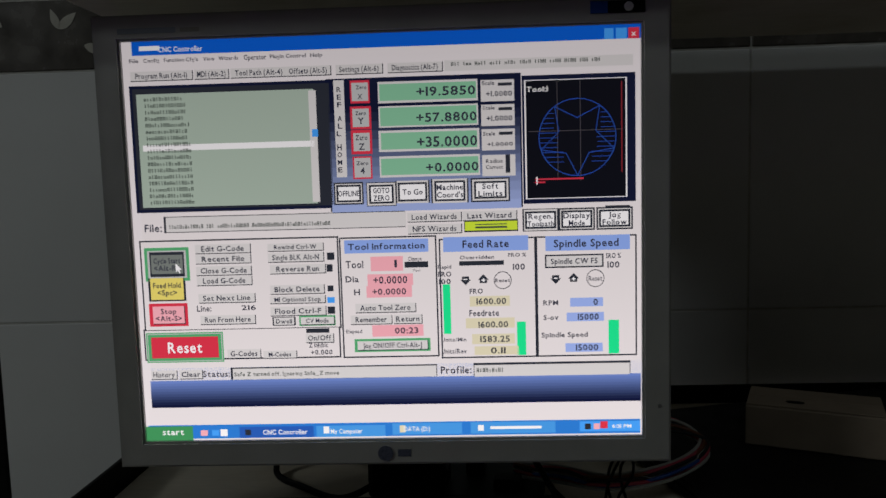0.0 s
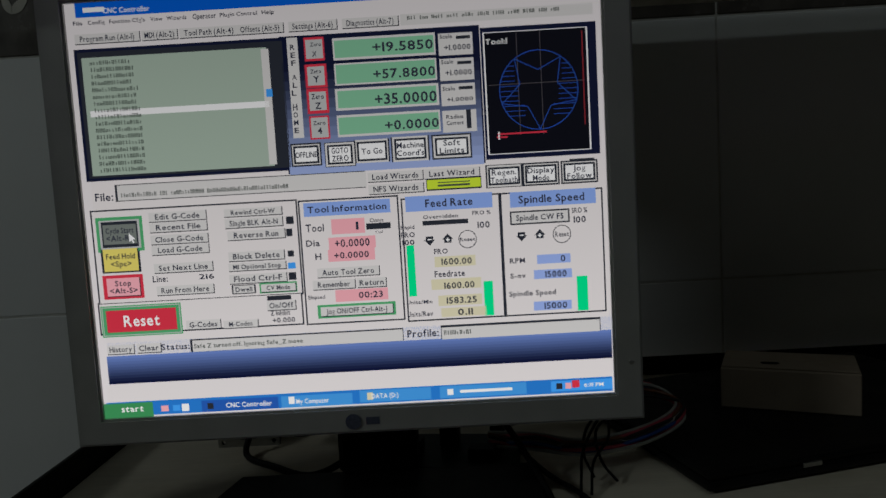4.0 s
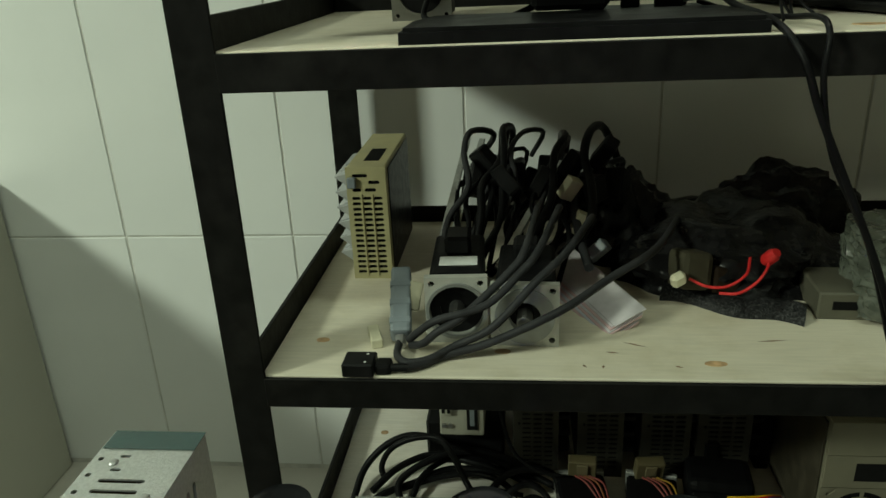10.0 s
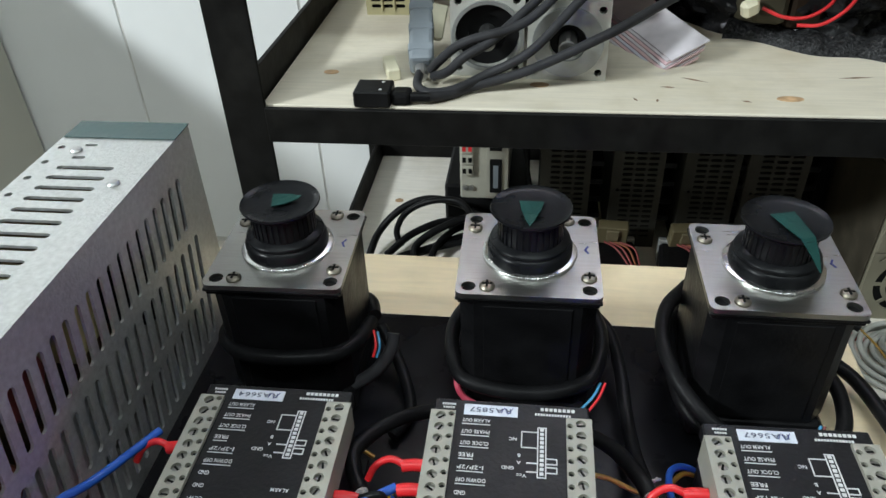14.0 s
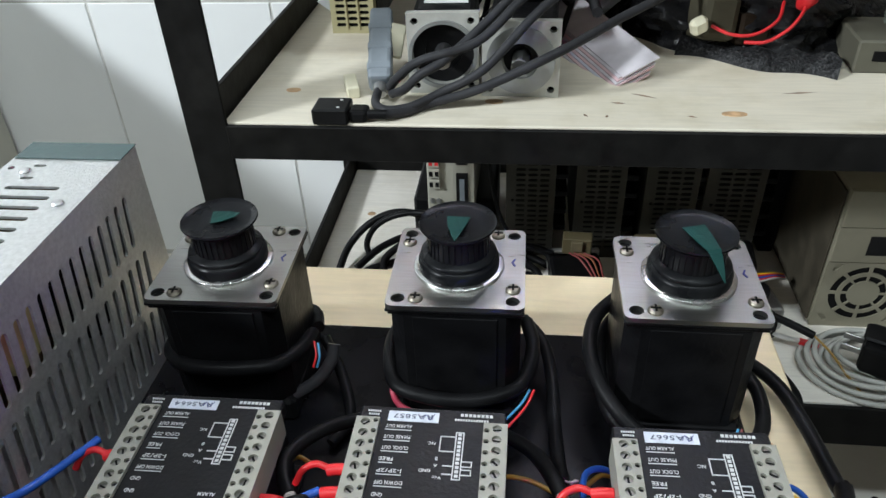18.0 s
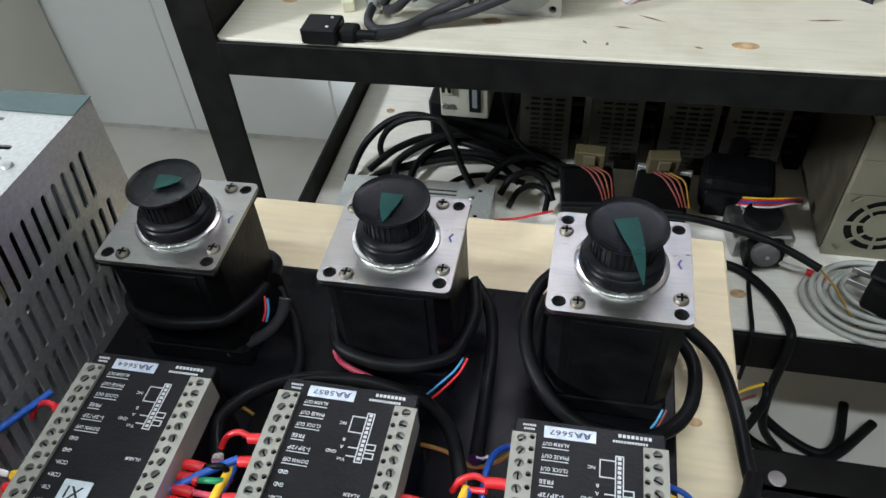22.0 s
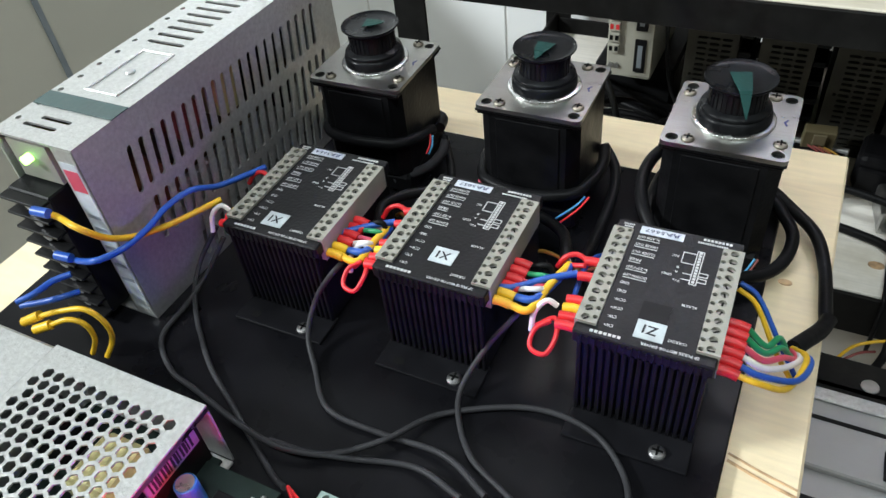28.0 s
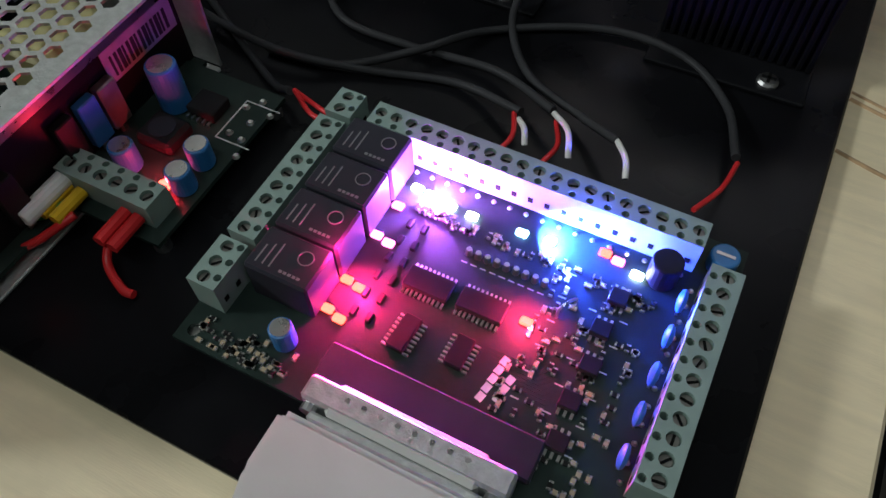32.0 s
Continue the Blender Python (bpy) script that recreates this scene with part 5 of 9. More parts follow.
pcb_terminals(20, 0.005, -0.0622, 0.0042, 90, 0)
pcb_terminals(2, 0.005, -0.1212, 0.0035, 180, 5)
pcb_terminals(9, 0.0051, -0.1215, -0.0265, 180, 9)
pcb_terminals(3, 0.005, -0.1218, -0.0590, 180, 3)
pcb_terminals(12, 0.0051, -0.0048, -0.0340, 0, 7)
for i in range(4):
    r = part("relay", box(-0.0095, 0.0095, -0.0067, 0.0067, 0, 0.0145, 0.0007), RELAY, brk, at=at_b(-0.1050, -0.0085 - 0.0142 * i))
    for k in range(3):
        part("print_bar", box(-0.0070 + 0.0020 * k, -0.0066 + 0.0020 * k, -0.0045, 0.001 + 0.001 * k, 0.0145, 0.0146), RELAY_PRINT, r)
    for k in range(5):
        part("print_bar", box(0.0002 + 0.0013 * k, 0.0011 + 0.0013 * k, -0.0048, -0.0040, 0.0145, 0.0146), RELAY_PRINT, r)
    part("print_mark", perforated(ring(0.0045, 0.0015, 0.0022, 16), [ring(0.0045, 0.0015, 0.0019, 16)], 0.0002), RELAY_PRINT, r, at=(0, 0, 0.0148))
RED_LED, BLUE_LED, WHITE_LED, MAG_LED = glow("red_led", (1.0, 0.045, 0.03), 60), glow("blue_led", (0.25, 0.55, 1.0), 120), glow("white_led", (0.8, 0.85, 1.0), 300), glow("magenta_led", (1.0, 0.10, 0.40), 60)
for x, y, mm in ((-0.0940, -0.0437, RED_LED), (-0.0898, -0.0445, RED_LED), (-0.0940, -0.0535, RED_LED), (-0.0898, -0.0548, RED_LED), (-0.046, -0.034, RED_LED), (-0.035, -0.005, RED_LED), (-0.031, -0.006, MAG_LED), (-0.025, -0.008, WHITE_LED), (-0.058, -0.009, BLUE_LED), (-0.05, -0.008, BLUE_LED), (-0.0940, -0.0275, MAG_LED), (-0.0898, -0.0285, MAG_LED), (-0.0935, -0.016, MAG_LED), (-0.087, -0.0085, WHITE_LED), (-0.080, -0.0095, WHITE_LED), (-0.073, -0.0100, WHITE_LED), (-0.0915, -0.0080, WHITE_LED)):
    part("led", box(-0.0017, 0.0017, -0.0012, 0.0012, 0, 0.0013, 0.0004), mm, brk, "lit indicator", at=at_b(x, y))


def chip(x, y, w, d, n, turn=0):
    c = part("chip", box(-w / 2, w / 2, -d / 2, d / 2, 0.0003, 0.0024, 0.0003), CHIP, brk, at=pose(*at_b(x, y), 0, 0, turn))
    for s in (-1, 1):
        for i in range(n):
            u = -w / 2 + w * (i + 0.5) / n
            part("leg", box(u - w / n * 0.22, u + w / n * 0.22, s * d / 2, s * (d / 2 + 0.0016), 0, 0.0007), TIN, c)


chip(-0.0735, -0.0355, 0.0130, 0.0066, 10)
chip(-0.0580, -0.0352, 0.0130, 0.0066, 10)
chip(-0.0725, -0.0512, 0.0105, 0.0048, 8, 86)
chip(-0.0575, -0.0497, 0.0090, 0.0048, 7, 88)
for i in range(9):
    part("header_pin", cyl(0.0011, 0.0, 0.0022, seg=12, r2=0.0008), TIN, brk, at=at_b(-0.0685 + 0.0028 * i, -0.0212))
    part("print_dash", box(-0.0009, 0.0009, -0.00018, 0.00018, 0, 0.00008), PRINT_WHITE, brk, at=at_b(-0.0685 + 0.0028 * i, -0.0243))
for i in range(5):
    chip(-0.0270 - 0.0010 * (i % 2), -0.0170 - 0.0108 * i, 0.0052, 0.0048, 3, 0)
    d = part("disc_capacitor", lathe([(0.0012, 0), (0.0028, 0.0004), (0.0033, 0.0012), (0.0028, 0.0020), (0.0012, 0.0024)], 18), BLUE_CAN, brk, "blue disc capacitor", at=pose(*at_b(-0.0135, -0.0130 - 0.0112 * i, PZ + 0.0048), 0, 90, 0), smooth=True)
    for yy in (-0.0014, 0.0014):
        part("leg", box(-0.0003, 0.0003, -0.0003, 0.0003, 0, 0.0022), TIN, brk, at=at_b(-0.0123, -0.0130 - 0.0112 * i + yy))
c = part("capacitor", cyl(0.0032, 0.0002, 0.0085, seg=22, bevel=0.0006), BLUE_CAN, brk, "blue electrolytic capacitor", at=at_b(-0.0985, -0.0665))
part("can_top", cyl(0.0026, 0.0086, 0.0088, seg=18), TIN, c)
part("capacitor", cyl(0.0042, 0.0002, 0.0095, seg=22, bevel=0.0006), CHIP, brk, "black electrolytic capacitor", at=at_b(-0.0190, -0.0060))
tr = part("trimmer", cyl(0.0040, 0.0002, 0.0060, seg=22, bevel=0.0006), BLUE_CAN, brk, "blue trimmer", at=at_b(-0.0060, 0.0048))
part("trimmer_slot", box(-0.0025, 0.0025, -0.0005, 0.0005, 0.0060, 0.0062), STEEL, tr)
j = part("wire_link", tube([(-0.0395, -0.0290, 0), (-0.0395, -0.0290, 0.004), (-0.0380, -0.0265, 0.0055), (-0.0365, -0.0240, 0.004), (-0.0365, -0.0240, 0)], 0.0004, 6, 4), TIN, brk)
j.matrix_basis = Matrix.Translation((-BO.x, -BO.y, PZ))
# solder joints of the terminals and relay print
for i in range(20):
    part("solder_pad", cyl(0.0008, 0.0, 0.0007, seg=8, r2=0.0004), TIN, brk, at=at_b(-0.0622 - 0.05 + 0.0025 + 0.005 * i, -0.0022))
for i in range(12):
    part("solder_pad", cyl(0.0008, 0.0, 0.0007, seg=8, r2=0.0004), TIN, brk, at=at_b(-0.0107, -0.0340 - 0.0306 + 0.00255 + 0.0051 * i))
for i in range(6):
    for k in range(2):
        part("diode", box(-0.0016, 0.0016, -0.0008, 0.0008, 0, 0.0013, 0.0003), CHIP, brk, at=pose(*at_b(-0.0875 + 0.0046 * k, -0.0200 - 0.0062 * i), 0, 0, 90))
for i in range(7):
    for k in range(3):
        part("print_dash", box(-0.0011, 0.0011, -0.00018, 0.00018, 0, 0.00008), PRINT_WHITE, brk, at=at_b(-0.0405 + 0.0085 * k, -0.0150 - 0.0078 * i))
# surface-mount scatter
random.seed(7)
for kind, mm, n in (("resistor", CHIP, 110), ("chip_capacitor", mat("tan_ceramic", (0.42, 0.33, 0.22), 0.5), 100)):
    for k in range(n):
        zone = random.random()
        if zone < 0.55:
            x, y = random.uniform(-0.046, -0.0165), random.uniform(-0.071, -0.014)
        elif zone < 0.8:
            x, y = random.uniform(-0.122, -0.094), random.uniform(-0.0765, -0.0685)
        else:
            x, y = random.uniform(-0.090, -0.022), random.uniform(-0.0155, -0.0125)
        turn = random.choice((0, 90))
        b = part(kind, box(-0.0006, 0.0006, -0.0006, 0.0006, 0, 0.0007), mm, brk, at=pose(*at_b(x, y), 0, 0, turn))
        part("solder_end", box(-0.0011, -0.0006, -0.0006, 0.0006, 0, 0.0007), TIN, b)
        part("solder_end", box(0.0006, 0.0011, -0.0006, 0.0006, 0, 0.0007), TIN, b)
for k in range(9):
    for ang, ln in ((0, 0.012), (45, 0.006)):
        t = box(0, ln, -0.00012, 0.00012, 0, 0.00008)
        bmesh.ops.transform(t, matrix=pose(-0.052 + 0.0009 * k + (0.012 if ang else 0), -0.0445 - 0.0010 * k, 0, 0, 0, ang), verts=t.verts)
        t = part("track", t, BLACK_PCB, brk)
        t.matrix_basis = Matrix.Translation((-BO.x, -BO.y, PZ))
for k in range(5):
    part("name_bar", box(-0.0012, 0.0012, -0.0010, 0.0010, 0, 0.0001), PRINT_WHITE, brk, at=pose(*at_b(-0.0480 + 0.0004 * k, -0.0575 + 0.0028 * k), 0, 0, 75))
for k in range(3):
    part("name_bar", box(-0.0012, 0.0012, -0.0010, 0.0010, 0, 0.0001), PRINT_WHITE, brk, at=pose(*at_b(-0.0440 + 0.0004 * k, -0.0560 + 0.0028 * k), 0, 0, 75))
# plug and socket at the front edge
part("socket_body", box(-0.0290, 0.0290, 0.0040, 0.0150, 0.0, 0.0030, 0.0006), RELAY, brk, "dark plastic body of the data socket", at=at_b(-0.0580, -0.0765))
sock = part("data_socket", box(-0.0265, 0.0265, -0.0030, 0.0035, 0.0, 0.0095, 0.0008), ALU_CASE, brk, "metal data socket", at=at_b(-0.0580, -0.0765))
part("socket_shell", box(-0.0200, 0.0200, -0.0042, 0.0045, 0.0008, 0.0092, 0.0015), HOOD, sock)
for s in (-1, 1):
    part("jack_screw", cyl(0.0022, -0.0050, -0.0020, s * 0.0235, 0.006, 12, axis="Y"), STEEL, sock)
for k in range(8):
    part("rivet", cyl(0.0007, 0.0091, 0.0096, -0.0155 + 0.0044 * k, 0.0008, 8), TIN, sock)
plug = thing("data_plug", "pale grey moulded data plug pushed into the breakout board", "plug", (-0.058, -0.111, PLATE + 0.0042))
hb = bmesh.new()
lo = [(-0.0285, 0.0275), (-0.0285, 0.012), (-0.020, -0.020), (0.020, -0.020), (0.0285, 0.012), (0.0285, 0.0275)]
f = hb.faces.new([hb.verts.new((x, y, -0.0040)) for x, y in lo])
ex = bmesh.ops.extrude_face_region(hb, geom=[f])
bmesh.ops.translate(hb, vec=(0, 0, 0.0150), verts=[v for v in ex["geom"] if isinstance(v, bmesh.types.BMVert)])
bmesh.ops.bevel(hb, geom=list(hb.edges), offset=0.0018, segments=2, affect="EDGES")
part("hood", hb, HOOD, plug, "pale grey plastic hood")
fr = perforated(slot(0, 0, 0.030, 0.018), [slot(0, 0, 0.0285, 0.0165)], 0.0004)
part("embossed_frame", fr, HOOD, plug, at=(0.002, 0.006, 0.0113))
part("plug_front", box(-0.0225, 0.0225, 0.0276, 0.0300, -0.0035, 0.0095, 0.0006), ALU_CASE, plug)
part("plug_lead", tube([(0, -0.020, 0.003), (0.001, -0.030, 0.003), (0.004, -0.045, 0.0), (0.004, -0.060, -0.012), (0.002, -0.075, -0.026)], 0.004, 10), HOOD, plug, smooth=True)

lamp("violet_led_light", "POINT", (-0.0845, -0.0095, PLATE + 0.0068), (0, 0, 0), 6.0, (0.46, 0.10, 1.0), 0.0015)
for name, where, target, power, colour in (
        ("blue_led_light", (-0.0500, -0.0080, PLATE + 0.0078), (-0.0445, -0.0045, PLATE + 0.0003), 11.0, (0.03, 0.08, 1.0)),
        ("red_led_light", (-0.0895, -0.0440, PLATE + 0.0125), (-0.0860, -0.0520, PLATE), 1.1, (1.0, 0.012, 0.14)),
        ("red_centre_light", (-0.0465, -0.0335, PLATE + 0.0105), (-0.047, -0.0385, PLATE), 0.5, (1.0, 0.02, 0.10))):
    led = lamp(name, "SPOT", where, target, power, colour, 0.0015)
    led.data.spot_size, led.data.spot_blend = radians(168), 0.25
# extra lamps raised above the LEDs, added to imitate the tint of lens glare
lamp("violet_led_glow", "POINT", (-0.0860, -0.0120, PLATE + 0.0192), (0, 0, 0), 0.16, (0.62, 0.08, 1.0), 0.0015)
lamp("blue_led_glow", "POINT", (-0.0430, -0.0090, PLATE + 0.0185), (0, 0, 0), 0.5, (0.04, 0.07, 1.0), 0.0015)
lamp("red_led_glow", "POINT", (-0.0925, -0.0440, PLATE + 0.0205), (0, 0, 0), 0.3, (1.0, 0.02, 0.22), 0.0015)
lamp("red_converter_light", "POINT", (-0.1570, -0.0410, PLATE + 0.0096), (0, 0, 0), 0.16, (1.0, 0.02, 0.05), 0.0015)

# ---- monitor on the upper shelf ----
MX, MY, MZ = -0.0603, 0.494, 0.94
SW, SH = 0.3415, 0.2715
monitor = thing("computer_monitor", "silver flat-panel monitor showing a machine control program, on a black stand", "monitor", (MX, MY, MZ))
S_TOP = 1.2965 - MZ
S_LEFT = -0.231 - MX
S_RIGHT, S_BOT = S_LEFT + SW, S_TOP - SH


def frame_slab(xa, xb, za, zb, ya, yb, xi0, xi1, zi0, zi1):
    """A picture-frame slab standing in x and z with an opening."""
    b = perforated(rect(xa, xb, za, zb), [rect(xi0, xi1, zi0, zi1)], yb - ya)
    bmesh.ops.transform(b, matrix=Matrix(((1, 0, 0, 0), (0, 0, -1, ya), (0, 1, 0, 0), (0, 0, 0, 1))), verts=b.verts)
    return b


BX0, BX1, BZ0, BZ1 = -0.250 - MX, 0.1305 - MX, 1.006 - MZ, 1.3145 - MZ
bz = frame_slab(BX0, BX1, BZ0, BZ1, -0.004, 0.016, S_LEFT - 0.001, S_RIGHT + 0.001, S_BOT - 0.001, S_TOP + 0.001)
bmesh.ops.bevel(bz, geom=[e for e in bz.edges if all(abs(v.co.y + 0.004) < 1e-5 for v in e.verts) and len(e.link_faces) == 2 and any(abs(f.normal.y) < 0.5 for f in e.link_faces)], offset=0.0016, segments=2, affect="EDGES")
part("bezel", bz, SILVER_PLASTIC, monitor, "silver-grey plastic bezel")
back = box(BX0 + 0.006, BX1 - 0.006, 0.0165, 0.052, BZ0 + 0.006, BZ1 - 0.006, 0.01, seg=2)
part("back_shell", back, DARK_PLASTIC, monitor)
part("brand_bar", box(S_LEFT - 0.001, S_LEFT + 0.038, -0.0044, -0.0042, S_TOP + 0.0055, S_TOP + 0.009), GREY_PLASTIC, monitor, "small dark brand print")
part("brand_bar", box(S_LEFT + 0.041, S_LEFT + 0.054, -0.0044, -0.0042, S_TOP + 0.0058, S_TOP + 0.0085), TERMINAL, monitor)
part("maker_badge", cyl(0.0052, -0.0052, -0.0042, -0.0035, S_BOT - 0.0105, 28, axis="Y"), FADED_INK, monitor, "round grey badge")
part("maker_bar", box(0.005, 0.014, -0.0044, -0.0042, S_BOT - 0.013, S_BOT - 0.008), FADED_INK, monitor)
st = part("feature_sticker", box(S_RIGHT - 0.032, S_RIGHT + 0.003, -0.0046, -0.0042, S_TOP + 0.0075, S_TOP + 0.0155), DARK_PLASTIC, monitor, "small blue and black sticker")
part("sticker_patch", box(S_RIGHT - 0.032, S_RIGHT - 0.021, -0.0048, -0.0046, S_TOP + 0.0078, S_TOP + 0.0152), BLUE_PVC, st)
part("sticker_ring", cyl(0.003, -0.0049, -0.0047, S_RIGHT - 0.0075, S_TOP + 0.0115, 20, axis="Y"), LABEL_WHITE, st)
part("power_lamp", cyl(0.0012, -0.0046, -0.003, S_RIGHT + 0.012, S_BOT + 0.02, 10, axis="Y"), STEEL, monitor)
for k in range(4):
    part("menu_button", box(BX1, BX1 + 0.0012, 0.004, 0.010, 0.2 + 0.014 * k, 0.207 + 0.014 * k, 0.0003), SILVER_PLASTIC, monitor)
neck = box(0.0215 - 0.048, 0.0215 + 0.012, 0.058, 0.094, 0.012, 0.2, 0.004)
part("neck", neck, DARK_PLASTIC, monitor, "black plastic neck")
part("neck_block", box(-0.06, 0.06, 0.0525, 0.080, 0.09, 0.2, 0.006), DARK_PLASTIC, monitor)
sb = bmesh.new()
lo = [(-0.118, -0.036), (0.126, -0.036), (0.126, 0.02), (0.122, 0.072), (-0.106, 0.072), (-0.118, 0.02)]
vs = [sb.verts.new((x, y, 0.0)) for x, y in lo]
fc = sb.faces.new(vs)
ex = bmesh.ops.extrude_face_region(sb, geom=[fc])
bmesh.ops.translate(sb, vec=(0, 0, 0.011), verts=[v for v in ex["geom"] if isinstance(v, bmesh.types.BMVert)])
bmesh.ops.bevel(sb, geom=[e for e in sb.edges if all(v.co.z > 0.01 for v in e.verts)], offset=0.003, segments=2, affect="EDGES")
part("base", sb, DARK_PLASTIC, monitor, "flat black stand base")

GLOW = 24.0


def angle_falloff(m):
    """Bakes the panel's viewing-angle falloff into its emission: weaker towards its upper edge."""
    nt = m.node_tree
    co = nt.nodes.new("ShaderNodeNewGeometry")
    sp = nt.nodes.new("ShaderNodeSeparateXYZ")
    nt.links.new(co.outputs["Position"], sp.inputs["Vector"])
    r = nt.nodes.new("ShaderNodeMapRange")
    r.inputs["From Min"].default_value, r.inputs["From Max"].default_value = 1.02, 1.29
    r.inputs["To Min"].default_value, r.inputs["To Max"].default_value = GLOW * 1.24, GLOW * 0.68
    nt.links.new(sp.outputs["Z"], r.inputs["Value"])
    nt.links.new(r.outputs["Result"], nt.nodes["Principled BSDF"].inputs["Emission Strength"])
    return m


screen = part("screen", box(S_LEFT - 0.0012, S_RIGHT + 0.0012, 0.0, 0.004, S_BOT - 0.0012, S_TOP + 0.0012), angle_falloff(glow("screen_white", (0.74, 0.66, 0.69), GLOW)), monitor, "lit screen with a control program")
UI = {}


def ui_colour(name, rgb):
    UI[name] = angle_falloff(glow("screen_" + name.lower(), rgb, GLOW, (0.02, 0.02, 0.02)))
    return name


PANEL, BTN, WHITE_UI = ui_colour("panel", (0.72, 0.64, 0.66)), ui_colour("button", (0.62, 0.57, 0.58)), ui_colour("white", (0.82, 0.77, 0.80))
TEXT, DARK_UI, BLACK_UI, NIGHT = ui_colour("text", (0.03, 0.03, 0.05)), ui_colour("dark", (0.022, 0.024, 0.035)), ui_colour("black", (0.004, 0.004, 0.008)), ui_colour("night", (0.006, 0.008, 0.03))
BLUE_BAR, SKY_UI, RED_UI, GREY_UI = ui_colour("title", (0.004, 0.10, 0.58)), ui_colour("sky", (0.06, 0.30, 0.80)), ui_colour("red", (0.62, 0.03, 0.06)), ui_colour("grey", (0.17, 0.18, 0.17))
LIST, GREEN_UI, LEAF, AMBER = ui_colour("list", (0.36, 0.42, 0.36)), ui_colour("readout", (0.22, 0.46, 0.30)), ui_colour("leaf", (0.08, 0.34, 0.14)), ui_colour("amber", (0.72, 0.58, 0.14))
GREY_LIGHT = ui_colour("grey_light", (0.46, 0.44, 0.45))
DIM_UI, WINE_UI = ui_colour("dim", (0.07, 0.06, 0.07)), ui_colour("wine", (0.30, 0.02, 0.03))
START_UI = ui_colour("start", (0.05, 0.25, 0.09))
CODE = ui_colour("code", (0.05, 0.06, 0.055))
PINK, CREAM, LILAC, HEAD = ui_colour("pink", (0.80, 0.36, 0.42)), ui_colour("cream", (0.66, 0.58, 0.42)), ui_colour("lilac", (0.30, 0.38, 0.74)), ui_colour("header", (0.24, 0.34, 0.72))
SLIDER, LIME, PATH_BLUE = ui_colour("slider", (0.02, 0.68, 0.25)), ui_colour("lime", (0.55, 0.66, 0.04)), ui_colour("path", (0.02, 0.07, 0.44))
BLUE3 = ui_colour("blue_c", (0.36, 0.40, 0.60))
TASK, TASK_D, TASK_L = ui_colour("task", (0.025, 0.17, 0.56)), ui_colour("task_d", (0.02, 0.09, 0.40)), ui_colour("task_l", (0.06, 0.27, 0.66))


def ui(kind, colour, u, v, w, h, layer):
    """A flat patch of the picture: its middle u, v in millimetres from the screen's upper corner."""
    if kind == "text_bar":
        h, colour = h * 0.65, "code" if colour == "text" else colour
    x, z, y = S_LEFT + u / 1000, S_TOP - v / 1000, -0.00004 * layer - 0.00003
    b = bmesh.new()
    b.faces.new([b.verts.new((x + sx * w / 2000, y, z + sz * h / 2000)) for sx, sz in ((-1, -1), (1, -1), (1, 1), (-1, 1))])
    return part(kind, b, UI[colour], screen)


def ui_text(text, colour, u, v, w, h, layer):
    x, z, y = S_LEFT + u / 1000, S_TOP - v / 1000, -0.00004 * layer - 0.00003
    return write(text, h / 1000 * 1.18, UI[colour], screen, pose(x, y, z, 90), width=w / 1000)


def ui_button(text, colour, u, v, w, h, layer):
    """A raised button: light upper edge, dark lower edge, its words on it in one or two lines."""
    if layer == 6:
        ui("button_line", "dark", u, v, w - 0.4, h - 0.4, layer)
        ui("button", colour, u, v, w - 3.0, h - 3.0, layer + 1)
    else:
        ui("button_shadow", "dark", u + 0.35, v + 0.35, w + 0.5, h + 0.5, layer)
        ui("button", colour, u, v, w, h, layer + 1)
    lines = text.split("|")
    lh = min(h * 0.72 / len(lines), 4.4)
    for i, line in enumerate(lines):
        ui_text(line, "text", u, v + (i - (len(lines) - 1) / 2) * lh * 1.15, min(w * 0.84, len(line) * lh * 0.62), lh, layer + 2)


def ui_ring(colour, u, v, r):
    b = perforated(ring(0, 0, r / 1000, 32), [ring(0, 0, r / 1000 - 0.0005, 32)], 0.00003)
    return part("round_button", b, UI[colour], screen, at=pose(S_LEFT + u / 1000, -0.00022, S_TOP - v / 1000, 90))


ui("title_bar", BLUE_BAR, 175.0, 3.5, 338.0, 9.0, 2)
# title, menus and tabs
ui("title_bar_text", WHITE_UI, 18.0, 3.5, 14.0, 3.0, 4)
ui_text("CNC Controller", WHITE_UI, 39.0, 4.5, 30.0, 4.0, 6)
ui("close_button", RED_UI, 338.0, 4.5, 7.0, 7.0, 4)
ui_text("x", WHITE_UI, 338.0, 4.5, 3.0, 4.0, 6)
ui("window_button", SKY_UI, 330.0, 4.5, 7.0, 7.0, 4)
ui("window_button", SKY_UI, 322.0, 4.5, 6.0, 7.0, 4)
ui_text("File", TEXT, 7.0, 11.5, 6.0, 3.0, 6)
ui_text("Config", TEXT, 19.0, 11.5, 11.0, 3.0, 6)
ui_text("Function Cfg's", TEXT, 39.0, 11.5, 23.0, 3.0, 6)
ui_text("View", TEXT, 58.0, 11.5, 8.0, 3.0, 6)
ui_text("Wizards", TEXT, 71.0, 11.5, 13.0, 3.0, 6)
ui_text("Operator", TEXT, 89.0, 11.5, 15.0, 4.0, 6)
ui_text("Plugin Control", TEXT, 111.0, 11.5, 24.0, 3.0, 6)
ui_text("Help", TEXT, 130.0, 11.5, 8.0, 3.0, 6)
ui_button("Program Run (Alt-1)", BTN, 25.0, 21.5, 42.0, 6.0, 3)
ui_button("MDI (Alt-2)", BTN, 59.0, 21.5, 23.0, 6.0, 3)
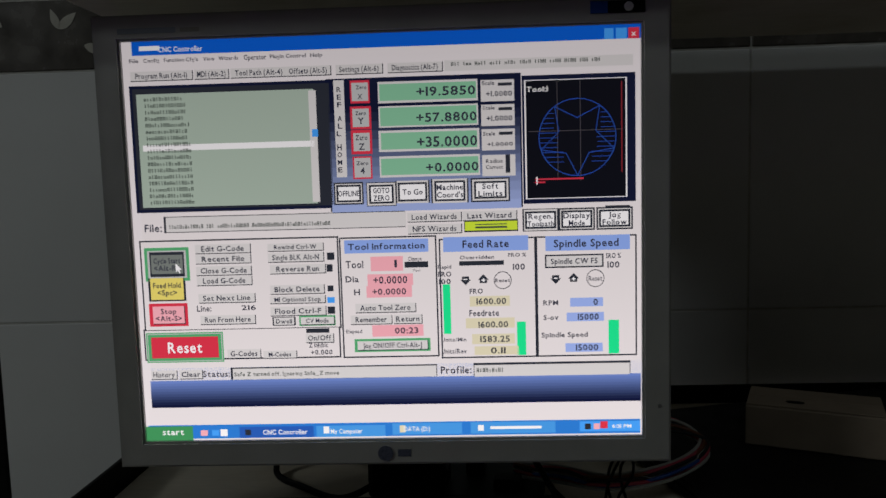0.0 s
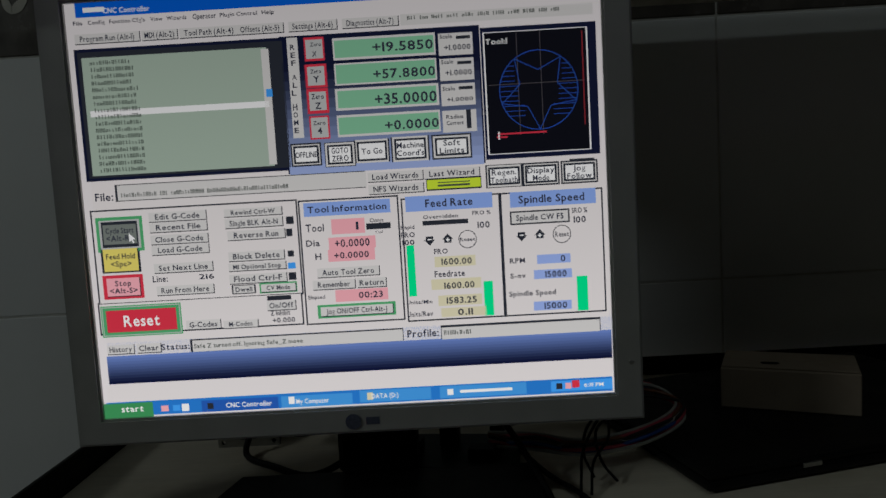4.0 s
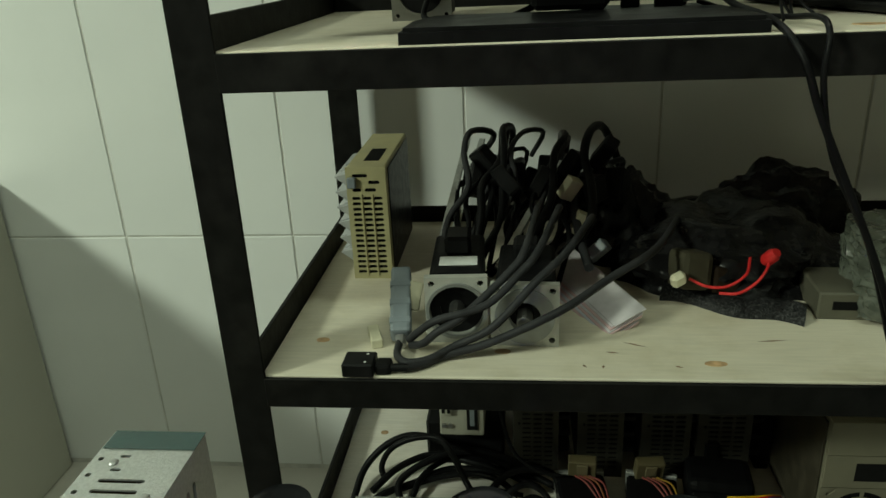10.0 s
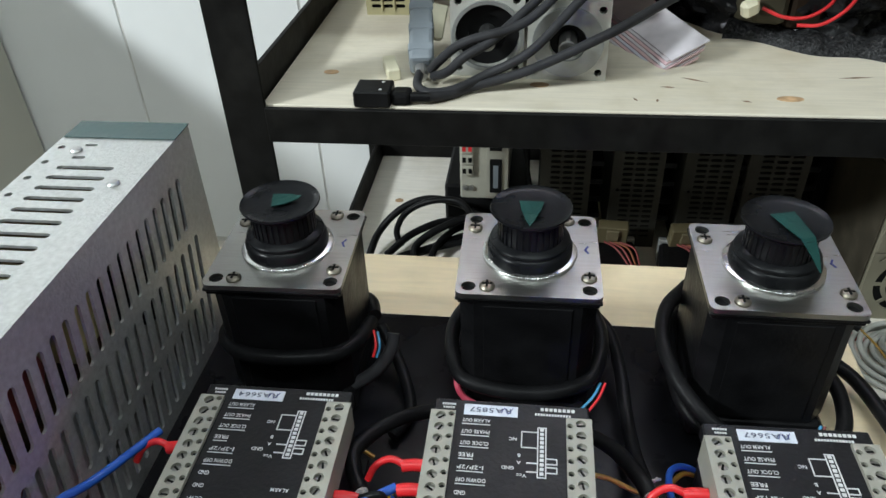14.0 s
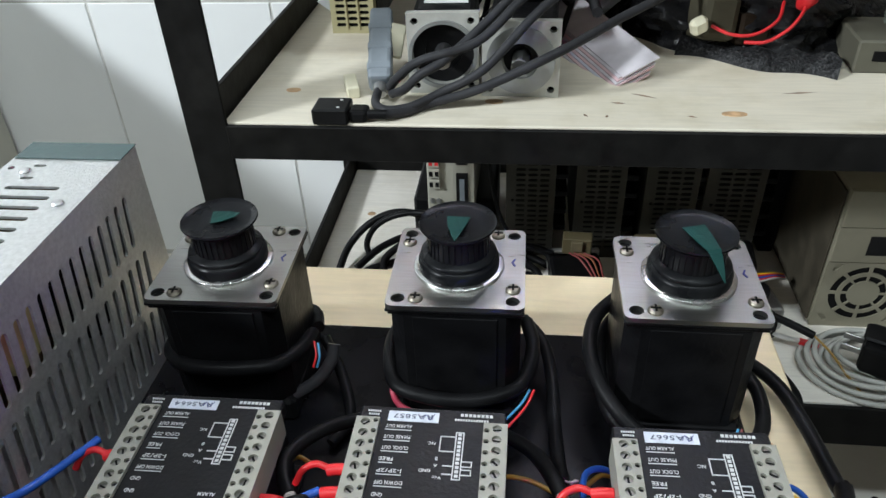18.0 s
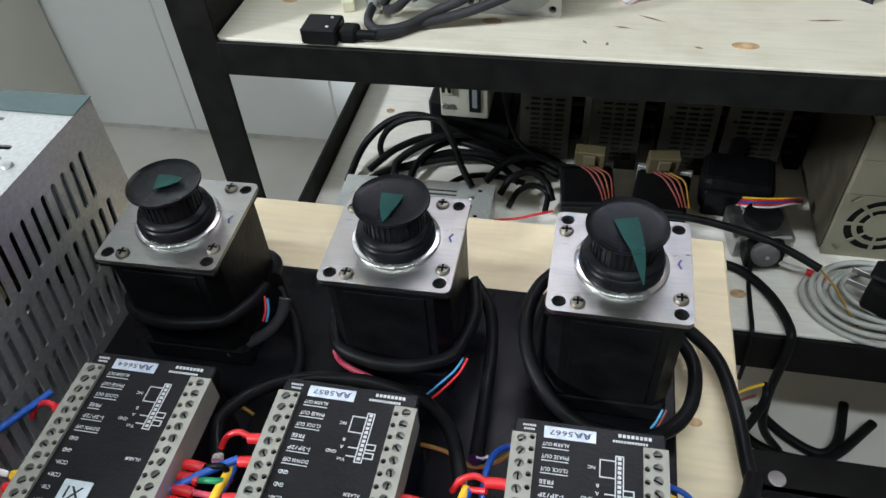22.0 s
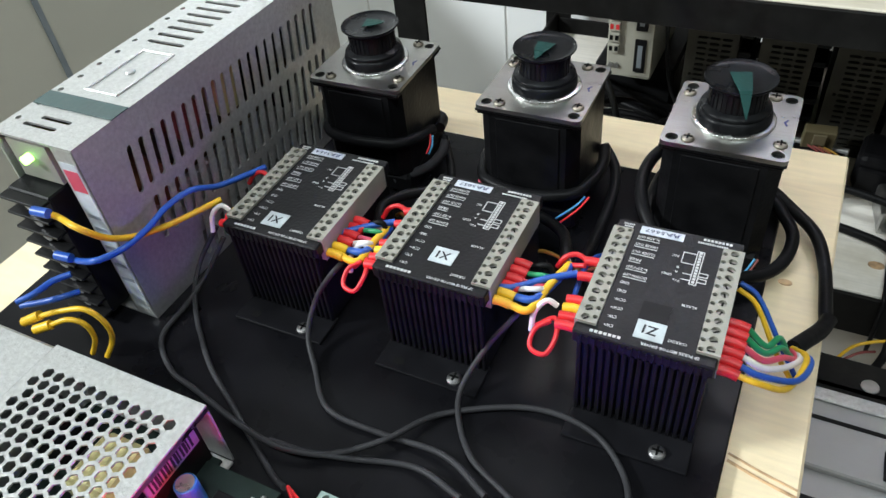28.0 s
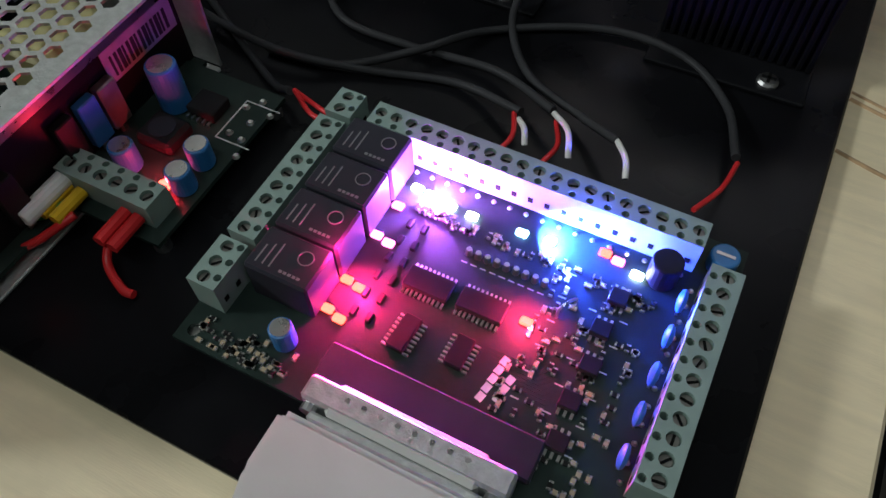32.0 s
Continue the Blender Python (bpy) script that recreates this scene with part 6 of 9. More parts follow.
ui_button("Tool Path (Alt-4)", BTN, 91.0, 21.5, 38.0, 6.0, 3)
ui_button("Offsets (Alt-5)", BTN, 124.0, 21.5, 30.0, 6.0, 3)
ui_button("Settings (Alt-6)", BTN, 158.0, 21.5, 31.0, 6.0, 3)
ui_button("Diagnostics (Alt-7)", BTN, 195.0, 21.5, 36.0, 6.0, 3)
ui("field", BTN, 276.0, 21.5, 123.0, 7.0, 3)
# program listing
ui("dark_panel", NIGHT, 71.0, 70.5, 137.0, 85.0, 2)
ui("bevel", DARK_UI, 71.0, 70.5, 133.0, 81.0, 3)
ui("program_list", LIST, 67.0, 71.5, 120.0, 76.0, 4)
ui("scroll_bar", BTN, 126.0, 71.5, 5.0, 74.0, 5)
ui("scroll_thumb", SKY_UI, 127.0, 62.5, 4.0, 5.0, 6)
ui("current_line", WHITE_UI, 68.0, 69.5, 117.0, 4.0, 5)
random.seed(21)


def scribble(u, v, n, pitch, h, gaps=()):
    """A line of small marks that stand for writing too fine to read."""
    b = bmesh.new()
    for i in range(n):
        if i in gaps:
            continue
        hh = h * random.choice((1.0, 1.0, 0.7))
        for du in ((0, 0.46 * pitch) if random.random() < 0.6 else (0.2 * pitch,)):
            x0, z0 = S_LEFT + (u + i * pitch + du) / 1000, S_TOP - (v + h / 2) / 1000
            b.faces.new([b.verts.new((x0 + dx, -0.00030, z0 + dz)) for dx, dz in ((0, 0), (0.0003 * pitch, 0), (0.0003 * pitch, hh / 1000), (0, hh / 1000))])
    return part("code_line", b, UI[CODE], screen)


scribble(219.0, 20.5, 50, 1.95, 2.4, (3, 7, 12, 17, 22, 27, 32, 37, 42, 46))
for k in range(17):
    scribble(12.2, 37.0 + 4.32 * k, (13, 14, 14, 13, 15, 14, 14)[k] if k < 7 else 15, 2.05, 2.6)
# axis readouts
ui("dark_panel", NIGHT, 200.0, 71.5, 129.0, 88.0, 2)
for i in range(12):
    f = (i / 11) ** 1.6
    ui("gradient", ui_colour("dusk_%d" % i, (0.006 + 0.30 * f, 0.008 + 0.35 * f, 0.03 + 0.60 * f)), 200.0, 47.0 + 6.0 * i, 127.0, 6.05, 3)
ui("home_button", BTN, 144.0, 60.5, 7.0, 64.0, 4)
ui_text("R", TEXT, 144.0, 34.5, 3.0, 4.0, 6)
ui_text("E", TEXT, 144.0, 39.5, 3.0, 4.0, 6)
ui_text("F", TEXT, 144.0, 44.5, 3.0, 4.0, 6)
ui_text("A", TEXT, 144.0, 53.5, 3.0, 4.0, 6)
ui_text("L", TEXT, 144.0, 58.5, 3.0, 4.0, 6)
ui_text("L", TEXT, 143.0, 63.5, 3.0, 4.0, 6)
ui_text("H", TEXT, 143.0, 72.5, 3.0, 5.0, 6)
ui_text("O", TEXT, 143.0, 77.5, 3.0, 4.0, 6)
ui_text("M", TEXT, 143.0, 82.5, 3.0, 4.0, 6)
ui_text("E", TEXT, 143.0, 87.5, 3.0, 4.0, 6)
ui("zero_border", RED_UI, 158.0, 36.5, 13.0, 15.0, 4)
ui("zero_button", GREY_LIGHT, 158.0, 36.5, 11.0, 12.0, 5)
ui_text("Zero", TEXT, 159.0, 33.5, 7.0, 3.0, 6)
ui_text("X", TEXT, 158.0, 39.5, 3.0, 4.0, 6)
ui("readout_frame", BTN, 203.0, 37.5, 66.0, 14.0, 4)
ui("readout", GREEN_UI, 203.0, 37.5, 64.0, 11.0, 5)
ui_text("+19.5850", TEXT, 215.0, 37.5, 39.0, 7.0, 6)
ui("scale_box", BTN, 249.0, 38.5, 22.0, 14.0, 4)
ui_text("Scale", TEXT, 243.0, 33.5, 8.0, 3.0, 6)
ui("dash", DARK_UI, 254.0, 34.5, 9.0, 2.0, 5)
ui_text("+1.0000", TEXT, 250.0, 40.5, 17.0, 4.0, 6)
ui("zero_border", RED_UI, 158.0, 53.5, 14.0, 15.0, 4)
ui("zero_button", GREY_LIGHT, 158.0, 53.5, 11.0, 12.0, 5)
ui_text("Zero", TEXT, 158.0, 50.5, 7.0, 3.0, 6)
ui_text("Y", TEXT, 158.0, 55.5, 4.0, 5.0, 6)
ui("readout_frame", BTN, 203.0, 53.5, 66.0, 14.0, 4)
ui("readout", GREEN_UI, 203.0, 53.5, 64.0, 12.0, 5)
ui_text("+57.8800", TEXT, 215.0, 54.5, 40.0, 7.0, 6)
ui("scale_box", BTN, 249.0, 54.5, 22.0, 14.0, 4)
ui_text("Scale", TEXT, 243.0, 49.5, 8.0, 3.0, 6)
ui("dash", DARK_UI, 254.0, 50.5, 9.0, 2.0, 5)
ui_text("+1.0000", TEXT, 250.0, 56.5, 17.0, 4.0, 6)
ui("zero_border", RED_UI, 158.0, 69.5, 14.0, 16.0, 4)
ui("zero_button", GREY_LIGHT, 158.0, 69.5, 11.0, 12.0, 5)
ui_text("Zero", TEXT, 158.0, 66.5, 8.0, 4.0, 6)
ui_text("Z", TEXT, 158.0, 72.5, 4.0, 5.0, 6)
ui("readout_frame", BTN, 203.0, 69.5, 67.0, 14.0, 4)
ui("readout", GREEN_UI, 203.0, 69.5, 64.0, 11.0, 5)
ui_text("+35.0000", TEXT, 215.0, 70.5, 40.0, 8.0, 6)
ui("scale_box", BTN, 249.0, 70.5, 22.0, 14.0, 4)
ui_text("Scale", TEXT, 243.0, 66.5, 8.0, 3.0, 6)
ui("dash", DARK_UI, 254.0, 66.5, 9.0, 2.0, 5)
ui_text("+1.0000", TEXT, 250.0, 73.5, 17.0, 3.0, 6)
ui("zero_border", RED_UI, 158.0, 86.5, 13.0, 15.0, 4)
ui("zero_button", GREY_LIGHT, 158.0, 86.5, 11.0, 13.0, 5)
ui_text("Zero", TEXT, 158.0, 83.5, 8.0, 3.0, 6)
ui_text("4", TEXT, 158.0, 88.5, 3.0, 5.0, 6)
ui("readout_frame", BTN, 203.0, 86.5, 67.0, 14.0, 4)
ui("readout", GREEN_UI, 203.0, 86.5, 65.0, 11.0, 5)
ui_text("+0.0000", TEXT, 218.0, 87.5, 35.0, 7.0, 6)
ui("scale_box", BTN, 249.0, 87.5, 22.0, 14.0, 4)
ui_text("Radius", TEXT, 246.0, 84.5, 11.0, 3.0, 6)
ui_text("Correct", TEXT, 246.0, 88.5, 11.0, 3.0, 6)
ui("dash", DARK_UI, 255.0, 86.5, 3.0, 12.0, 5)
ui("button_rim", DARK_UI, 148.0, 103.5, 20.0, 15.0, 4)
ui("button_gap", BTN, 148.0, 103.5, 18.0, 13.0, 5)
ui_button("OFFLINE", WHITE_UI, 148.0, 103.5, 17.0, 12.0, 6)
ui("button_rim", DARK_UI, 170.0, 104.5, 20.0, 16.0, 4)
ui("button_gap", BTN, 170.0, 104.5, 19.0, 15.0, 5)
ui_button("GOTO|ZERO", WHITE_UI, 170.0, 104.5, 17.0, 13.0, 6)
ui("button_rim", DARK_UI, 191.0, 103.5, 23.0, 15.0, 4)
ui("button_gap", BTN, 191.0, 103.5, 21.0, 15.0, 5)
ui_button("To Go", WHITE_UI, 191.0, 103.5, 20.0, 13.0, 6)
ui("button_rim", DARK_UI, 216.0, 103.5, 25.0, 16.0, 4)
ui("button_gap", BTN, 216.0, 103.5, 23.0, 16.0, 5)
ui_button("Machine|Coord's", WHITE_UI, 216.0, 103.5, 21.0, 14.0, 6)
ui("button_rim", DARK_UI, 243.0, 103.5, 26.0, 16.0, 4)
ui("button_gap", BTN, 243.0, 103.5, 24.0, 14.0, 5)
ui_button("Soft|Limits", WHITE_UI, 243.0, 103.5, 22.0, 12.0, 6)
# tool path view
ui("dark_panel", NIGHT, 302.0, 71.5, 74.0, 84.0, 2)
ui("view_border", WHITE_UI, 300.0, 71.5, 67.0, 78.0, 3)
ui("tool_path_view", BLACK_UI, 300.0, 71.5, 65.0, 77.0, 4)
ui_text("Tool:1", WHITE_UI, 275.0, 38.5, 14.0, 4.0, 6)
PATH_C, PATH_R = (301.0, 70.5), 25.5
ui("path_line", RED_UI, 289.0, 97.5, 32.0, 1.0, 6)
ui("path_line", DIM_UI, 303.0, 65.5, 0.4, 67.0, 5)
ui("path_line", DIM_UI, 288.0, 65.5, 0.4, 66.0, 5)
ui("path_line", DIM_UI, 300.0, 66.0, 62.0, 0.4, 5)
ui("path_line", WINE_UI, 330.0, 64.5, 0.6, 59.0, 5)
ui("path_line", RED_UI, 276.0, 99.5, 7.0, 1.0, 6)
ui("axis_mark", WHITE_UI, 274.0, 98.5, 1.0, 5.0, 6)
ui("axis_mark", WHITE_UI, 328.0, 87.5, 0.0, 3.0, 6)
# file row
ui("grey_panel", PANEL, 175.0, 175.5, 340.0, 128.0, 1)
ui_text("File:", TEXT, 13.0, 123.5, 12.0, 6.0, 6)
ui("file_frame", DARK_UI, 103.0, 121.5, 165.0, 11.0, 3)
ui("file_field", BTN, 104.0, 121.5, 164.0, 10.0, 4)
scribble(24.0, 123.0, 60, 1.85, 2.8, (13, 17, 30))
ui_button("Load Wizards", BTN, 205.0, 120.5, 36.0, 6.0, 3)
ui_button("NFS Wizards", BTN, 205.0, 128.5, 36.0, 6.0, 3)
ui_button("Last Wizard", BTN, 242.0, 120.5, 36.0, 6.0, 3)
ui("button_rim", DARK_UI, 243.0, 127.5, 36.0, 8.0, 3)
ui("help_button", LIME, 243.0, 127.5, 35.0, 6.0, 4)
ui("text_bar", TEXT, 243.0, 126.5, 21.0, 1.0, 5)
ui("text_bar", TEXT, 243.0, 128.5, 21.0, 2.0, 5)
ui("button_rim", DARK_UI, 276.0, 124.5, 24.0, 15.0, 4)
ui("button_gap", BTN, 276.0, 124.5, 22.0, 14.0, 5)
ui_button("Regen.|Toolpath", WHITE_UI, 276.0, 124.5, 21.0, 12.0, 6)
ui("button_rim", DARK_UI, 300.0, 124.5, 24.0, 15.0, 4)
ui("button_gap", BTN, 300.0, 124.5, 22.0, 13.0, 5)
ui_button("Display|Mode", WHITE_UI, 300.0, 124.5, 21.0, 12.0, 6)
ui("button_rim", DARK_UI, 325.0, 124.5, 24.0, 15.0, 4)
ui("button_gap", BTN, 325.0, 124.5, 22.0, 13.0, 5)
ui_button("Jog|Follow", WHITE_UI, 325.0, 124.5, 21.0, 12.0, 6)
ui("dash", DARK_UI, 327.0, 116.5, 16.0, 1.0, 4)
# run control
ui("panel_border", DARK_UI, 71.0, 163.5, 137.0, 63.0, 2)
ui("grey_panel", PANEL, 71.0, 163.5, 135.0, 61.0, 3)
ui("start_border", LEAF, 21.0, 148.5, 31.0, 23.0, 4)
ui("start_rim", GREY_LIGHT, 21.0, 148.5, 27.0, 19.0, 5)
ui("start_gap", DARK_UI, 21.0, 148.5, 24.0, 17.0, 6)
ui_button("Cycle Start|<Alt-R>", GREY_UI, 21.0, 148.5, 22.0, 13.0, 7)
ui("hold_gap", DARK_UI, 20.0, 165.5, 26.0, 17.0, 4)
ui_button("Feed Hold|<Spc>", AMBER, 20.0, 165.5, 23.0, 15.0, 5)
ui("stop_gap", RED_UI, 20.0, 183.5, 27.0, 16.0, 4)
ui_button("Stop|<Alt-S>", PINK, 20.0, 183.5, 22.0, 12.0, 5)
ui_button("Edit G-Code", BTN, 60.0, 138.5, 38.0, 6.0, 4)
ui_button("Recent File", BTN, 60.0, 145.5, 38.0, 6.0, 4)
ui_button("Close G-Code", BTN, 60.0, 153.5, 38.0, 6.0, 4)
ui_button("Load G-Code", BTN, 60.0, 160.5, 38.0, 6.0, 4)
ui_button("Set Next Line", BTN, 61.0, 172.5, 39.0, 6.0, 4)
ui_button("Run From Here", BTN, 61.0, 187.5, 38.0, 6.0, 4)
ui_text("Line:", TEXT, 45.0, 179.5, 10.0, 5.0, 6)
ui_text("216", TEXT, 76.0, 179.5, 10.0, 4.0, 6)
ui_button("Rewind Ctrl-W", BTN, 110.0, 138.5, 38.0, 5.0, 4)
ui_button("Single BLK Alt-N", BTN, 110.0, 145.5, 38.0, 6.0, 4)
ui_button("Reverse Run", BTN, 111.0, 153.5, 38.0, 6.0, 4)
ui_button("Block Delete", BTN, 110.0, 167.5, 37.0, 6.0, 4)
ui_button("M1 Optional Stop", BTN, 110.0, 174.5, 38.0, 5.0, 4)
ui_button("Flood Ctrl-F", BTN, 110.0, 182.5, 38.0, 6.0, 4)
ui("indicator", DARK_UI, 134.0, 145.5, 5.0, 5.0, 4)
ui("indicator", DARK_UI, 133.0, 153.5, 4.0, 5.0, 4)
ui("indicator", DARK_UI, 133.0, 167.5, 4.0, 4.0, 4)
ui("indicator", SKY_UI, 133.0, 175.5, 5.0, 4.0, 4)
ui("indicator", DARK_UI, 133.0, 182.5, 5.0, 5.0, 4)
ui("rim", DARK_UI, 100.0, 189.5, 16.0, 6.0, 4)
ui_button("Dwell", BTN, 100.0, 189.5, 14.0, 5.0, 5)
ui("rim", LEAF, 123.0, 189.5, 25.0, 7.0, 4)
ui_button("CV Mode", BTN, 123.0, 189.5, 23.0, 5.0, 5)
ui("panel_border", DARK_UI, 70.0, 204.5, 137.0, 22.0, 2)
ui("grey_panel", PANEL, 70.0, 204.5, 135.0, 20.0, 3)
ui("reset_border", LEAF, 30.0, 206.5, 54.0, 21.0, 4)
ui("reset_rim", GREY_LIGHT, 30.0, 206.5, 52.4, 19.6, 5)
ui("reset_gap", LEAF, 30.0, 206.5, 51.2, 18.4, 6)
ui("reset_button", RED_UI, 30.0, 206.5, 47.0, 14.8, 7)
ui_text("Reset", WHITE_UI, 30.0, 206.5, 24.0, 9.0, 9)
ui_button("G-Codes", BTN, 71.0, 211.5, 23.0, 6.0, 4)
ui_button("M-Codes", BTN, 96.0, 212.5, 23.0, 5.0, 4)
ui_button("On/Off", BTN, 124.0, 201.5, 19.0, 6.0, 4)
ui("dash", DARK_UI, 123.0, 196.5, 16.0, 3.0, 4)
ui_text("Z Inhibit", TEXT, 123.0, 206.5, 13.0, 4.0, 6)
ui_text("+0.000", TEXT, 125.0, 211.5, 15.0, 4.0, 6)
# tool information
ui("panel_border", DARK_UI, 173.0, 174.5, 66.0, 83.0, 2)
ui("grey_panel", PANEL, 173.0, 174.5, 64.0, 81.0, 3)
ui("panel_border", DARK_UI, 240.0, 176.5, 65.0, 82.0, 2)
ui("grey_panel", PANEL, 240.0, 176.5, 63.0, 80.0, 3)
ui("panel_border", DARK_UI, 306.0, 176.5, 67.0, 82.0, 2)
ui("grey_panel", PANEL, 306.0, 176.5, 65.0, 80.0, 3)
ui("header", HEAD, 172.0, 139.5, 57.0, 9.0, 4)
ui_text("Tool Information", TEXT, 172.0, 139.5, 52.0, 5.0, 6)
ui_text("Tool", TEXT, 150.0, 151.5, 12.0, 6.0, 6)
ui_text("Dia", TEXT, 148.0, 161.5, 9.0, 5.0, 6)
ui_text("H", TEXT, 151.0, 170.5, 4.0, 5.0, 6)
ui_text("Elapsed", TEXT, 148.0, 197.5, 11.0, 3.0, 6)
ui("field", PINK, 172.0, 151.5, 22.0, 10.0, 4)
ui_text("1", TEXT, 178.0, 151.5, 1.7, 6.0, 6)
ui("field", PINK, 174.0, 162.5, 31.0, 8.0, 4)
ui_text("+0.0000", TEXT, 174.0, 162.5, 23.0, 6.0, 6)
ui("field", PINK, 173.0, 170.5, 31.0, 8.0, 4)
ui_text("+0.0000", TEXT, 173.0, 170.5, 23.0, 5.0, 6)
ui("field", PINK, 178.0, 197.5, 35.0, 8.0, 4)
ui_text("00:23", TEXT, 184.0, 197.5, 16.0, 5.0, 6)
ui("dash", DARK_UI, 192.0, 152.5, 16.0, 4.0, 4)
ui_text("Change", TEXT, 191.0, 148.5, 9.0, 3.0, 6)
ui_text("Tool", TEXT, 192.0, 156.5, 5.0, 2.0, 6)
ui_button("Auto Tool Zero", BTN, 170.0, 181.5, 41.0, 6.0, 4)
ui_button("Remember", BTN, 160.0, 189.5, 28.0, 6.0, 4)
ui_button("Return", BTN, 185.0, 189.5, 19.0, 6.0, 4)
ui("rim", LEAF, 174.0, 207.5, 52.0, 9.0, 4)
ui_button("Jog ON/OFF Ctrl-Alt-J", BTN, 174.0, 207.5, 48.0, 6.0, 5)
# feed rate
ui("header", HEAD, 239.0, 139.5, 57.0, 10.0, 4)
ui_text("Feed Rate", TEXT, 239.0, 139.5, 31.0, 6.0, 6)
ui("dash", DARK_UI, 236.0, 152.5, 30.0, 3.0, 4)
ui_text("Overridden", TEXT, 233.0, 148.5, 23.0, 3.0, 6)
ui_text("FRO %", TEXT, 260.0, 147.5, 12.0, 3.0, 6)
ui_text("100", TEXT, 261.0, 155.5, 8.0, 5.0, 6)
ui_text("Rapid", TEXT, 211.0, 154.5, 9.0, 3.0, 6)
ui_text("FRO", TEXT, 211.0, 159.5, 9.0, 4.0, 6)
ui_text("100", TEXT, 211.0, 164.5, 8.0, 4.0, 6)
ui_text("FRO", TEXT, 232.0, 171.5, 9.0, 4.0, 6)
ui_text("Feedrate", TEXT, 237.0, 186.5, 20.0, 5.0, 6)
ui_text("Units/Min", TEXT, 216.0, 204.5, 17.0, 3.0, 6)
ui_text("Units/Rev", TEXT, 216.0, 212.5, 17.0, 4.0, 6)
ui("slider", SLIDER, 212.0, 183.5, 5.0, 34.0, 4)
ui("slider", SLIDER, 262.0, 204.5, 6.0, 23.0, 4)
ui("field", CREAM, 241.0, 178.5, 27.0, 7.0, 4)
ui_text("1600.00", TEXT, 242.0, 178.5, 20.0, 5.0, 6)
ui("field", CREAM, 241.0, 193.5, 33.0, 7.0, 4)
ui_text("1600.00", TEXT, 243.0, 194.5, 20.0, 5.0, 6)
ui("field", CREAM, 243.0, 204.5, 29.0, 7.0, 4)
ui_text("1583.25", TEXT, 244.0, 204.5, 20.0, 5.0, 6)
ui("field", CREAM, 245.0, 212.5, 30.0, 6.0, 4)
ui_text("0.11", TEXT, 246.0, 212.5, 10.0, 5.0, 6)
# spindle speed
ui("header", HEAD, 307.0, 140.5, 56.0, 10.0, 4)
ui_text("Spindle Speed", TEXT, 306.0, 140.5, 43.0, 6.0, 6)
ui("rim", DARK_UI, 298.0, 152.5, 39.0, 9.0, 4)
ui_button("Spindle CW F5", BTN, 298.0, 152.5, 37.0, 7.0, 5)
ui_text("SRO %", TEXT, 324.0, 149.5, 10.0, 4.0, 6)
ui_text("100", TEXT, 324.0, 155.5, 8.0, 5.0, 6)
ui_text("RPM", TEXT, 282.0, 180.5, 10.0, 4.0, 6)
ui_text("S-ov", TEXT, 282.0, 190.5, 10.0, 4.0, 6)
ui_text("Spindle Speed", TEXT, 291.0, 202.5, 31.0, 4.0, 6)
ui("field", LILAC, 306.0, 180.5, 22.0, 6.0, 4)
ui_text("0", TEXT, 312.0, 180.5, 3.0, 5.0, 6)
ui("field", LILAC, 305.0, 190.5, 25.0, 6.0, 4)
ui_text("15000", TEXT, 307.0, 190.5, 14.0, 5.0, 6)
ui("field", LILAC, 304.0, 211.5, 25.0, 6.0, 4)
ui_text("15000", TEXT, 306.0, 211.5, 15.0, 5.0, 6)
ui("slider", SLIDER, 324.0, 204.5, 7.0, 23.0, 4)
for u, v, way in ((225.0, 164.0, 1), (237.0, 163.5, -1), (285.5, 164.5, 1), (297.5, 164.0, -1)):
    b = bmesh.new()
    b.faces.new([b.verts.new((S_LEFT + (u + du) / 1000, -0.00022, S_TOP - (v + way * dv) / 1000)) for du, dv in ((-2.4, -2.6), (2.4, -2.6), (2.4, -0.4), (3.6, -0.4), (0.0, 3.4), (-3.6, -0.4), (-2.4, -0.4))])
    part("arrow_button", b, UI[DARK_UI], screen)
    ui("arrow_sign", WHITE_UI, u, v - way * 0.6, 2.6, 0.8, 6)
    if way < 0:
        ui("arrow_sign", WHITE_UI, u, v + 0.6, 0.8, 2.6, 6)
ui_ring(DARK_UI, 250.0, 164.5, 6.0)
ui_text("Reset", TEXT, 250.0, 164.5, 10.0, 3.0, 6)
ui_ring(DARK_UI, 312.0, 164.5, 6.0)
ui_text("Reset", TEXT, 312.0, 164.5, 9.0, 4.0, 6)
# status and task bar
ui("gradient", BLUE3, 174.0, 225.5, 338.0, 9.0, 1)
ui_button("History", BTN, 14.0, 225.5, 18.0, 6.0, 4)
ui_button("Clear", BTN, 33.0, 225.5, 16.0, 6.0, 4)
ui_text("Status:", TEXT, 51.0, 225.5, 19.0, 5.0, 6)
ui("field_rim", DARK_UI, 132.5, 225.6, 143.0, 8.6, 3)
ui("field", BTN, 133.0, 226.0, 141.0, 7.6, 4)
ui_text("Safe Z turned off. Ignoring Safe_Z move", CODE, 100.0, 226.0, 73.0, 3.4, 6)
ui_text("Profile:", TEXT, 217.0, 225.5, 21.0, 6.0, 6)
ui("field_rim", DARK_UI, 282.0, 225.5, 106.0, 9.0, 3)
ui("field", BTN, 282.0, 226.5, 105.0, 8.0, 4)
scribble(231.0, 226.0, 9, 2.1, 3.0)
for i in range(10):
    f = (1 - i / 9) ** 1.5
    ui("gradient", ui_colour("fade_%d" % i, (0.005 + 0.13 * f, 0.007 + 0.19 * f, 0.035 + 0.46 * f)), 173.0, 231.0 + 1.9 * i, 338.0, 2.0, 2)
ui("white_strip", PANEL, 172.0, 257.5, 340.0, 16.0, 1)
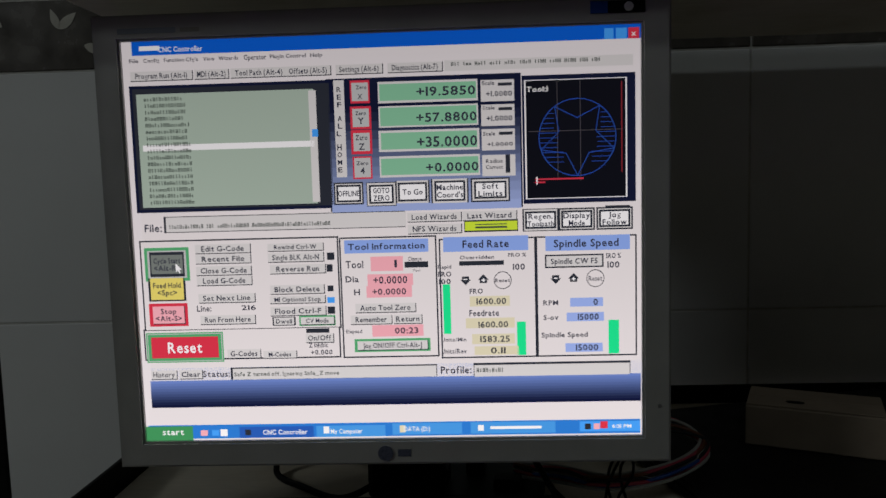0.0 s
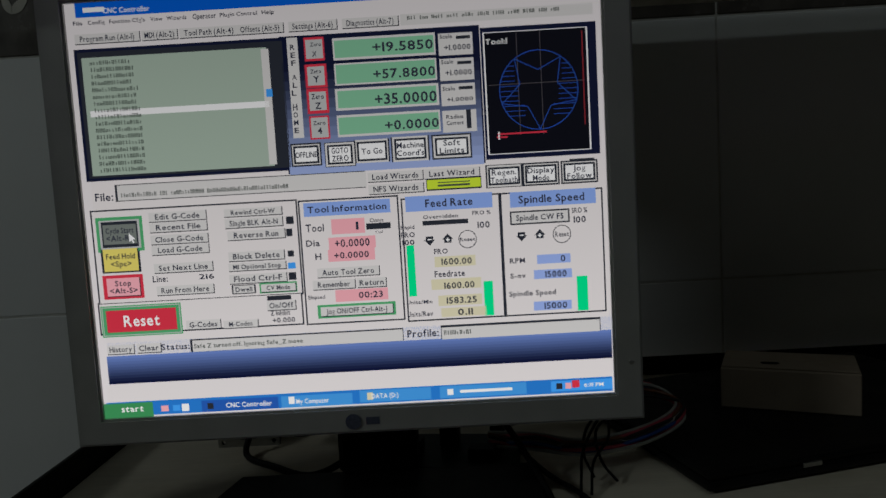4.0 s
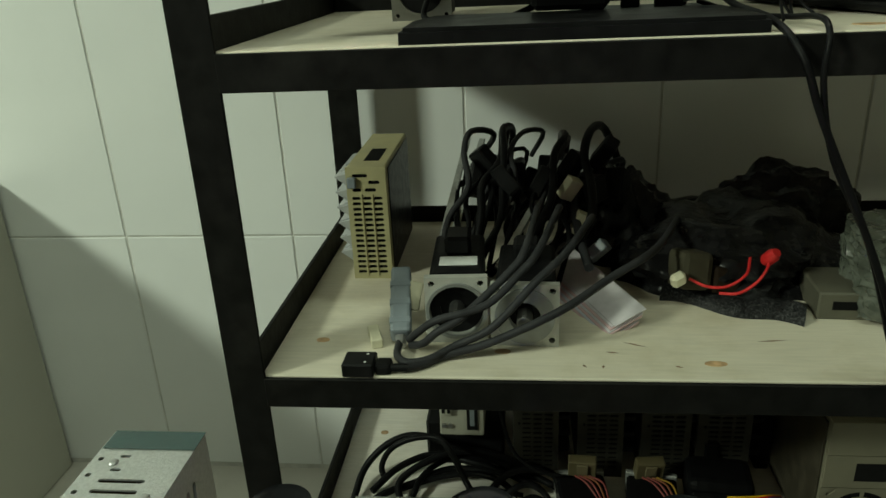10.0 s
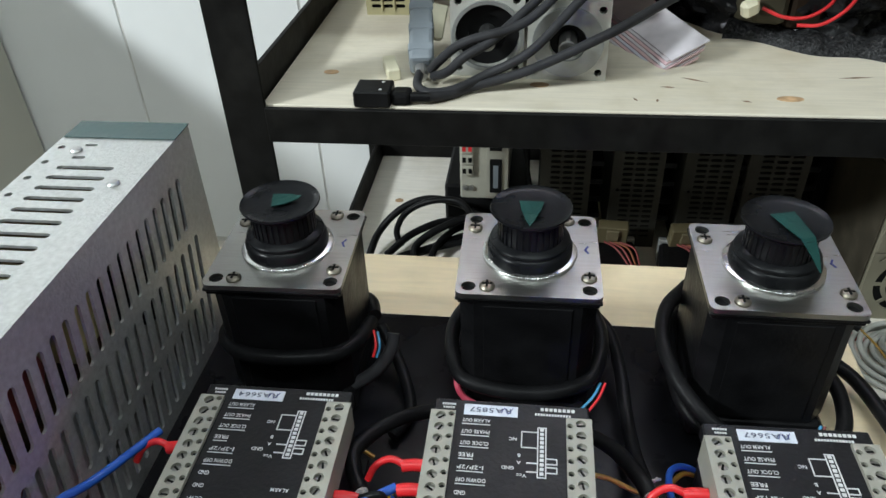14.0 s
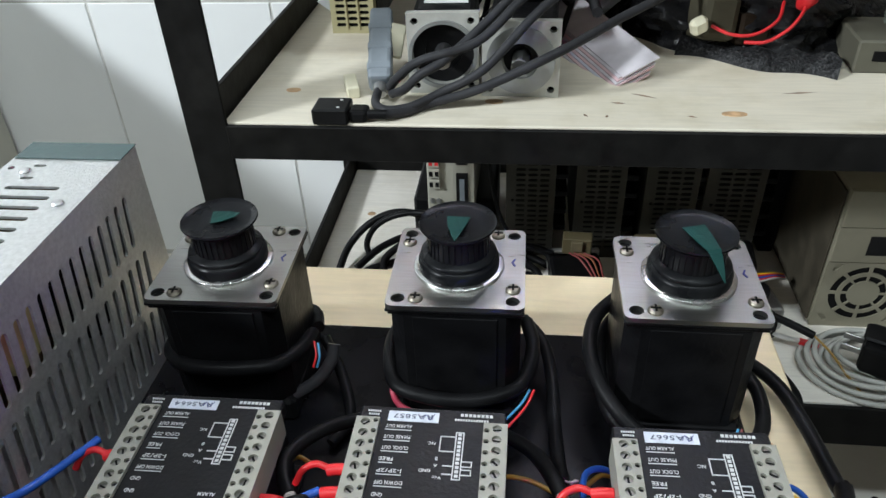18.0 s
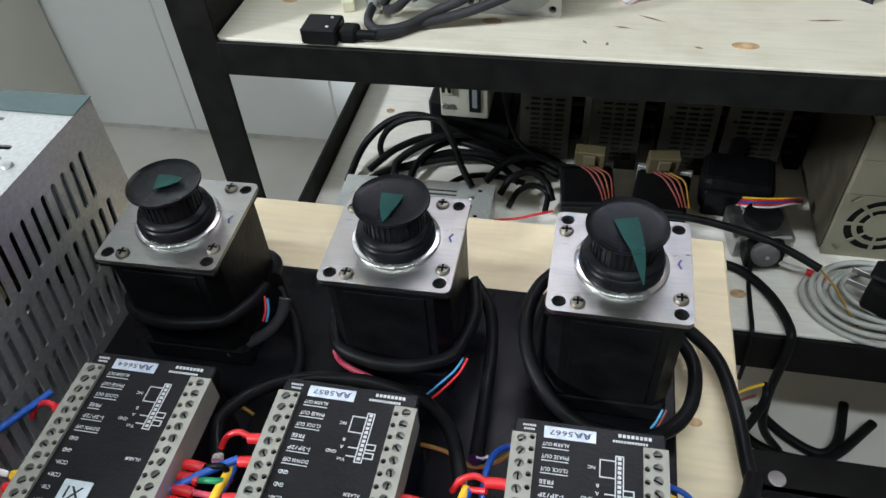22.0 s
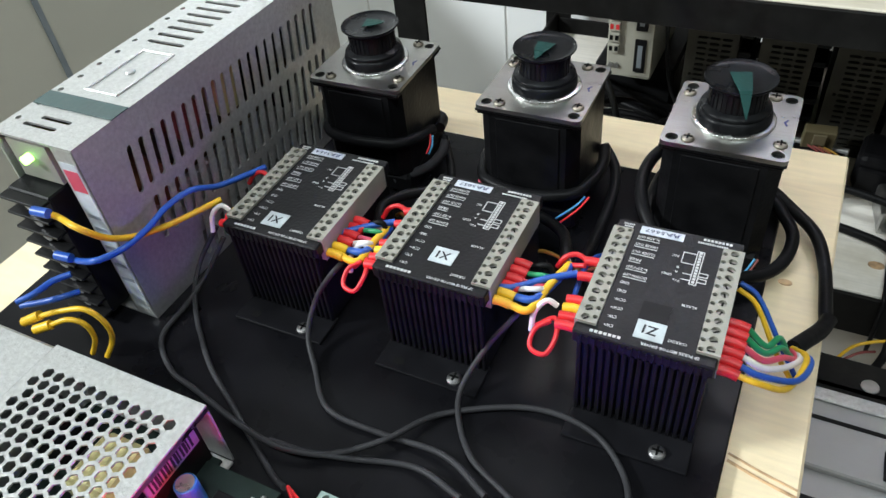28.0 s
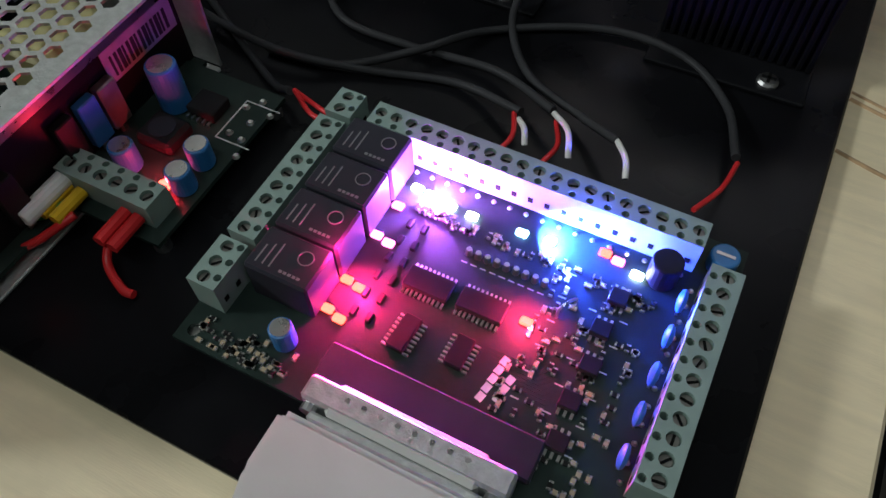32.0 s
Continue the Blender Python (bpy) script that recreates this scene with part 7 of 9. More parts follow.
ui("task_bar", TASK, 171.0, 266.6, 341.0, 9.8, 2)
ui("start_button", START_UI, 15.0, 267.5, 34.0, 10.0, 3)
ui_text("start", WHITE_UI, 18.0, 266.5, 15.0, 5.0, 6)
ui("task_item", TASK_D, 91.0, 267.5, 52.0, 8.0, 3)
ui("task_item", TASK_L, 143.0, 267.5, 48.0, 8.0, 3)
ui("task_item", TASK_L, 196.0, 266.5, 48.0, 8.0, 3)
ui("task_item", TASK_L, 255.0, 266.5, 58.0, 8.0, 3)
ui("task_item", SKY_UI, 321.0, 266.5, 41.0, 7.0, 3)
ui_text("CNC Controller", WHITE_UI, 97.0, 267.5, 31.0, 4.0, 6)
ui_text("My Computer", WHITE_UI, 140.0, 267.5, 22.0, 4.0, 6)
ui_text("DATA (D:)", WHITE_UI, 189.0, 266.5, 18.0, 4.0, 6)
ui("text_bar", WHITE_UI, 257.0, 266.5, 35.0, 3.0, 5)
ui_text("6:31 PM", WHITE_UI, 329.0, 266.5, 13.0, 3.0, 6)
ui("icon", PINK, 40.0, 267.5, 5.0, 4.0, 5)
ui("icon", SKY_UI, 48.0, 267.5, 5.0, 4.0, 5)
ui("icon", WHITE_UI, 54.0, 267.5, 5.0, 5.0, 5)
ui("icon", DARK_UI, 71.0, 267.5, 4.0, 4.0, 5)
ui("icon", WHITE_UI, 126.0, 266.5, 4.0, 5.0, 5)
ui("icon", CREAM, 179.0, 266.5, 4.0, 5.0, 5)
ui("icon", WHITE_UI, 233.0, 266.5, 4.0, 4.0, 5)
ui("icon", DARK_UI, 306.0, 266.5, 4.0, 4.0, 5)
ui("icon", PINK, 312.0, 266.5, 4.0, 4.0, 5)
ui("icon", RED_UI, 317.0, 265.5, 5.0, 5.0, 5)
b = bmesh.new()
b.faces.new([b.verts.new((S_LEFT + u / 1000, -0.00055, S_TOP - v / 1000)) for u, v in ((27.0, 148.0), (27.0, 154.0), (28.4, 152.8), (29.4, 155.0), (30.3, 154.5), (29.4, 152.4), (31.2, 152.2))])
part("mouse_pointer", b, UI[WHITE_UI], screen)
# the star inside its circle, and the hatching between them
ui_ring(PATH_BLUE, *PATH_C, PATH_R)


def ui_line(p, q, w, colour, layer=6):
    (x0, y0), (x1, y1) = p, q
    n = Vector((y0 - y1, x1 - x0)).normalized() * w / 2
    b = bmesh.new()
    b.faces.new([b.verts.new((S_LEFT + a / 1000, -0.00004 * layer - 0.00003, S_TOP - c / 1000)) for a, c in ((x0 + n.x, y0 + n.y), (x1 + n.x, y1 + n.y), (x1 - n.x, y1 - n.y), (x0 - n.x, y0 - n.y))])
    return part("path_line", b, UI[colour], screen)


star = []
for i in range(10):
    a, r = radians(90 + 36 * i), PATH_R * (0.98 if i % 2 == 0 else 0.50)
    star.append((PATH_C[0] + r * math.cos(a), PATH_C[1] + r * math.sin(a)))
for i in range(10):
    ui_line(star[i], star[(i + 1) % 10], 0.45, PATH_BLUE)
for i in range(-7, 8):
    dy = PATH_R * i / 8
    half = math.sqrt(PATH_R ** 2 - dy ** 2)
    inner = PATH_R * (0.60 if i < -1 else 0.50 if i < 3 else 0.36) if abs(i) < 6 else 0
    for s in (-1, 1):
        if inner and half > inner:
            ui_line((PATH_C[0] + s * inner, PATH_C[1] + dy), (PATH_C[0] + s * half, PATH_C[1] + dy), 0.35, PATH_BLUE)

# ---- upper shelf: what stands round the monitor ----
S1, S2, S3 = 0.94, 0.68, 0.434


def lump(rx, ry, rz, amp, freq, seed, sub=4, floor=True):
    """A sagging heap: a squashed ball with creases, flat underneath."""
    b = bmesh.new()
    bmesh.ops.create_icosphere(b, subdivisions=sub, radius=1)
    for v in b.verts:
        n = noise.noise(v.co * freq + Vector((seed, 0, 0))) + 0.5 * abs(noise.noise(v.co * freq * 2.7 + Vector((0, seed, 0))))
        p = v.co * (1 + amp * n)
        v.co = (p.x * rx, p.y * ry, max(p.z * rz, -0.02 * rz) if floor else p.z * rz)
    return b


mot = thing("flange_motor", "small motor with a square aluminium flange and black bore", "motor", (-0.187, 0.662, S1))
fl = perforated(rect(-0.028, 0.028, 0.0, 0.055), [ring(0, 0.0275, 0.0215, 28)] + [ring(sx * 0.023, 0.0275 + sy * 0.023, 0.0022, 10) for sx in (-1, 1) for sy in (-1, 1)], 0.005)
bmesh.ops.rotate(fl, matrix=Euler((radians(90), 0, 0)).to_matrix(), verts=fl.verts)
part("flange", fl, ALU, mot, "aluminium flange")
part("body", box(-0.026, 0.026, 0.0055, 0.07, 0.001, 0.053, 0.003), MOTOR_BLACK, mot)
part("shaft", cyl(0.005, -0.014, 0.006, 0, 0.0275, 16, axis="Y"), STEEL, mot)
part("blade_guard", cyl(0.021, 0.0022, 0.0052, 0, 0.0275, 28, axis="Y"), DARK_PLASTIC, mot)

lap = thing("laptop", "closed black laptop lying flat on the shelf", "laptop", pose(0.179, 0.511, S1, 0, 0, 15))
part("lower_half", box(0.0, 0.34, 0.0, 0.235, 0.002, 0.010, 0.003, seg=2), DARK_PLASTIC, lap)
part("lid", box(0.001, 0.339, 0.001, 0.235, 0.0104, 0.016, 0.002, seg=2), DARK_PLASTIC, lap)
part("front_latch", box(0.078, 0.094, -0.0006, 0.001, 0.009, 0.0125, 0.0004), STEEL, lap, "small bright latch")
for x, y in ((0.02, 0.02), (0.32, 0.02), (0.02, 0.21), (0.32, 0.21)):
    part("rubber_foot", cyl(0.006, 0.0, 0.002, x, y, 12), RUBBER, lap)
CARD = mat("brown_cardboard", (0.30, 0.24, 0.18), 0.8, 0, 0.1, 30, 0.2, 150, 0.3, (0.1, 0.07, 0.04), 8)
bx = thing("cardboard_box", "small brown cardboard box resting on the laptop", "box", pose(0.240, 0.655, S1 + 0.0162, 0, 0, -24))
part("body", box(0, 0.110, 0, 0.062, 0.0, 0.036, 0.001), CARD, bx)
part("flap", box(0.001, 0.109, 0.002, 0.0305, 0.0364, 0.0375, 0.0004), CARD, bx)
part("flap", box(0.001, 0.109, 0.0315, 0.061, 0.0364, 0.0375, 0.0004), CARD, bx)
part("hand_slot", slot_plate(0.016, 0.008), HOLE, bx, at=(0.040, 0.018, 0.0378))

pcb = thing("loose_circuit_board", "bare green circuit board with dark parts, lying among the wires", "circuit board", pose(-0.005, 0.60, S1, 0, 0, -8))
part("board", box(-0.05, 0.06, -0.03, 0.045, 0.006, 0.008), BLACK_PCB, pcb)
for x, y, w, h in ((-0.03, 0.0, 0.02, 0.012), (0.0, 0.02, 0.016, 0.018), (0.03, -0.01, 0.022, 0.009), (0.04, 0.025, 0.012, 0.016)):
    part("component", box(x - w / 2, x + w / 2, y - 0.008, y + 0.008, 0.0082, 0.0082 + h, 0.001), CHIP, pcb)
part("standoff", box(-0.045, 0.055, -0.025, 0.04, 0.0, 0.0058), CHIP, pcb)
random.seed(3)
for k, m in enumerate((GREY_PVC, PINK_PVC, DARK_GREY_PVC, BLUE_PVC, GREY_PVC, BROWN_PVC, DARK_GREY_PVC, PINK_PVC, GREY_PVC)):
    o = 0.004 * (k % 3)
    w = 0.005 * (k // 3)
    cable("loom_wire", [(0.03, 0.60 + w, S1 + 0.012 + o), (0.066, 0.570 + o, S1 + 0.018 + w), (0.105, 0.560 + w, S1 + 0.016 + o), (0.158, 0.572 + o, S1 + 0.021 + w), (0.194 - w * 0.4, 0.612 + w, S1 + 0.026 + o), (0.165, 0.640 - o, S1 + 0.038 + w), (0.105, 0.635 + w, S1 + 0.034 + o), (0.05, 0.625, S1 + 0.020 + w)], 0.0014, m, "thin coloured wire of a loose loom on the shelf", "wire", "loom wires behind the monitor")
for pts in (
        [(0.088, 0.505, 0.003), (0.093, 0.530, 0.012), (0.098, 0.552, 0.020), (0.110, 0.575, 0.030), (0.125, 0.600, 0.036), (0.146, 0.630, 0.036), (0.152, 0.645, 0.030)],
        [(0.105, 0.545, 0.004), (0.100, 0.560, 0.018), (0.108, 0.580, 0.032), (0.130, 0.600, 0.040), (0.150, 0.598, 0.036), (0.158, 0.612, 0.030), (0.150, 0.632, 0.028), (0.138, 0.622, 0.034), (0.143, 0.606, 0.038)],
        [(0.121, 0.538, 0.003), (0.112, 0.550, 0.014), (0.112, 0.570, 0.030), (0.128, 0.588, 0.036), (0.144, 0.594, 0.034), (0.150, 0.618, 0.030)],
        [(0.098, 0.518, 0.003), (0.105, 0.545, 0.016), (0.120, 0.562, 0.028), (0.122, 0.585, 0.038), (0.112, 0.600, 0.036)]):
    cable("loom_wire", [(x, y, S1 + z) for x, y, z in pts], 0.0011, RUBBER, "thin black wire end curling over the loom", "wire", "loom wires behind the monitor")
cable("monitor_lead", [(0.0, 0.56, 1.03), (0.036, 0.585, 0.985), (0.060, 0.545, 0.955), (0.071, 0.470, 0.946), (0.082, 0.440, 0.925), (0.098, 0.437, 0.885), (0.145, 0.436, 0.788), (0.171, 0.437, 0.72), (0.18, 0.445, 0.690), (0.19, 0.47, 0.684)], 0.0026, RUBBER, "black monitor lead hanging over the shelf's front edge", "cable", "monitor leads")
cable("monitor_lead", [(0.05, 0.60, 0.952), (0.072, 0.555, 0.944), (0.092, 0.51, 0.945), (0.097, 0.462, 0.948), (0.096, 0.441, 0.938), (0.095, 0.438, 0.91), (0.108, 0.438, 0.86), (0.14, 0.440, 0.80), (0.165, 0.441, 0.73), (0.185, 0.455, 0.686), (0.21, 0.48, 0.684)], 0.0021, RUBBER, "black monitor lead hanging over the shelf's front edge", "cable", "monitor leads")
cable("monitor_lead", [(-0.08, 0.60, 0.99), (-0.12, 0.62, 0.965), (-0.15, 0.64, 0.962), (-0.162, 0.655, 0.975)], 0.0030, RUBBER, "black lead behind the monitor's stand", "cable", "monitor leads")
cable("monitor_lead", [(-0.07, 0.59, 0.96), (-0.11, 0.575, 0.945), (-0.15, 0.60, 0.944), (-0.18, 0.63, 0.944), (-0.178, 0.645, 0.962)], 0.0028, RUBBER, "black lead behind the monitor's stand", "cable", "monitor leads")
CREAM_PLASTIC = mat("cream_connector_plastic", (0.66, 0.62, 0.46), 0.5, 0, 0.1, 60)
for k in range(2):
    tagged(part("wire_connector", box(-0.006, 0.006, -0.011, 0.011, 0, 0.009, 0.001), CREAM_PLASTIC, at=pose(0.098 + 0.03 * k, 0.606 + 0.03 * k, S1 + 0.033 - 0.012 * k, 14, 10, 40 - 60 * k)), "cream plastic wire connector among the loom", "connector", "loom connectors")

# ---- middle shelf ----
drive = thing("servo_drive", "beige servo drive with a louvred front, standing on the shelf", "drive", (-0.2515, 0.651, S2))
part("body", box(-0.0205, 0.0205, 0.0024, 0.15, 0.0, 0.122, 0.0015), BEIGE_PLASTIC, drive)
holes = []
for c in range(3):
    for k in range(15):
        holes.append(slot(-0.0112 + 0.0112 * c, 0.008 + 0.0058 * k, 0.0092, 0.0036))
holes += [slot(-0.010, 0.098, 0.009, 0.004), slot(0.004, 0.098, 0.012, 0.004), slot(0.008, 0.106, 0.012, 0.004), slot(-0.006, 0.113, 0.016, 0.004)]
fr = perforated(rect(-0.0205, 0.0205, 0.0, 0.122), holes, 0.002)
bmesh.ops.rotate(fr, matrix=Euler((radians(90), 0, 0)).to_matrix(), verts=fr.verts)
part("louvred_front", fr, BEIGE_PLASTIC, drive, "beige plastic grille")
# dark sheet for the shade behind the grille
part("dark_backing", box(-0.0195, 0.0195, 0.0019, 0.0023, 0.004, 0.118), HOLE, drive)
part("dark_side", box(0.0206, 0.0216, 0.012, 0.148, 0.002, 0.118, 0.0004), MOTOR_BLACK, drive)
for x in (-0.0055, 0.0057):
    part("front_rib", box(x - 0.0008, x + 0.0008, -0.0012, 0.0, 0.004, 0.094, 0.0003), BEIGE_PLASTIC, drive)
part("grey_socket", box(-0.019, -0.010, -0.005, 0.0, 0.101, 0.112, 0.0008), GREY_PLASTIC, drive, "grey socket")
part("top_opening", box(-0.006, 0.010, 0.025, 0.075, 0.1218, 0.1224), HOLE, drive)
CLEAR_GREY = mat("grey_translucent_plastic", (0.42, 0.43, 0.44), 0.3, 0, 0.1, 60)
for k in range(6):
    b = bmesh.new()
    z = 0.018 + 0.0165 * k
    v = [b.verts.new(q) for q in ((-0.0207, 0.006, z), (-0.034, 0.006, z + 0.010), (-0.0207, 0.006, z + 0.013), (-0.0207, 0.10, z), (-0.034, 0.10, z + 0.010), (-0.0207, 0.10, z + 0.013))]
    for f in ((0, 1, 2), (5, 4, 3), (0, 3, 4, 1), (1, 4, 5, 2), (2, 5, 3, 0)):
        b.faces.new([v[i] for i in f])
    part("cooling_fin", b, CLEAR_GREY, drive, "grey saw-tooth fin")


CAST_FACE = mat("matt_cast_aluminium", (0.52, 0.52, 0.48), 0.5, 0.3, 0.1, 90, 0.2, 500, 0.3, (0.36, 0.35, 0.31), 60)
CAST_RING = mat("turned_cast_aluminium", (0.30, 0.31, 0.30), 0.4, 0.4, 0.1, 90, 0.1, 600)


def servo(at, w, h, bore, ring_r, depth, label):
    s = thing("servo_motor", label, "motor", at, "servo motors on the shelf")
    fl = perforated(rect(-w / 2, w / 2, 0, h), [ring(0, h / 2, bore, 32)] + [ring(sx * (w / 2 - 0.006), h / 2 + sy * (h / 2 - 0.006), 0.0028, 12) for sx in (-1, 1) for sy in (-1, 1)], 0.007)
    bmesh.ops.rotate(fl, matrix=Euler((radians(90), 0, 0)).to_matrix(), verts=fl.verts)
    part("flange", fl, CAST_FACE, s, "aluminium flange with corner holes")
    rg = perforated(ring(0, 0, ring_r, 40), [ring(0, 0, bore, 40)], 0.003)
    part("pilot_ring", rg, CAST_RING, s, "raised grey aluminium ring", at=pose(0, -0.003, h / 2, 90))
    part("bore_back", cyl(bore + 0.001, 0.0072, 0.010, 0, h / 2, 32, axis="Y"), DARK_PLASTIC, s)
    part("inner_rim", perforated(ring(0, 0, bore * 0.98, 36), [ring(0, 0, bore * 0.6, 36)], 0.002), DARK_PLASTIC, s, at=pose(0, 0.004, h / 2, 90))
    part("shaft", cyl(0.0065, -0.016, 0.008, 0, h / 2, 20, axis="Y", bevel=0.0008), STEEL, s, "bright steel shaft")
    part("key", box(-0.0015, 0.0015, -0.015, -0.002, h / 2 + 0.006, h / 2 + 0.008), STEEL, s)
    part("body", box(-w / 2 + 0.003, w / 2 - 0.003, 0.0105, depth, 0.001, h - 0.002, 0.004, seg=2), MOTOR_BLACK, s)
    for sx in (-1, 1):
        for sy in (-1, 1):
            part("hole_shade", cyl(0.0032, 0.0071, 0.0078, sx * (w / 2 - 0.006), h / 2 + sy * (h / 2 - 0.006), 12, axis="Y"), HOLE, s)
    return s


sv = servo(pose(-0.1515, 0.514, S2, 0, 0, 2), 0.054, 0.062, 0.0235, 0.0262, 0.11, "servo motor with an aluminium flange and a wide black bore")
part("label", box(-0.016, 0.018, 0.030, 0.050, 0.0604, 0.0609), LABEL_WHITE, sv, "white rating sticker")
part("cable_hood", box(-0.012, 0.012, 0.052, 0.085, 0.0604, 0.078, 0.003), DARK_PLASTIC, sv)
sv = servo(pose(-0.093, 0.508, S2, 0, 0, -2), 0.058, 0.058, 0.0135, 0.0255, 0.10, "servo motor with an aluminium flange and a small keyed shaft")
part("cable_hood", box(-0.012, 0.012, 0.050, 0.080, 0.0562, 0.073, 0.003), DARK_PLASTIC, sv)

con = thing("grey_connector", "grey cable connector lying beside a servo motor", "connector", pose(-0.2040, 0.541, S2 + 0.0185, 28, 0, 6))
part("shell", box(-0.009, 0.009, -0.036, 0.036, 0.0, 0.019, 0.003, seg=2), GREY_PLASTIC, con)
for k in range(3):
    part("ridge", box(-0.0094, 0.0094, -0.028 + 0.02 * k, -0.021 + 0.02 * k, 0.006, 0.0196, 0.001), GREY_PLASTIC, con)
part("cable_clamp", cyl(0.005, -0.045, -0.036, 0, 0.009, 14, axis="Y"), STEEL, con)
tagged(part("plug_housing", box(-0.006, 0.006, -0.005, 0.005, -0.013, 0.013, 0.001), CREAM_PLASTIC, at=pose(-0.1925, 0.545, S2 + 0.030, -30, 16, 10)), "cream plug housing leaning on a grey connector", "connector", "cream plug housings")
tagged(part("plug_housing", box(-0.005, 0.005, -0.015, 0.015, 0, 0.009, 0.001), CREAM_PLASTIC, at=pose(-0.225, 0.515, S2, 0, 0, 18)), "cream plug housing lying on the shelf", "connector", "cream plug housings")
blk = thing("black_connector", "flat black cable plug at the shelf's front edge", "connector", (-0.2235, 0.462, S2))
part("shell", box(-0.018, 0.008, -0.009, 0.014, 0.0, 0.012, 0.0012), DARK_PLASTIC, blk)
part("clamp", box(0.0082, 0.022, -0.006, 0.009, 0.0, 0.010, 0.003, seg=2), DARK_PLASTIC, blk)
part("strain_relief", cyl(0.0035, 0.022, 0.036, -0.002, 0.006, 12, axis="X"), RUBBER, blk)
for y in (-0.004, 0.009):
    part("screw_mark", cyl(0.0012, 0.012, 0.0123, 0.001, y, 10), PRINT_WHITE, blk)
GS = "servo cables on the shelf"
LS = "thick dark grey servo cable crossing the motors"
cable("servo_cable", [(-0.190, 0.460, 0.686), (-0.175, 0.470, 0.684), (-0.159, 0.482, 0.685), (-0.119, 0.485, 0.697), (-0.064, 0.490, 0.723), (-0.021, 0.535, 0.731), (0.025, 0.58, 0.74), (0.06, 0.66, 0.74)], 0.0036, DARK_GREY_PVC, LS, group=GS)
cable("servo_cable", [(-0.2005, 0.500, 0.688), (-0.200, 0.482, 0.685), (-0.190, 0.470, 0.685), (-0.172, 0.474, 0.686), (-0.151, 0.486, 0.692), (-0.119, 0.484, 0.711), (-0.085, 0.496, 0.745), (-0.057, 0.53, 0.759), (-0.03, 0.60, 0.765)], 0.0034, DARK_GREY_PVC, LS, group=GS)
cable("servo_cable", [(-0.192, 0.500, 0.690), (-0.183, 0.490, 0.702), (-0.165, 0.484, 0.717), (-0.124, 0.484, 0.731), (-0.097, 0.498, 0.753), (-0.082, 0.52, 0.763), (-0.06, 0.60, 0.775)], 0.0034, DARK_GREY_PVC, LS, group=GS)
cable("servo_cable", [(-0.190, 0.497, 0.686), (-0.178, 0.484, 0.695), (-0.165, 0.480, 0.708), (-0.143, 0.484, 0.721), (-0.105, 0.504, 0.752), (-0.093, 0.52, 0.764), (-0.08, 0.60, 0.775)], 0.0034, DARK_GREY_PVC, LS, group=GS)

PAPER = [mat("white_paper", (0.66, 0.62, 0.66), 0.7, 0, 0.14, 45, 0.3, 90), mat("pink_paper", (0.66, 0.47, 0.49), 0.7, 0, 0.05, 60), mat("lilac_paper", (0.60, 0.60, 0.68), 0.7, 0, 0.05, 60)]
pad = thing("paper_pad", "worn pad of white and pink paper slips on the shelf", "paper", pose(-0.036, 0.608, S2 + 0.0085, 7, -20, 25))
for k in range(9):
    part("sheet", box(-0.030 + 0.0022 * k, 0.010 + 0.0011 * k + 0.0008 * (k % 3), -0.078 + 0.0012 * (k % 4), 0.075, 0.0013 * k + 0.001, 0.0013 * k + 0.0021), PAPER[(1, 0, 1, 2, 1, 0, 1, 0, 0)[k]], pad)

# heap of black cable looms and plugs behind the servo motors
random.seed(11)
for k in range(26):
    x0 = -0.170 + 0.0056 * k + random.uniform(-0.006, 0.006)
    y0 = random.uniform(0.585, 0.66)
    top = random.uniform(0.745, 0.812) - max(0, x0 + 0.05) * 0.7
    lean = random.uniform(0.015, 0.06)
    pts = [(x0 - random.uniform(-0.01, 0.02), y0, S2 + random.uniform(0.008, 0.05))]
    for j in range(1, 5):
        u = j / 5
        pts.append((x0 + lean * u + random.uniform(-0.010, 0.010), y0 + (0.79 - y0) * u + random.uniform(-0.008, 0.008), S2 + 0.03 + (top - S2 - 0.03) * math.sin(1.7 * u) + random.uniform(-0.006, 0.006)))
    pts += [(x0 + lean + random.uniform(-0.015, 0.02), 0.805, top - random.uniform(0.004, 0.014)), (x0 + lean + random.uniform(-0.02, 0.03), 0.822, top - random.uniform(0.045, 0.08))]
    cable("stored_cable", pts, random.uniform(0.0022, 0.0048), RUBBER if k % 4 else DARK_GREY_PVC, "thick black cable in a heap behind the servo motors", "cable", "stored cables in the heap", sides=8, steps=4)
for k in range(14):
    x0 = -0.165 + 0.0115 * k
    h = random.uniform(0.010, 0.022)
    tagged(part("plug", box(-0.008, 0.008, -0.011, 0.011, -h, h, 0.002), DARK_PLASTIC, at=pose(x0 + 0.02, random.uniform(0.68, 0.77), random.uniform(0.745, 0.795), random.uniform(-50, 30), random.uniform(-40, 40), random.uniform(-60, 60))), "black cable plug in a heap of cables", "plug", "plugs in the heap")
for x0, y0, z0, x1, y1, z1 in ((-0.182, 0.6, 0.705, -0.156, 0.8, 0.80), (-0.118, 0.585, 0.719, -0.053, 0.75, 0.778), (-0.172, 0.62, 0.71, -0.140, 0.79, 0.795)):
    d = Vector((x1 - x0, y1 - y0, z1 - z0))
    ob = part("metal_strip", box(-0.0035, 0.0035, -0.0015, 0.0015, 0, d.length, 0.0004), ALU_CASE, at=Matrix.Translation((x0, y0, z0)) @ d.to_track_quat("Z", "Y").to_matrix().to_4x4())
    tagged(ob, "narrow aluminium strip leaning on the cable heap", "strip", "metal strips in the heap")
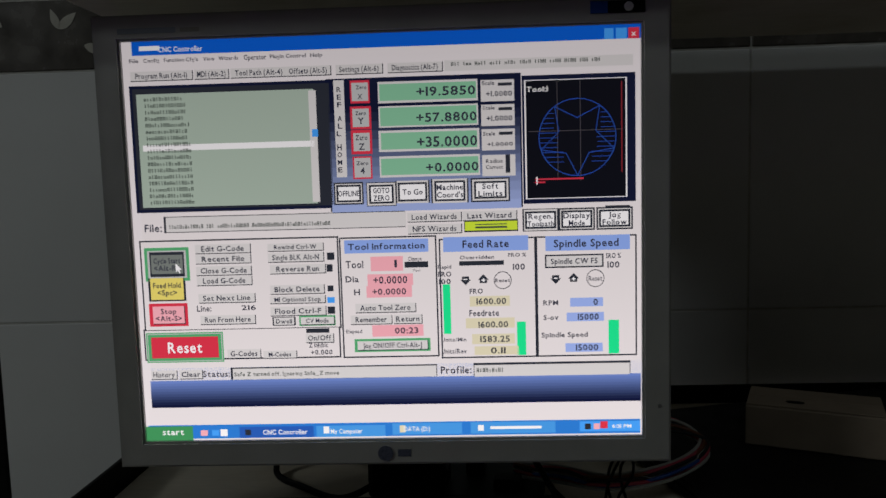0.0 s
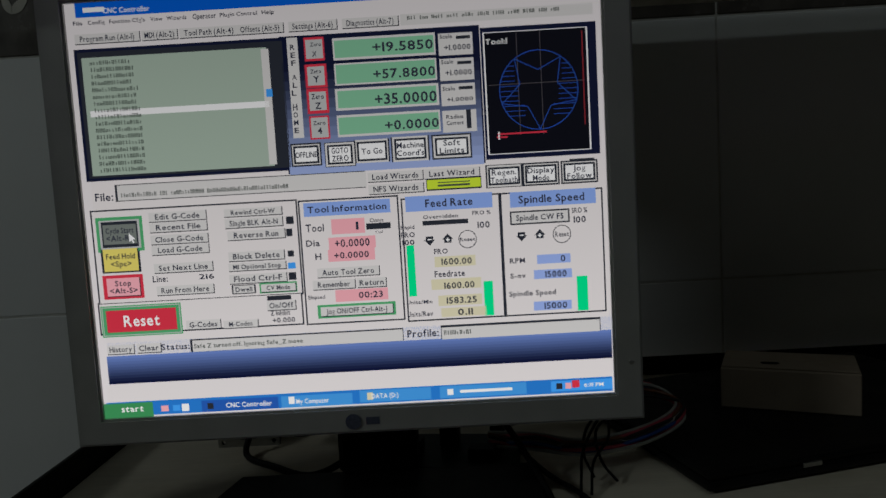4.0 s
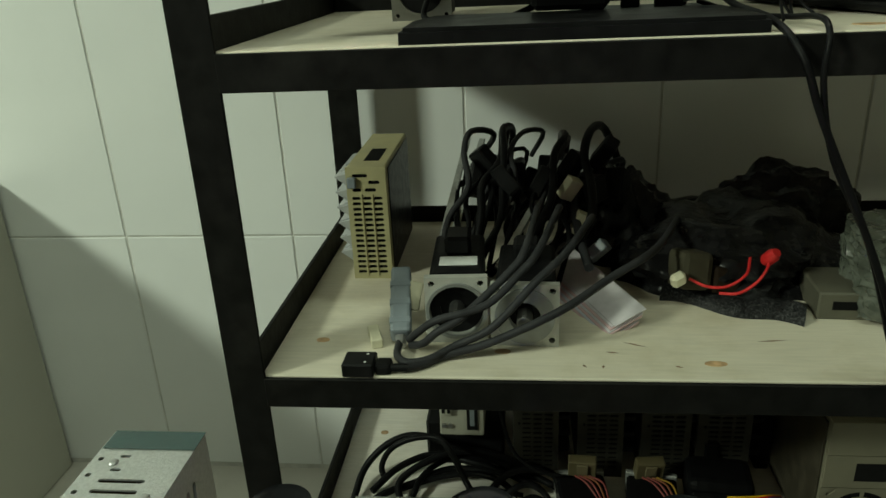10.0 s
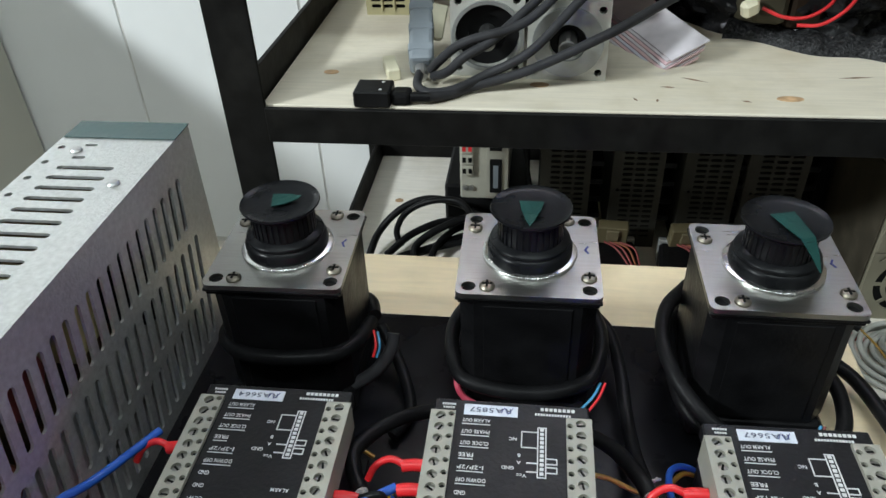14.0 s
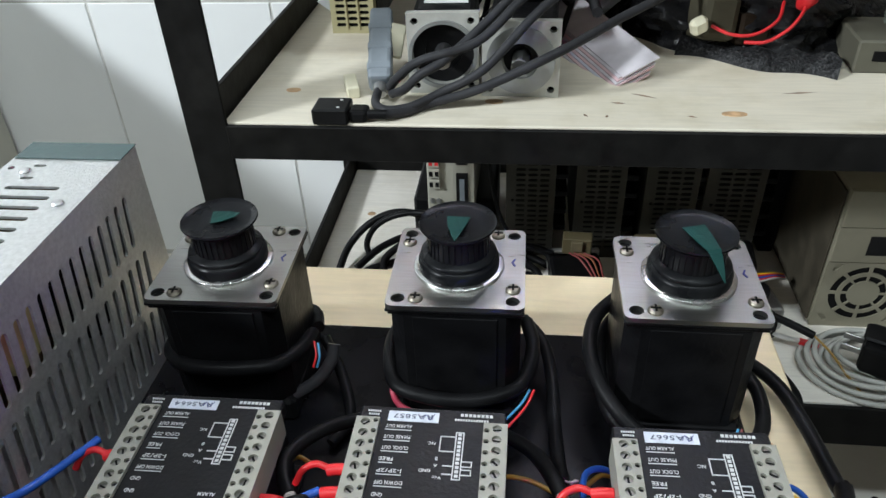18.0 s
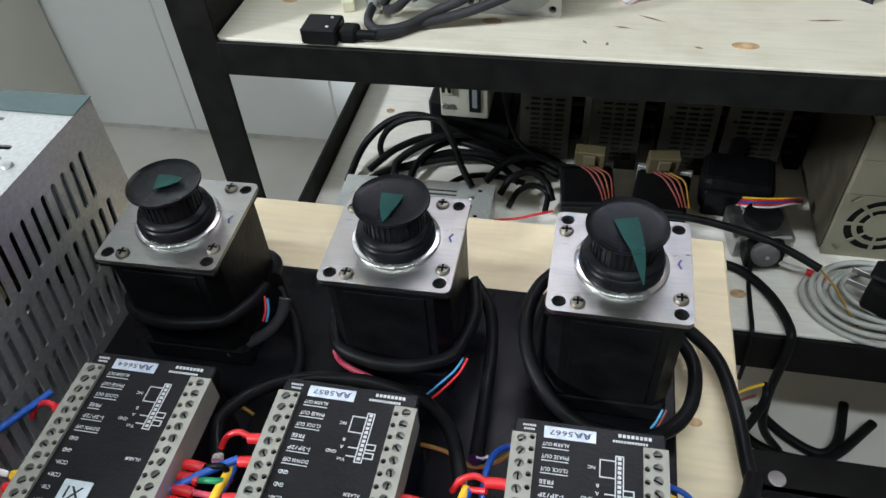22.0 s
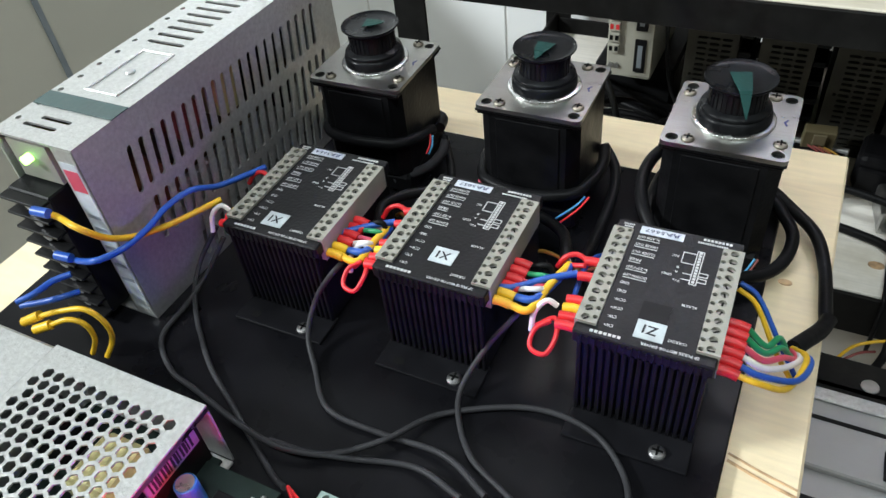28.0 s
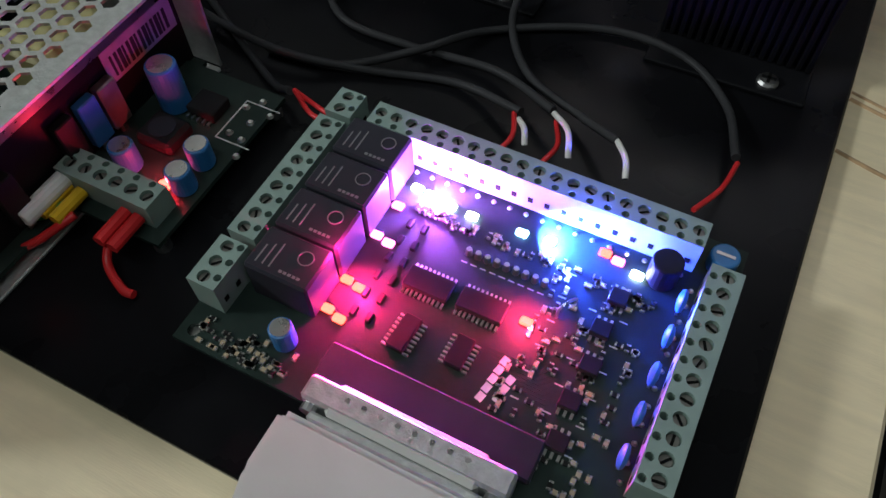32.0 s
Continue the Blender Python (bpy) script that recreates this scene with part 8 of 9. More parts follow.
for k, (x, y, z) in enumerate(((-0.035, 0.665, 0.735), (-0.045, 0.69, 0.765), (-0.02, 0.64, 0.715))):
    tagged(part("plug_housing", box(-0.008, 0.008, -0.006, 0.006, -0.012, 0.012, 0.001), CREAM_PLASTIC if k < 2 else GREY_PLASTIC, at=pose(x, y, z, 20 * k, 25, 30 * k)), "plug housing hanging in the cable heap", "connector", "cream plug housings")

BAG_BLACK = mat("black_plastic_bag", (0.010, 0.010, 0.011), 0.24, 0, 0.4, 60, 1.0, 150, 0.3, (0.05, 0.05, 0.05), 30)
BAG_BLACK.node_tree.nodes["Principled BSDF"].inputs["Specular IOR Level"].default_value = 0.25
# the pale specks paint glints on the weave
MESHY = mat("black_woven_edge", (0.018, 0.018, 0.019), 0.35, 0, 0.8, 500, 1.0, 420, 0.5, (0.20, 0.20, 0.20), 420)
bag = thing("black_bag", "crumpled black plastic bag of parts lying on the shelf", "bag", (0.115, 0.70, S2))
part("sack", lump(0.125, 0.115, 0.060, 0.26, 2.4, 4.2, 5), BAG_BLACK, bag, smooth=True)
part("fold", lump(0.06, 0.05, 0.085, 0.28, 2.6, 9.4, 5), BAG_BLACK, bag, at=(-0.105, 0.03, 0.0), smooth=True)
part("fold", lump(0.10, 0.05, 0.075, 0.28, 2.8, 2.1, 5), BAG_BLACK, bag, at=(0.07, 0.06, 0.0), smooth=True)
wb = bmesh.new()
for i in range(18):
    u = i / 17
    x, y = -0.075 + 0.115 * u, -0.090 - 0.055 * u + 0.006 * math.sin(9 * u)
    for z, d in ((0.0, -0.012), (0.006 + 0.003 * math.sin(i * 2.3), -0.010), (0.012 + 0.003 * math.sin(i * 1.7), 0.004), (0.002, 0.03)):
        wb.verts.new((x + 0.4 * d, y + d, z))
wb.verts.ensure_lookup_table()
for i in range(17):
    for k in range(3):
        a = i * 4 + k
        wb.faces.new((wb.verts[a], wb.verts[a + 4], wb.verts[a + 5], wb.verts[a + 1]))
part("woven_edge", wb, MESHY, bag, "frayed woven edge", smooth=True)
OLIVE = mat("olive_transformer_paper", (0.068, 0.062, 0.042), 0.6, 0, 0.2, 40, 0.2, 200)
tr = thing("transformer", "olive wound transformer with two red leads, lying on a black bag", "transformer", pose(0.072, 0.600, S2 + 0.012, -14, 8, 10))
part("winding", box(-0.027, 0.004, -0.018, 0.02, 0.0, 0.036, 0.006, seg=2), OLIVE, tr)
part("core", box(0.005, 0.034, -0.016, 0.018, -0.002, 0.024, 0.004, seg=2), mat("brown_core_varnish", (0.022, 0.015, 0.010), 0.5, 0, 0.3, 60, 0.2, 200), tr)
cable("red_lead", [(0.057, 0.580, 0.711), (0.072, 0.574, 0.706), (0.090, 0.574, 0.706), (0.107, 0.580, 0.715), (0.113, 0.593, 0.726)], 0.0014, RED_PVC, "red lead of the transformer", "wire", "red leads")
cable("red_lead", [(0.082, 0.570, 0.701), (0.098, 0.566, 0.703), (0.114, 0.570, 0.712), (0.124, 0.578, 0.722), (0.127, 0.585, 0.729)], 0.0014, RED_PVC, "red lead of the transformer", "wire", "red leads")
tagged(part("wire_nut", lathe([(0.004, -0.010), (0.0062, -0.006), (0.0065, 0.004), (0.004, 0.010)], 14), RED_PVC, at=pose(0.128, 0.585, 0.730, 40, 20, 0), smooth=True), "red cap on the end of a lead", "cap")
tagged(part("plug_housing", box(-0.007, 0.007, -0.005, 0.005, -0.007, 0.007, 0.003), CREAM_PLASTIC, at=pose(0.046, 0.574, 0.713, 10, -20, 20)), "pale plug housing on the transformer's lead", "connector", "cream plug housings")
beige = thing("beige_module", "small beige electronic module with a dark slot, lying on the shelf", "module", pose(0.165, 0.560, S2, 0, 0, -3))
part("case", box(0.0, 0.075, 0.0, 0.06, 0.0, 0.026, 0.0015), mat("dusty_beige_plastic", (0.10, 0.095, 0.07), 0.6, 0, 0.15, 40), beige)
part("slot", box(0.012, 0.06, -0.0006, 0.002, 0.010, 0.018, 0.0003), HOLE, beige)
FILM = mat("crinkled_clear_film", (0.10, 0.11, 0.09), 0.12, 0, 0.5, 40, 0.9, 60, 0.35, (0.3, 0.32, 0.29), 30, coat=0.6)
wrapped = thing("wrapped_parcel", "parcel wrapped in crinkled clear film, standing on the shelf", "parcel", pose(0.262, 0.585, S2, 0, 0, -6))
wp = bmesh.new()
bmesh.ops.create_cube(wp, size=1, matrix=Matrix.LocRotScale((0, 0.0, 0.039), None, (0.13, 0.10, 0.078)))
bmesh.ops.subdivide_edges(wp, edges=list(wp.edges), cuts=19, use_grid_fill=True)
for v in wp.verts:
    n = noise.noise(v.co * 45) * 0.007 - abs(noise.noise(v.co * 95)) * 0.010 + abs(noise.noise(v.co * 210)) * 0.004
    d = Vector((v.co.x, v.co.y, v.co.z - 0.045)).normalized()
    v.co += d * n - d * 0.02 * max(0, abs(v.co.x) / 0.065 + abs(v.co.y) / 0.05 - 1.4)
    v.co.z = max(v.co.z, 0.0)
part("film", wp, FILM, wrapped)


# ---- lowest shelf ----
random.seed(21)
GC = "loops of the black cable coil"
cable("coil_loop", [(-0.282, 0.581, 0.44), (-0.277, 0.626, 0.45), (-0.257, 0.64, 0.47), (-0.233, 0.646, 0.482), (-0.209, 0.645, 0.485), (-0.181, 0.637, 0.482), (-0.143, 0.633, 0.47), (-0.103, 0.633, 0.45)], 0.004, RUBBER, "loop of black cable in a tangle on the shelf", "cable", GC)
cable("coil_loop", [(-0.251, 0.619, 0.44), (-0.256, 0.627, 0.455), (-0.245, 0.632, 0.475), (-0.22, 0.632, 0.49), (-0.189, 0.627, 0.495), (-0.17, 0.599, 0.492), (-0.154, 0.566, 0.486), (-0.142, 0.555, 0.47)], 0.0034, RUBBER, "loop of black cable in a tangle on the shelf", "cable", GC)
cable("coil_loop", [(-0.228, 0.583, 0.44), (-0.233, 0.604, 0.45), (-0.213, 0.619, 0.462), (-0.177, 0.633, 0.472), (-0.143, 0.635, 0.472), (-0.109, 0.635, 0.462), (-0.074, 0.629, 0.45)], 0.004, RUBBER, "loop of black cable in a tangle on the shelf", "cable", GC)
cable("coil_loop", [(-0.218, 0.582, 0.44), (-0.21, 0.615, 0.448), (-0.19, 0.635, 0.456), (-0.162, 0.644, 0.46), (-0.121, 0.64, 0.455), (-0.084, 0.625, 0.445)], 0.0036, RUBBER, "loop of black cable in a tangle on the shelf", "cable", GC)
cable("coil_loop", [(-0.232, 0.607, 0.44), (-0.193, 0.621, 0.445), (-0.152, 0.624, 0.45), (-0.122, 0.614, 0.45), (-0.101, 0.596, 0.445)], 0.0034, RUBBER, "loop of black cable in a tangle on the shelf", "cable", GC)
cable("coil_loop", [(-0.176, 0.587, 0.44), (-0.159, 0.6, 0.443), (-0.131, 0.604, 0.445), (-0.095, 0.602, 0.44)], 0.003, RUBBER, "loop of black cable in a tangle on the shelf", "cable", GC)
cable("coil_loop", [(-0.264, 0.602, 0.44), (-0.238, 0.631, 0.45), (-0.2, 0.65, 0.455), (-0.152, 0.638, 0.455), (-0.113, 0.627, 0.45), (-0.077, 0.611, 0.443)], 0.004, RUBBER, "loop of black cable in a tangle on the shelf", "cable", GC)
cable("coil_loop", [(-0.135, 0.594, 0.445), (-0.115, 0.607, 0.462), (-0.089, 0.612, 0.468), (-0.062, 0.611, 0.462), (-0.054, 0.599, 0.445)], 0.004, RUBBER, "loop of black cable in a tangle on the shelf", "cable", GC)
cable("coil_loop", [(-0.118, 0.578, 0.443), (-0.107, 0.588, 0.458), (-0.089, 0.594, 0.462), (-0.072, 0.588, 0.455), (-0.064, 0.575, 0.443)], 0.0036, RUBBER, "loop of black cable in a tangle on the shelf", "cable", GC)
cable("coil_loop", [(-0.277, 0.555, 0.44), (-0.252, 0.593, 0.442), (-0.216, 0.614, 0.444), (-0.179, 0.636, 0.446), (-0.131, 0.634, 0.446), (-0.085, 0.63, 0.444), (-0.058, 0.617, 0.44)], 0.0042, RUBBER, "loop of black cable in a tangle on the shelf", "cable", GC)
cable("coil_loop", [(-0.107, 0.561, 0.442), (-0.099, 0.577, 0.45), (-0.085, 0.586, 0.452), (-0.07, 0.58, 0.448), (-0.07, 0.559, 0.442)], 0.003, RUBBER, "loop of black cable in a tangle on the shelf", "cable", GC)

small = thing("small_power_supply", "low aluminium power supply with slots, lying on the shelf", "power supply", pose(-0.195, 0.532, S3, 0, 0, 1))
part("case", box(-0.075, 0.075, -0.028, 0.028, 0, 0.0335, 0.001), ALU_CASE, small)
part("cover", perforated(rect(-0.0755, 0.0755, -0.0285, 0.0285), [slot(0.022, -0.020 + 0.0058 * k, 0.036, 0.0026) for k in range(7)] + [slot(-0.03, -0.020 + 0.0058 * k, 0.036, 0.0026) for k in range(7)] + [ring(0.062, s * 0.018, 0.0022, 12) for s in (-1, 1)], 0.0009), ALU_CASE, small, "slotted aluminium cover", at=(0, 0, 0.0352))
part("dark_inside", box(-0.072, 0.072, -0.026, 0.026, 0.0336, 0.0340), HOLE, small)
for s in (-1, 1):
    part("screw", screw_head(0.0026), STEEL, small, at=(0.055, s * 0.006, 0.0352))
cable("red_wire", [(-0.118, 0.530, S3 + 0.018), (-0.095, 0.533, S3 + 0.020), (-0.075, 0.540, S3 + 0.022), (-0.062, 0.548, S3 + 0.020)], 0.0012, RED_PVC, "red wire leaving the low power supply", "wire")

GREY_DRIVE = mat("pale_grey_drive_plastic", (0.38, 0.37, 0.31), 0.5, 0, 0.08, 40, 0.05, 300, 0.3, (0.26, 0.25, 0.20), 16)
# drive plastics with the shade under the shelf put into their colour
GREY_DRIVE_SHADED = mat("dusty_grey_drive_plastic", (0.055, 0.052, 0.044), 0.55, 0, 0.1, 40, 0.05, 300, 0.3, (0.11, 0.105, 0.085), 16)
BEIGE_DRIVE_SHADED = mat("dusty_beige_drive_plastic", (0.050, 0.048, 0.040), 0.6, 0, 0.12, 40, 0.1, 300, 0.35, (0.12, 0.11, 0.08), 14)
stand = tagged(part("black_module", box(-0.045, 0.045, 0, 0.12, 0, 0.0605, 0.003), DARK_PLASTIC, at=(-0.162, 0.66, S3)), "black electronic module lying under a drive", "module")
sd = thing("narrow_drive", "pale grey narrow drive with plug rows, standing on a black module", "drive", (-0.1625, 0.632, S3 + 0.061))
part("body", box(-0.0245, 0.0245, 0.001, 0.13, 0.0, 0.150, 0.0015), GREY_DRIVE, sd)
part("side_panel", box(0.002, 0.0245, -0.0008, 0.001, 0.004, 0.146, 0.0003), GREY_DRIVE, sd)
for k in range(9):
    c = part("plug", box(-0.0225, -0.0105, -0.004, 0.001, 0.030 + 0.0125 * k, 0.0405 + 0.0125 * k, 0.0006), GREY_DRIVE, sd)
    for s in (-0.0195, -0.0135):
        part("plug_hole", box(s - 0.0018, s + 0.0018, -0.0043, -0.0039, 0.0325 + 0.0125 * k, 0.038 + 0.0125 * k), HOLE if k != 2 else RED_PVC, c)
for k, (z0, z1) in enumerate(((0.010, 0.048), (0.058, 0.100), (0.108, 0.138))):
    p_ = part("port", box(0.006, 0.018, -0.003, 0.0, z0, z1, 0.0006), DARK_PLASTIC, sd, "black socket")
    part("port_core", box(0.0095, 0.0145, -0.0034, -0.003, z0 + 0.006, z1 - 0.006), GREY_PLASTIC, p_)
for s in (-0.0195, -0.013):
    part("screw", cyl(0.0028, -0.0015, 0.001, s, 0.014, 12, axis="Y"), STEEL, sd)

GD = "drives in a row on the lowest shelf"
for x0, x1, mm, vents in ((-0.106, -0.055, BEIGE_DRIVE_SHADED, 1), (-0.034, 0.0165, BEIGE_DRIVE_SHADED, 1), (0.036, 0.089, BEIGE_DRIVE_SHADED, 1), (0.096, 0.153, GREY_DRIVE_SHADED, 0)):
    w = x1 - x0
    d = thing("servo_drive", ("dusty, shade-darkened beige" if vents else "pale grey") + " servo drive with a slotted front among others", "drive", ((x0 + x1) / 2, 0.645, S3), GD)
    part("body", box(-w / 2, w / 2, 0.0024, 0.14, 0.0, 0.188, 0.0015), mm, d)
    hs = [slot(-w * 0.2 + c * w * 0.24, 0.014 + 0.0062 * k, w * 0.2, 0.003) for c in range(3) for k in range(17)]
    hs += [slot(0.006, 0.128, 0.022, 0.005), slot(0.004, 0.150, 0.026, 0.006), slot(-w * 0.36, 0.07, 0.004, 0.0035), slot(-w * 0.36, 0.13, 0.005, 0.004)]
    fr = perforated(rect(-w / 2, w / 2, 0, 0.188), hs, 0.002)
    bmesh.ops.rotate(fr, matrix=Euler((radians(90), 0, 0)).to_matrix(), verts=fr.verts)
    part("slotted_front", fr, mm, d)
    # dark sheet in place of the shade behind the slots
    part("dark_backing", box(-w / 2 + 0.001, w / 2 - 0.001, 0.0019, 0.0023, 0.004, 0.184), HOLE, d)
    for k in range(7):
        part("side_fin", box(w / 2 + 0.0005, w / 2 + 0.013, 0.006, 0.13, 0.03 + 0.021 * k, 0.036 + 0.021 * k, 0.0008), MOTOR_BLACK, d)
    if not vents:
        part("cable_port", box(-w * 0.35, -w * 0.05, -0.004, 0.0018, 0.02, 0.05, 0.002), DARK_PLASTIC, d)
cable("black_lead", [(-0.125, 0.62, 0.60), (-0.118, 0.61, 0.54), (-0.105, 0.60, 0.50), (-0.08, 0.598, 0.478), (-0.055, 0.60, 0.470)], 0.0021, RUBBER, "black lead hanging in front of the drives", "cable")
# connector and wire colours here are dulled to carry the shelf's shade
for x, k in ((-0.031, 0), (0.040, 1)):
    c = thing("wire_connector", "yellowed square connector with wires in front of the drives", "connector", pose(x, 0.612, S3 + 0.040, 15, 0, -4 + 10 * k), "yellowed connectors")
    part("housing", box(-0.015, 0.015, -0.006, 0.006, -0.012, 0.012, 0.001), mat("yellowed_plastic", (0.13, 0.108, 0.058), 0.5), c)
    part("latch", box(-0.006, 0.006, -0.0085, -0.0062, -0.004, 0.010, 0.0006), mat("yellowed_latch", (0.16, 0.135, 0.08), 0.5), c)
    m = thing("stepper_motor_stored", "black square motor lying under a connector", "motor", pose(x, 0.585, S3, 0, 0, 5 - 12 * k), "stored motors")
    part("body", box(-0.026, 0.026, -0.03, 0.03, 0.0, 0.027, 0.003), MOTOR_BLACK, m)
    part("end_plate", box(-0.027, 0.027, 0.0305, 0.037, 0.0, 0.028, 0.001), ALU_CASE, m)
    part("front_plate", box(-0.0265, 0.0265, -0.036, -0.0305, 0.0, 0.0275, 0.001), MOTOR_BLACK, m)
    for i, mm in enumerate((DULL_RED, DULL_RED, BROWN_PVC, OCHRE_PVC if k else DULL_RED)):
        cable("motor_wire", [(x - 0.008 + 0.005 * i, 0.603, S3 + 0.034), (x + 0.002 + 0.006 * i, 0.59, S3 + 0.036), (x + 0.012 + 0.004 * i, 0.575, S3 + 0.030), (x + 0.016 + 0.003 * i, 0.560, S3 + 0.029)], 0.0010, mm, "thin wire from a stored motor's connector", "wire", "stored motor wires")

cover = thing("stepper_motor_stored", "black square motor lying beside the geared motor, dull with dust", "motor", pose(0.113, 0.612, S3, 0, 0, -6), "stored motors")
part("body", box(-0.034, 0.034, -0.026, 0.026, 0.0, 0.040, 0.009, seg=3), MOTOR_BLACK, cover)
part("end_plate", box(-0.030, 0.030, -0.031, -0.0262, 0.0, 0.030, 0.002), MOTOR_BLACK, cover)

gear = thing("geared_motor", "small steel-cased motor with a grey drive roller, tipped on the shelf", "motor", pose(0.130, 0.548, S3, 0, 0, 8))
part("case", box(-0.027, 0.027, -0.018, 0.030, 0.0, 0.026, 0.004, seg=2), STEEL, gear)
part("mount", cyl(0.017, 0.0262, 0.034, 0.002, 0.008, 28, bevel=0.001), DARK_PLASTIC, gear)
part("black_housing", box(-0.020, 0.014, -0.034, -0.0185, 0.003, 0.030, 0.004, seg=2), DARK_PLASTIC, gear)
part("roller", lathe([(0.011, 0), (0.012, 0.001), (0.012, 0.006), (0.0105, 0.0075), (0.004, 0.0078)], 28), mat("worn_roller_rubber", (0.09, 0.09, 0.088), 0.6, 0, 0.2, 80), gear, "grey rubber roller", at=pose(-0.006, -0.034, 0.026, 78, 0, -8), smooth=True)
part("roller_screw", cyl(0.002, 0, 0.0015, seg=12), STEEL, gear, at=pose(-0.006, -0.042, 0.0275, 78, 0, -8))
for i, mm in enumerate((YELLOW_PVC, RED_PVC, BLUE_PVC, RED_PVC, WHITE_PVC)):
    cable("ribbon_wire", [(0.110, 0.592 - 0.002 * i, S3 + 0.020 - 0.001 * i), (0.119, 0.578 - 0.003 * i, S3 + 0.032), (0.138, 0.576 - 0.003 * i, S3 + 0.035), (0.156, 0.580 - 0.002 * i, S3 + 0.034), (0.170, 0.590 - 0.002 * i, S3 + 0.026)], 0.0010, mm, "thin ribbon wire over the geared motor", "wire", "ribbon wires")
cable("black_lead", [(0.030, 0.535, S3 + 0.040), (0.060, 0.532, S3 + 0.042), (0.089, 0.526, S3 + 0.042), (0.125, 0.515, S3 + 0.040), (0.150, 0.507, S3 + 0.034), (0.172, 0.497, S3 + 0.028)], 0.0036, RUBBER, "black sleeved lead lying across the geared motor", "cable")
cable("thin_wire", [(0.172, 0.497, S3 + 0.028), (0.186, 0.485, S3 + 0.018), (0.196, 0.470, S3 + 0.008), (0.204, 0.452, S3 + 0.004)], 0.0010, OCHRE_PVC, "thin yellow earth wire at a lead's end", "wire")
cable("black_lead", [(0.070, 0.522, S3 + 0.005), (0.092, 0.516, S3 + 0.005), (0.114, 0.507, S3 + 0.005), (0.135, 0.482, S3 + 0.005), (0.146, 0.452, S3 + 0.006), (0.148, 0.436, S3 + 0.001), (0.148, 0.433, S3 - 0.03), (0.15, 0.436, S3 - 0.08), (0.16, 0.44, S3 - 0.14), (0.19, 0.45, FLOOR_Z + 0.008)], 0.0042, RUBBER, "black lead running over the shelf's front edge", "cable")
cable("black_lead", [(0.120, 0.512, S3 + 0.02), (0.119, 0.500, S3 + 0.004), (0.118, 0.470, S3 + 0.003), (0.117, 0.441, S3 + 0.004), (0.118, 0.434, S3 - 0.012), (0.12, 0.436, S3 - 0.06)], 0.0020, RUBBER, "thin black lead over the shelf's front edge", "cable")
cable("white_wire", [(0.140, 0.520, S3 + 0.012), (0.155, 0.514, S3 + 0.010), (0.170, 0.512, S3 + 0.008)], 0.0022, WHITE_PVC, "short white wire with a red sleeve", "wire")
tagged(part("red_sleeve", tube([(0.168, 0.512, S3 + 0.008), (0.184, 0.508, S3 + 0.006)], 0.0032, 10, 2), RED_PVC, smooth=True), "red crimp sleeve on a white wire", "sleeve")
coil = thing("cable_coil", "coil of pale grey round cable lying on the shelf", "cable", (0, 0, 0))
for k in range(6):
    cx, cy, rx, ry = 0.222 + 0.002 * k, 0.487 + 0.001 * k, 0.060 - 0.0045 * k, 0.045 - 0.0035 * k
    part("turn", tube([(cx + rx * math.cos(0.42 * i), cy + ry * math.sin(0.42 * i), S3 + 0.0032 + 0.0042 * (k % 3) + 0.002 * math.sin(i + k)) for i in range(16)], 0.0025, 10, 4), GREY_PVC, coil, smooth=True)
ad = thing("power_adapter", "black plug-in power adapter lying in the grey coil", "adapter", pose(0.232, 0.478, S3 + 0.010, 0, 0, -28))
part("case", box(-0.024, 0.024, -0.020, 0.020, 0, 0.030, 0.004, seg=2), DARK_PLASTIC, ad)
part("ridge", box(-0.026, 0.020, -0.012, 0.012, 0.0302, 0.034, 0.002), DARK_PLASTIC, ad)
for s in (-0.008, 0.008):
    part("prong", box(-0.040, -0.0242, s - 0.001, s + 0.001, 0.012, 0.018, 0.0004), STEEL, ad)

# added block that fills the gap here in place of its shade
tall = thing("black_module", "added dark block for the shaded gap beside a power supply", "module", (0.1755, 0.665, S3))
part("case", box(-0.0075, 0.0075, 0.0, 0.13, 0.0, 0.188, 0.0015), DARK_PLASTIC, tall)
part("front_plate", box(-0.0065, 0.0065, -0.0015, -0.0002, 0.01, 0.178, 0.0005), MOTOR_BLACK, tall)
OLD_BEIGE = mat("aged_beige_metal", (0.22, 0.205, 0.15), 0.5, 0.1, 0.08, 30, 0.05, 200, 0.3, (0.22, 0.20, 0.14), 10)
pc = thing("computer_supply", "aged beige computer power supply with a fan grille", "power supply", (0.255, 0.545, S3))
out = rect(-0.068, 0.075, 0.0, 0.074)
gx, gz = -0.029, 0.040
holes = []
for q in range(8):
    a0 = q * math.pi / 4 + 0.06
    for r0, r1 in ((0.014, 0.0195), (0.0235, 0.030)):
        loop = [(gx + r1 * math.cos(a0 + 0.095 * i), gz + r1 * math.sin(a0 + 0.095 * i)) for i in range(8)] + [(gx + r0 * math.cos(a0 + 0.095 * i), gz + r0 * math.sin(a0 + 0.095 * i)) for i in range(7, -1, -1)]
        holes.append(loop)
for sx in (-1, 1):
    for sz in (-1, 1):
        holes.append(slot(gx + sx * 0.029, gz + sz * 0.029, 0.010, 0.0035, sx * sz * -math.pi / 4))
fr = perforated(out, holes, 0.0012)
bmesh.ops.rotate(fr, matrix=Euler((radians(90), 0, 0)).to_matrix(), verts=fr.verts)
part("grille_plate", fr, OLD_BEIGE, pc, "beige plate with a round fan grille")
part("case", box(-0.068, 0.075, 0.0016, 0.14, 0.0, 0.150, 0.001), OLD_BEIGE, pc)
